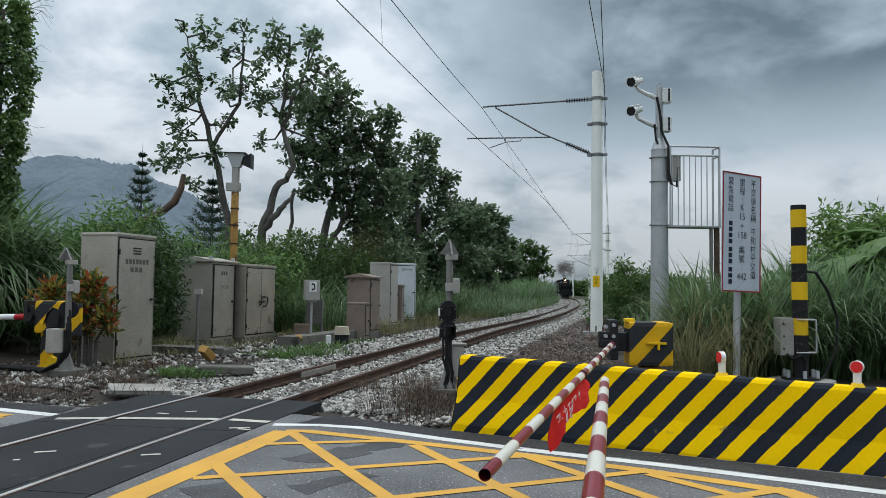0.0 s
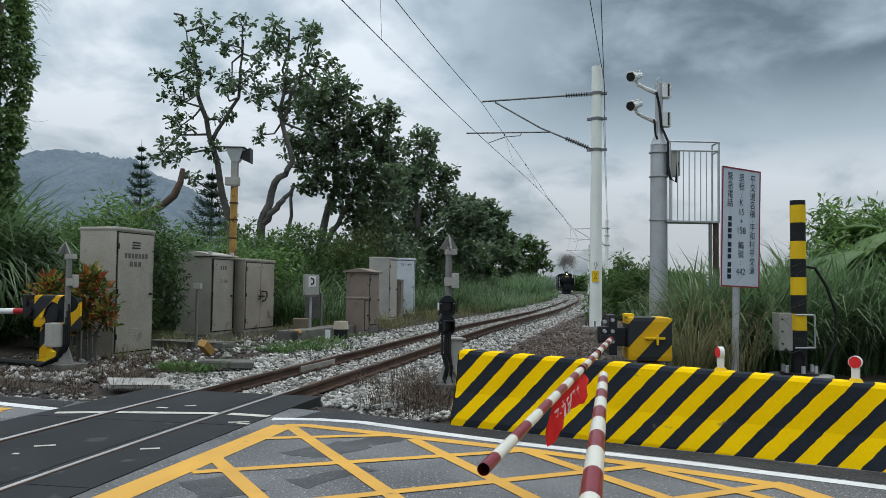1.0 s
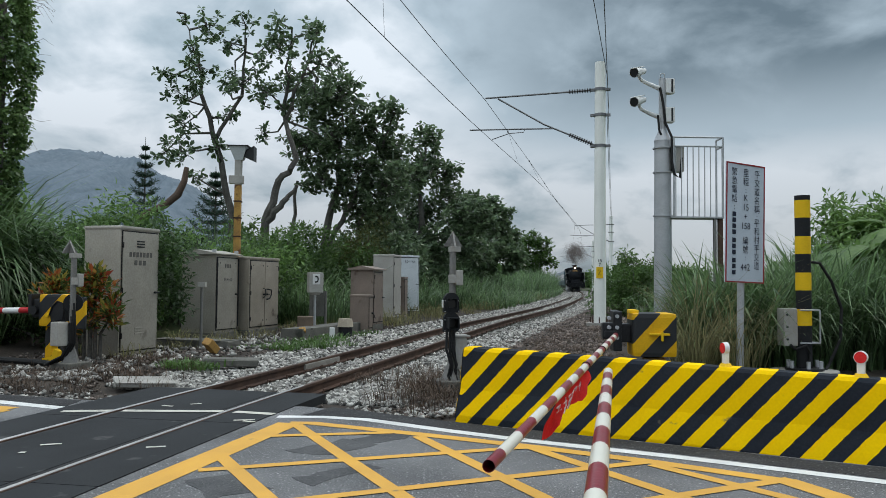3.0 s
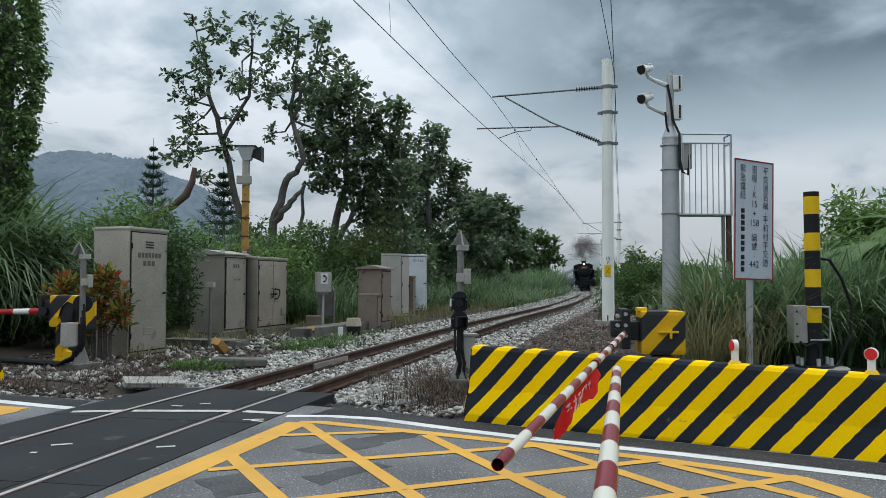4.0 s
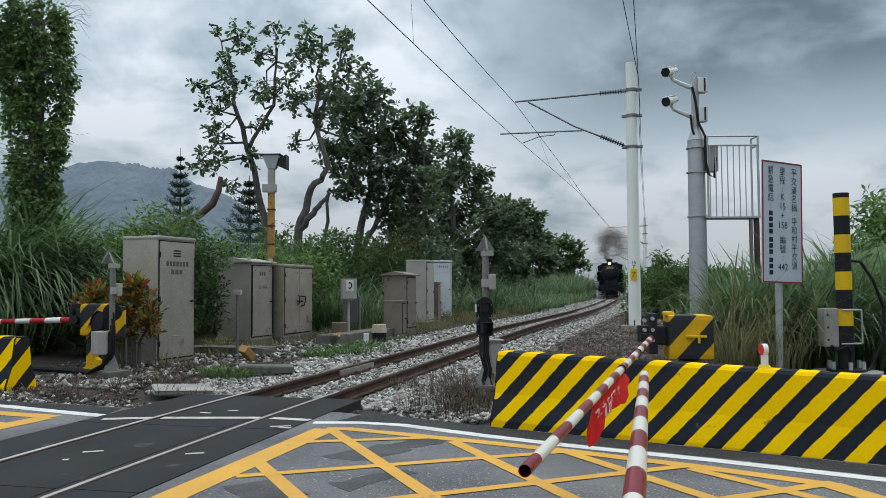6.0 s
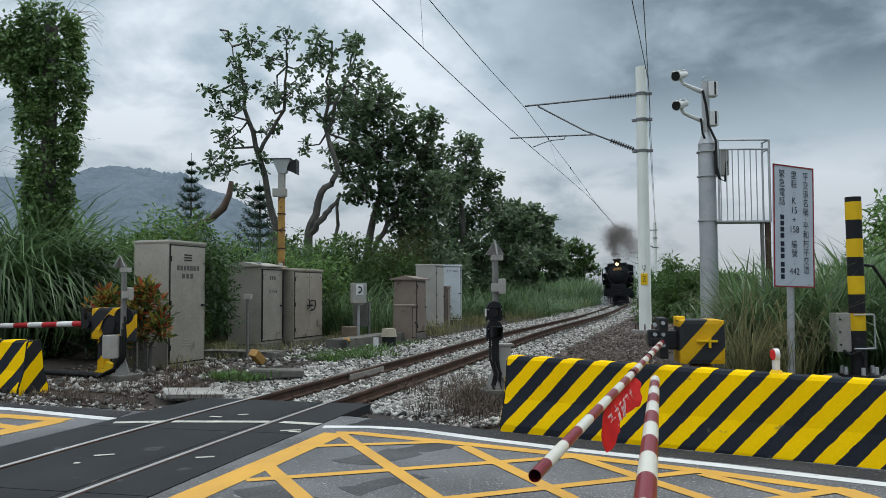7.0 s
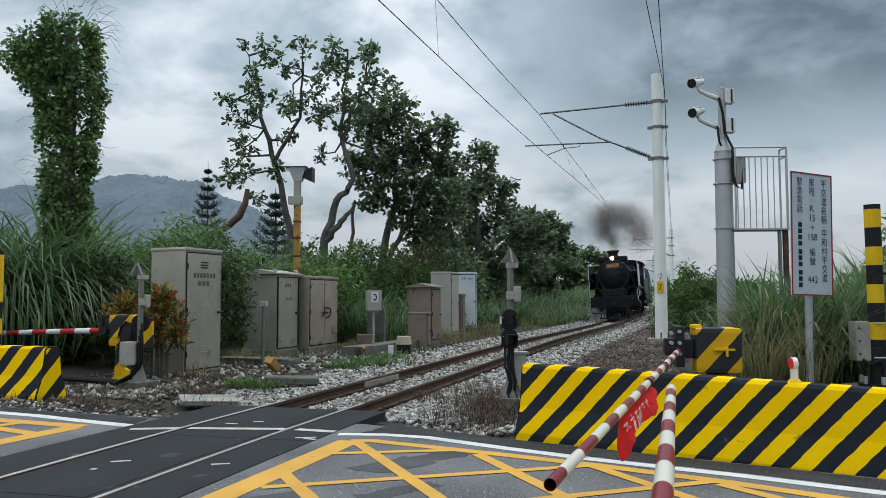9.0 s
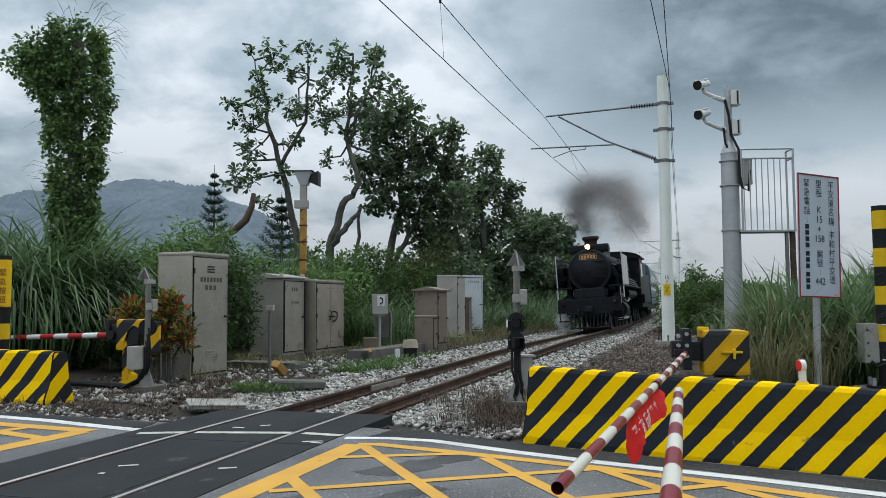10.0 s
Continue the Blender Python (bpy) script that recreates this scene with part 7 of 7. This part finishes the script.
def make_loco():
    t = thing("steam_locomotive", rigid(S_END, LOCO_L), "black steam locomotive under way with a lit headlight and brass plate", "locomotive")
    F = LOCO_L / 2
    zc, rb = 2.53, 0.88
    boiler = part("boiler", one(cyl, (0, F - 0.95, zc), (0, -2.6, zc), rb, rb + 0.05, 40), LOCO_IRON, t, smooth=False)
    boiler.data.shade_smooth()
    part("firebox", one(box, -0.85, 0.85, -3.9, -2.2, 1.2, zc + 0.82, 0.2), LOCO_IRON, t)
    bm = bmesh.new()
    rot = Matrix.Translation((0, F - 0.95, zc)) @ Matrix.Rotation(-math.pi / 2, 4, "X")
    lathe(bm, [(rb + 0.02, -0.15), (rb + 0.03, 0.0), (rb - 0.05, 0.05), (rb - 0.12, 0.05), (rb - 0.16, 0.09), (0.4, 0.20), (0.12, 0.235), (0.0001, 0.24)], 40, rot)
    door = part("smokebox_door", bm, LOCO_GREY, t, "domed black smokebox door with a raised rim", True)
    bm = bmesh.new()
    tube(bm, [((rb - 0.02) * math.cos(a), F - 0.90, zc + (rb - 0.02) * math.sin(a)) for a in np.linspace(0, 2 * math.pi, 41)], 0.022, 6)
    part("door_rim", bm, mat("grey_edge", (0.035, 0.037, 0.04), (0.02, 0.021, 0.023), 0.4, 0.4, 4, 40, 0), door)
    for z in (-0.3, 0.05, 0.35):
        part("door_hinge", one(box, -0.70, -0.1, F - 0.80, F - 0.74, zc + z - 0.03, zc + z + 0.03, 0.01), LOCO_IRON, door)
    part("door_handle", one(tube, [(0, F - 0.72, zc), (0, F - 0.62, zc), (0.13, F - 0.62, zc - 0.12)], 0.022, 6), LOCO_GREY, door)
    plate = part("number_plate", one(box, -0.36, 0.36, F - 0.84, F - 0.79, zc + 0.46, zc + 0.68, 0.012), BLACK_PAINT, t, "black plate with raised brass characters and border")
    for x0, x1, z0, z1 in ((-0.36, 0.36, 0.46, 0.48), (-0.36, 0.36, 0.66, 0.68), (-0.36, -0.34, 0.48, 0.66), (0.34, 0.36, 0.48, 0.66)):
        part("plate_edge", one(box, x0, x1, F - 0.80, F - 0.775, zc + z0, zc + z1), BRASS, plate)
    for k in range(5):
        part("plate_bar", one(box, -0.30 + k * 0.125, -0.20 + k * 0.125, F - 0.80, F - 0.775, zc + 0.505, zc + 0.635), BRASS, plate)
    # feedwater heater drum across the top, the headlight before it, the chimney behind
    part("feedwater_heater", one(box, -0.84, 0.84, F - 1.70, F - 1.08, 3.30, 3.64, 0.10), LOCO_IRON, t)
    hl = part("headlight", one(cyl, (0, F - 1.12, 3.53), (0, F - 0.86, 3.53), 0.12, 0.15, 24), LOCO_IRON, t)
    part("lens", one(cyl, (0, F - 0.858, 3.53), (0, F - 0.84, 3.53), 0.105, seg=24), GLOW, hl, "glowing warm headlight lens")
    bm = bmesh.new()
    lathe(bm, [(0.36, 0), (0.29, 0.10), (0.27, 0.45), (0.30, 0.50), (0.36, 0.56), (0.36, 0.66), (0.27, 0.66), (0.25, 0.4)], 28, pose(0, F - 2.0, 3.37))
    part("chimney", bm, mat("rusty_chimney", (0.06, 0.035, 0.03), (0.03, 0.022, 0.02), 0.7, 0.1, 4, 40, 0.2), t, smooth=True)
    part("dome", one(box, -0.42, 0.42, F - 5.6, F - 2.9, 3.1, 3.74, 0.22), LOCO_IRON, t, "long streamlined dome cover")
    for s in (-1, 1):
        # running board, smoke deflector, cylinder, handrail, pipework
        part("running_board", one(box, min(s * 0.75, s * 1.38), max(s * 0.75, s * 1.38), -3.6, F - 0.7, 1.80, 1.86, 0.01), LOCO_IRON, t)
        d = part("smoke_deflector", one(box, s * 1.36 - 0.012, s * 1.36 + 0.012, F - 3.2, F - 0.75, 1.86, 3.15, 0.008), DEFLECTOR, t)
        # pale front edge, widened and brightened to paint in the plate's sky reflection
        part("edge_strip", one(box, s * 1.375 - 0.02, s * 1.375 + 0.02, F - 0.765, F - 0.735, 1.3, 3.25, 0.005), (bpy.data.materials.get("bright_edge") or mat("bright_edge", (0.55, 0.56, 0.56), (0.42, 0.42, 0.42), 0.4, 0.2, 4, 40, 0)), d)
        part("handrail", one(cyl, (s * 0.95, F - 1.0, 2.75), (s * 0.97, -2.3, 2.75), 0.018, seg=6), GALV, t)
        part("steam_pipe", one(tube, [(s * 0.75, F - 1.9, 2.7), (s * 1.02, F - 1.9, 2.2), (s * 1.06, F - 1.9, 1.5)], 0.13, 10), LOCO_GREY, t)
        part("air_pump", one(lathe, [(0.0, 0), (0.25, 0), (0.27, 0.04), (0.27, 0.36), (0.2, 0.42), (0.2, 0.54), (0.27, 0.6), (0.27, 0.92), (0.16, 1.0), (0.0, 1.02)], 18, pose(s * 1.08, F - 2.75, 1.86)), LOCO_IRON, t, smooth=True)
        cy = part("cylinder", one(cyl, (s * 1.05, F - 2.5, 0.82), (s * 1.05, F - 1.3, 0.82), 0.34, seg=24), LOCO_IRON, t)
        part("valve_chest", one(cyl, (s * 1.03, F - 2.6, 1.35), (s * 1.03, F - 1.2, 1.35), 0.2, seg=18), LOCO_IRON, cy)
        part("cylinder_cover", one(cyl, (s * 1.05, F - 1.3, 0.82), (s * 1.05, F - 1.26, 0.82), 0.29, seg=20), LOCO_GREY, cy)
        part("air_tank", one(cyl, (s * 1.0, -2.6, 1.52), (s * 1.0, 1.4, 1.52), 0.23, seg=18), LOCO_IRON, t)
        part("valve_rod", one(tube, [(s * 1.1, F - 2.6, 1.3), (s * 1.1, 1.2, 1.15), (s * 1.1, 0.2, 1.3)], 0.04, 6), GALV, t)
        for k, z in enumerate((1.95, 2.07, 2.2)):
            part("side_pipe", one(tube, [(s * 1.26, F - 3.3, z), (s * (1.24 - 0.03 * k), F - 5.0, z + 0.02), (s * (1.2 - 0.05 * k), -3.8, z - 0.03)], 0.03, 8), POST_GREY, t)
        for y, z in ((2.4, 2.5), (0.9, 2.62), (-0.6, 2.5), (-1.9, 2.6)):
            part("feed_pipe", one(tube, [(s * 0.75, y, z + 0.5), (s * 0.98, y - 0.05, z), (s * 1.05, y + 0.1, 1.9)], 0.04, 8), LOCO_GREY, t)
        part("cab_step", one(box, s * 1.2 - 0.15, s * 1.2 + 0.15, -5.6, -5.1, 0.45, 0.5, 0.01), LOCO_IRON, t)
        part("main_rod", one(tube, [(s * 1.05, F - 2.5, 0.82), (s * 0.98, 1.0, 0.78), (s * 0.9, -0.8, 0.72)], 0.06, 8), GALV, t)
        part("buffer_step", one(box, s * 1.12 - 0.2, s * 1.12 + 0.2, F - 0.6, F - 0.2, 0.42, 0.47, 0.01), LOCO_IRON, t)
        part("step_hanger", one(box, s * 1.3 - 0.015, s * 1.3 + 0.015, F - 0.5, F - 0.42, 0.44, 1.05), LOCO_IRON, t)
        lamp = part("marker_lamp", one(cyl, (s * 1.05, F - 0.1, 1.2), (s * 1.05, F + 0.04, 1.2), 0.09, seg=16), LOCO_IRON, t)
        part("lens", one(cyl, (s * 1.05, F + 0.04, 1.2), (s * 1.05, F + 0.05, 1.2), 0.07, seg=16), GLASS_DARK, lamp)
        part("rail_guard", one(box, s * 0.53 - 0.03, s * 0.53 + 0.03, F - 0.7, F - 0.62, 0.08, 0.8, 0.01), LOCO_IRON, t)
        part("handrail", one(cyl, (s * 1.3, F - 0.1, 1.08), (s * 1.3, F - 0.1, 1.75), 0.015, seg=6), GALV, t)
        rod = part("coupling_rod", one(box, -0.03, 0.03, -2.3, 2.3, -0.06, 0.06, 0.015), GALV, t)
        rod.matrix_basis = pose(s * 0.72, 0.3, 0.7)
        RODS.append((rod, s))
    part("front_deck", one(box, -1.32, 1.32, F - 1.3, F - 0.1, 1.30, 1.36, 0.01), LOCO_GREY, t)
    part("valve_casing", one(box, -0.62, 0.62, F - 1.1, F - 0.5, 1.36, 1.78, 0.05), LOCO_GREY, t)
    part("step_plate", one(box, -0.72, 0.72, F - 0.80, F - 0.70, 1.42, 1.70, 0.02), LOCO_GREY, t)
    bb = part("buffer_beam", one(box, -1.30, 1.30, F - 0.2, F - 0.08, 0.78, 1.32, 0.02), LOCO_IRON, t)
    part("coupler", one(box, -0.16, 0.16, F - 0.2, F + 0.28, 0.78, 1.02, 0.05), LOCO_GREY, t)
    part("brake_hose", one(tube, [(0.45, F - 0.05, 0.9), (0.45, F + 0.1, 0.85), (0.46, F + 0.1, 0.4)], 0.03, 6), BLACK_RUBBER, t)
    cow = part("cowcatcher", one(box, -0.95, 0.95, F - 0.16, F - 0.06, 0.70, 0.78, 0.01), LOCO_GREY, t)
    for k in range(11):
        x = -0.8 + 0.16 * k
        part("bar", one(cyl, (x, F - 0.1, 0.74), (x * 0.92, F + 0.12, 0.14), 0.028, seg=6), LOCO_GREY, cow)
    part("lower_bar", one(tube, [(-0.84, F + 0.12, 0.15), (0.84, F + 0.12, 0.15)], 0.035, 6), LOCO_GREY, cow)
    part("frame", one(box, -0.42, 0.42, -5.4, F - 0.2, 0.55, 1.25, 0.03), LOCO_IRON, t)
    # cab
    cab = part("cab", one(box, -1.36, 1.36, -5.9, -3.9, 1.5, 3.45, 0.06), LOCO_IRON, t)
    bm = bmesh.new()
    n = 12
    prism(bm, [(1.48 * math.cos(math.pi * k / n), 3.42 + 0.42 * math.sin(math.pi * k / n)) for k in range(n + 1)], -6.3, -3.75)
    part("cab_roof", bm, LOCO_IRON, cab)
    for s in (-1, 1):
        part("cab_window", one(box, s * 1.362 - 0.012, s * 1.362 + 0.012, -5.4, -4.4, 2.45, 3.15, 0.005), GLASS_DARK, cab)
        part("front_window", one(box, s * 1.1 - 0.2, s * 1.1 + 0.2, -3.9, -3.885, 2.55, 3.1), GLASS_DARK, cab)
    for y in (1.75 + 0.3, 0.3 + 0.58 - 0.25, -0.8, -2.25):
        wheelset(t, y, 0.68, 12)
    wheelset(t, F - 2.1, 0.42)
    wheelset(t, -4.6, 0.42)
    return t


RODS = []
LOCO = make_loco()


def make_tender():
    t = thing("tender", rigid(S_END + LOCO_L + 0.2, TENDER_L), "black coal tender coupled behind the locomotive", "tender")
    h = TENDER_L / 2
    part("tank", one(box, -1.35, 1.35, -h, h, 1.05, 2.75, 0.05), LOCO_IRON, t)
    part("coal_bunker", one(box, -1.25, 1.25, -h + 1.6, h - 0.5, 2.7, 3.3, 0.08), LOCO_IRON, t)
    part("frame", one(box, -1.2, 1.2, -h, h, 0.8, 1.05, 0.02), LOCO_GREY, t)
    for y in (-2.4, -0.9, 0.9, 2.4):
        wheelset(t, y, 0.43)
    return t


TENDER = make_tender()


def make_coach(lag):
    t = thing("passenger_coach", rigid(S_END + lag, COACH_L), "blue passenger coach with a pale band and dark windows", "coach", "coaches of the train")
    h = COACH_L / 2 - 0.25
    bm = bmesh.new()
    prism(bm, [(-1.40, 0.95), (1.40, 0.95), (1.43, 1.6), (1.43, 3.1), (1.30, 3.45), (-1.30, 3.45), (-1.43, 3.1), (-1.43, 1.6)], -h, h)
    part("body", bm, COACH_BLUE, t)
    bm = bmesh.new()
    prism(bm, [(1.36 * math.cos(math.pi * k / 12), 3.36 + 0.46 * math.sin(math.pi * k / 12)) for k in range(13)], -h, h)
    part("roof", bm, COACH_ROOF, t)
    for s in (-1, 1):
        part("white_band", one(box, s * 1.437 - 0.008, s * 1.437 + 0.008, -h + 0.1, h - 0.1, 1.88, 2.02), WHITE, t)
        for k in range(10):
            y = -h + 1.6 + k * 1.72
            part("window", one(box, s * 1.437 - 0.006, s * 1.437 + 0.01, y, y + 1.15, 2.15, 2.95, 0.004), GLASS_DARK, t)
    part("end_door", one(box, -0.42, 0.42, h, h + 0.12, 1.05, 3.15, 0.02), COACH_ROOF, t)
    for y in (h - 0.006, -h + 0.006):
        for x in (-0.95, 0.95):
            part("end_window", one(box, x - 0.3, x + 0.3, y - 0.02, y + 0.02, 2.2, 2.95), GLASS_DARK, t)
    part("underframe", one(box, -1.1, 1.1, -h + 0.5, h - 0.5, 0.55, 0.95, 0.03), LOCO_GREY, t)
    for y in (-h + 2.2, -h + 4.3, h - 4.3, h - 2.2):
        wheelset(t, y, 0.43)
    return t


COACHES = []
for k in range(3):
    lag = LOCO_L + TENDER_L + 0.6 + k * COACH_L
    COACHES.append((make_coach(lag), lag))


# ---- smoke and steam: clouds of very fine soot and mist flecks ----
def smoke_mat(name, a, b):
    m = mat(name, a, b, 1.0, 0, 0.5, 4, 0)
    n, l = m.node_tree.nodes, m.node_tree.links
    col = n["Principled BSDF"].inputs["Base Color"].links[0].from_socket
    front, back, body = n.new("ShaderNodeBsdfDiffuse"), n.new("ShaderNodeBsdfTranslucent"), n.new("ShaderNodeMixShader")
    body.inputs[0].default_value = 0.5
    for s, i in ((front, 1), (back, 2)):
        l.new(col, s.inputs[0])
        l.new(s.outputs[0], body.inputs[i])
    l.new(body.outputs[0], n["Material Output"].inputs[0])
    return m


def puff(name, parent, centre, radius, n, fleck, material, seed, label=""):
    """One lump of smoke: flecks thickest in its middle and in a few smaller billows, thinning outwards."""
    rng = np.random.RandomState(seed)
    billow = np.clip(rng.randn(9, 3), -1.4, 1.4) * 0.36
    which = rng.randint(0, 9, n)
    p = billow[which] + np.clip(rng.randn(n, 3), -2.6, 2.6) * (0.26 + 0.2 * rng.rand(9))[which][:, None]
    p *= np.asarray(radius)
    a = rng.randn(n, 3)
    a /= np.linalg.norm(a, axis=1)[:, None]
    b = np.cross(a, rng.randn(n, 3))
    b /= np.linalg.norm(b, axis=1)[:, None]
    s = fleck * (0.6 + 0.8 * rng.rand(n))[:, None]
    v = np.stack([p + a * s, p - a * s * 0.5 + b * s * 0.87, p - a * s * 0.5 - b * s * 0.87], 1).reshape(-1, 3)
    ob = mesh_part(name, v, np.arange(3 * n).reshape(-1, 3), material, parent)
    ob.matrix_basis = pose(*centre)
    if label:
        ob["label"] = label
    return ob


SOOT = smoke_mat("brown_smoke", (0.25, 0.22, 0.205), (0.15, 0.132, 0.125))
MIST = smoke_mat("white_steam", (0.85, 0.86, 0.87), (0.75, 0.76, 0.77))
SMOKE = tagged(thing("smoke", rigid(S_END, LOCO_L), "dark brownish smoke rising from the chimney", "smoke"), kind="stuff")
FY = LOCO_L / 2 - 2.0
PUFFS = [(puff("puff", SMOKE, c, r, int(1.15 * n), 0.0061, SOOT, k + 1), c) for k, (c, r, n) in enumerate([
    ((0.05, FY - 0.1, 4.5), (0.4, 0.4, 0.6), 14000), ((0.45, FY - 0.3, 5.4), (0.85, 0.8, 0.95), 62000), ((0.25, FY - 0.9, 6.2), (1.2, 1.1, 0.95), 76000),
    ((-0.2, FY - 2.4, 6.5), (1.4, 1.5, 1.0), 88000), ((-0.7, FY - 4.4, 6.3), (1.5, 1.7, 1.2), 92000), ((-1.0, FY - 6.4, 5.7), (1.5, 1.7, 1.2), 88000), ((-1.2, FY - 8.0, 5.0), (1.2, 1.5, 1.1), 62000)])]
puff("puff", SMOKE, (-0.35, FY - 1.6, 4.9), (0.8, 1.0, 0.6), 26000, 0.0072, MIST, 18, "pale wisp of steam")
STEAM = tagged(thing("steam", rigid(S_END, LOCO_L), "white steam drifting low beside the locomotive's cylinders", "steam"), kind="stuff")
puff("puff", STEAM, (1.28, LOCO_L / 2 - 0.9, 0.40), (0.36, 0.5, 0.42), 30000, 0.006, MIST, 5)


def motions():
    walk(LOCO, ride(0.0, LOCO_L))
    walk(SMOKE, ride(0.0, LOCO_L))
    walk(STEAM, ride(0.0, LOCO_L))
    walk(TENDER, ride(LOCO_L + 0.2, TENDER_L))
    for ob, lag in COACHES:
        walk(ob, ride(lag, COACH_L))
    # the flag swings out from its boom in the wind
    walk(flag, [(s, pose(1.02, 5.02, 0.755, 0, 0, 72.5) @ pose(0, 0, 0, a)) for s, a in ((0, 0), (1, 2), (2, 8), (2.7, 18), (3.8, 16), (4.5, 2), (5, 8), (5.5, 4), (6.8, -3), (7.2, -13), (8, -10), (8.4, -5), (9.2, -9), (10, -13))])
    # the smoke's lumps roll and drift back a little
    for k, (ob, (x, y, z)) in enumerate(PUFFS):
        walk(ob, [(i, pose(x + 0.15 * math.sin(i * 1.3 + k), y - 0.25 + 0.25 * math.cos(i * 1.7 + 2 * k), z + 0.12 * math.sin(i * 0.9 + k), 0, 0, 20 * math.sin(0.5 * i + k))) for i in range(11)])
    # wheels roll by the way gone; rods circle with the crank pins
    n = 150
    for ob, y, r in WHEELS:
        walk(ob, [(i / 15, pose(0, y, r, -math.degrees(SPEED * i / 15 / r) % 360)) for i in range(n + 1)] if r > 0.5 else [(i / 30, pose(0, y, r, -math.degrees(SPEED * i / 30 / r) % 360)) for i in range(301)])
    for ob, s in RODS:
        w = SPEED / 0.68
        walk(ob, [(i / 30, pose(s * 0.72, -0.1 + 0.3 * math.cos(w * i / 30 + (0 if s > 0 else 1.57)), 0.68 - 0.3 * math.sin(w * i / 30 + (0 if s > 0 else 1.57)))) for i in range(301)])


motions()
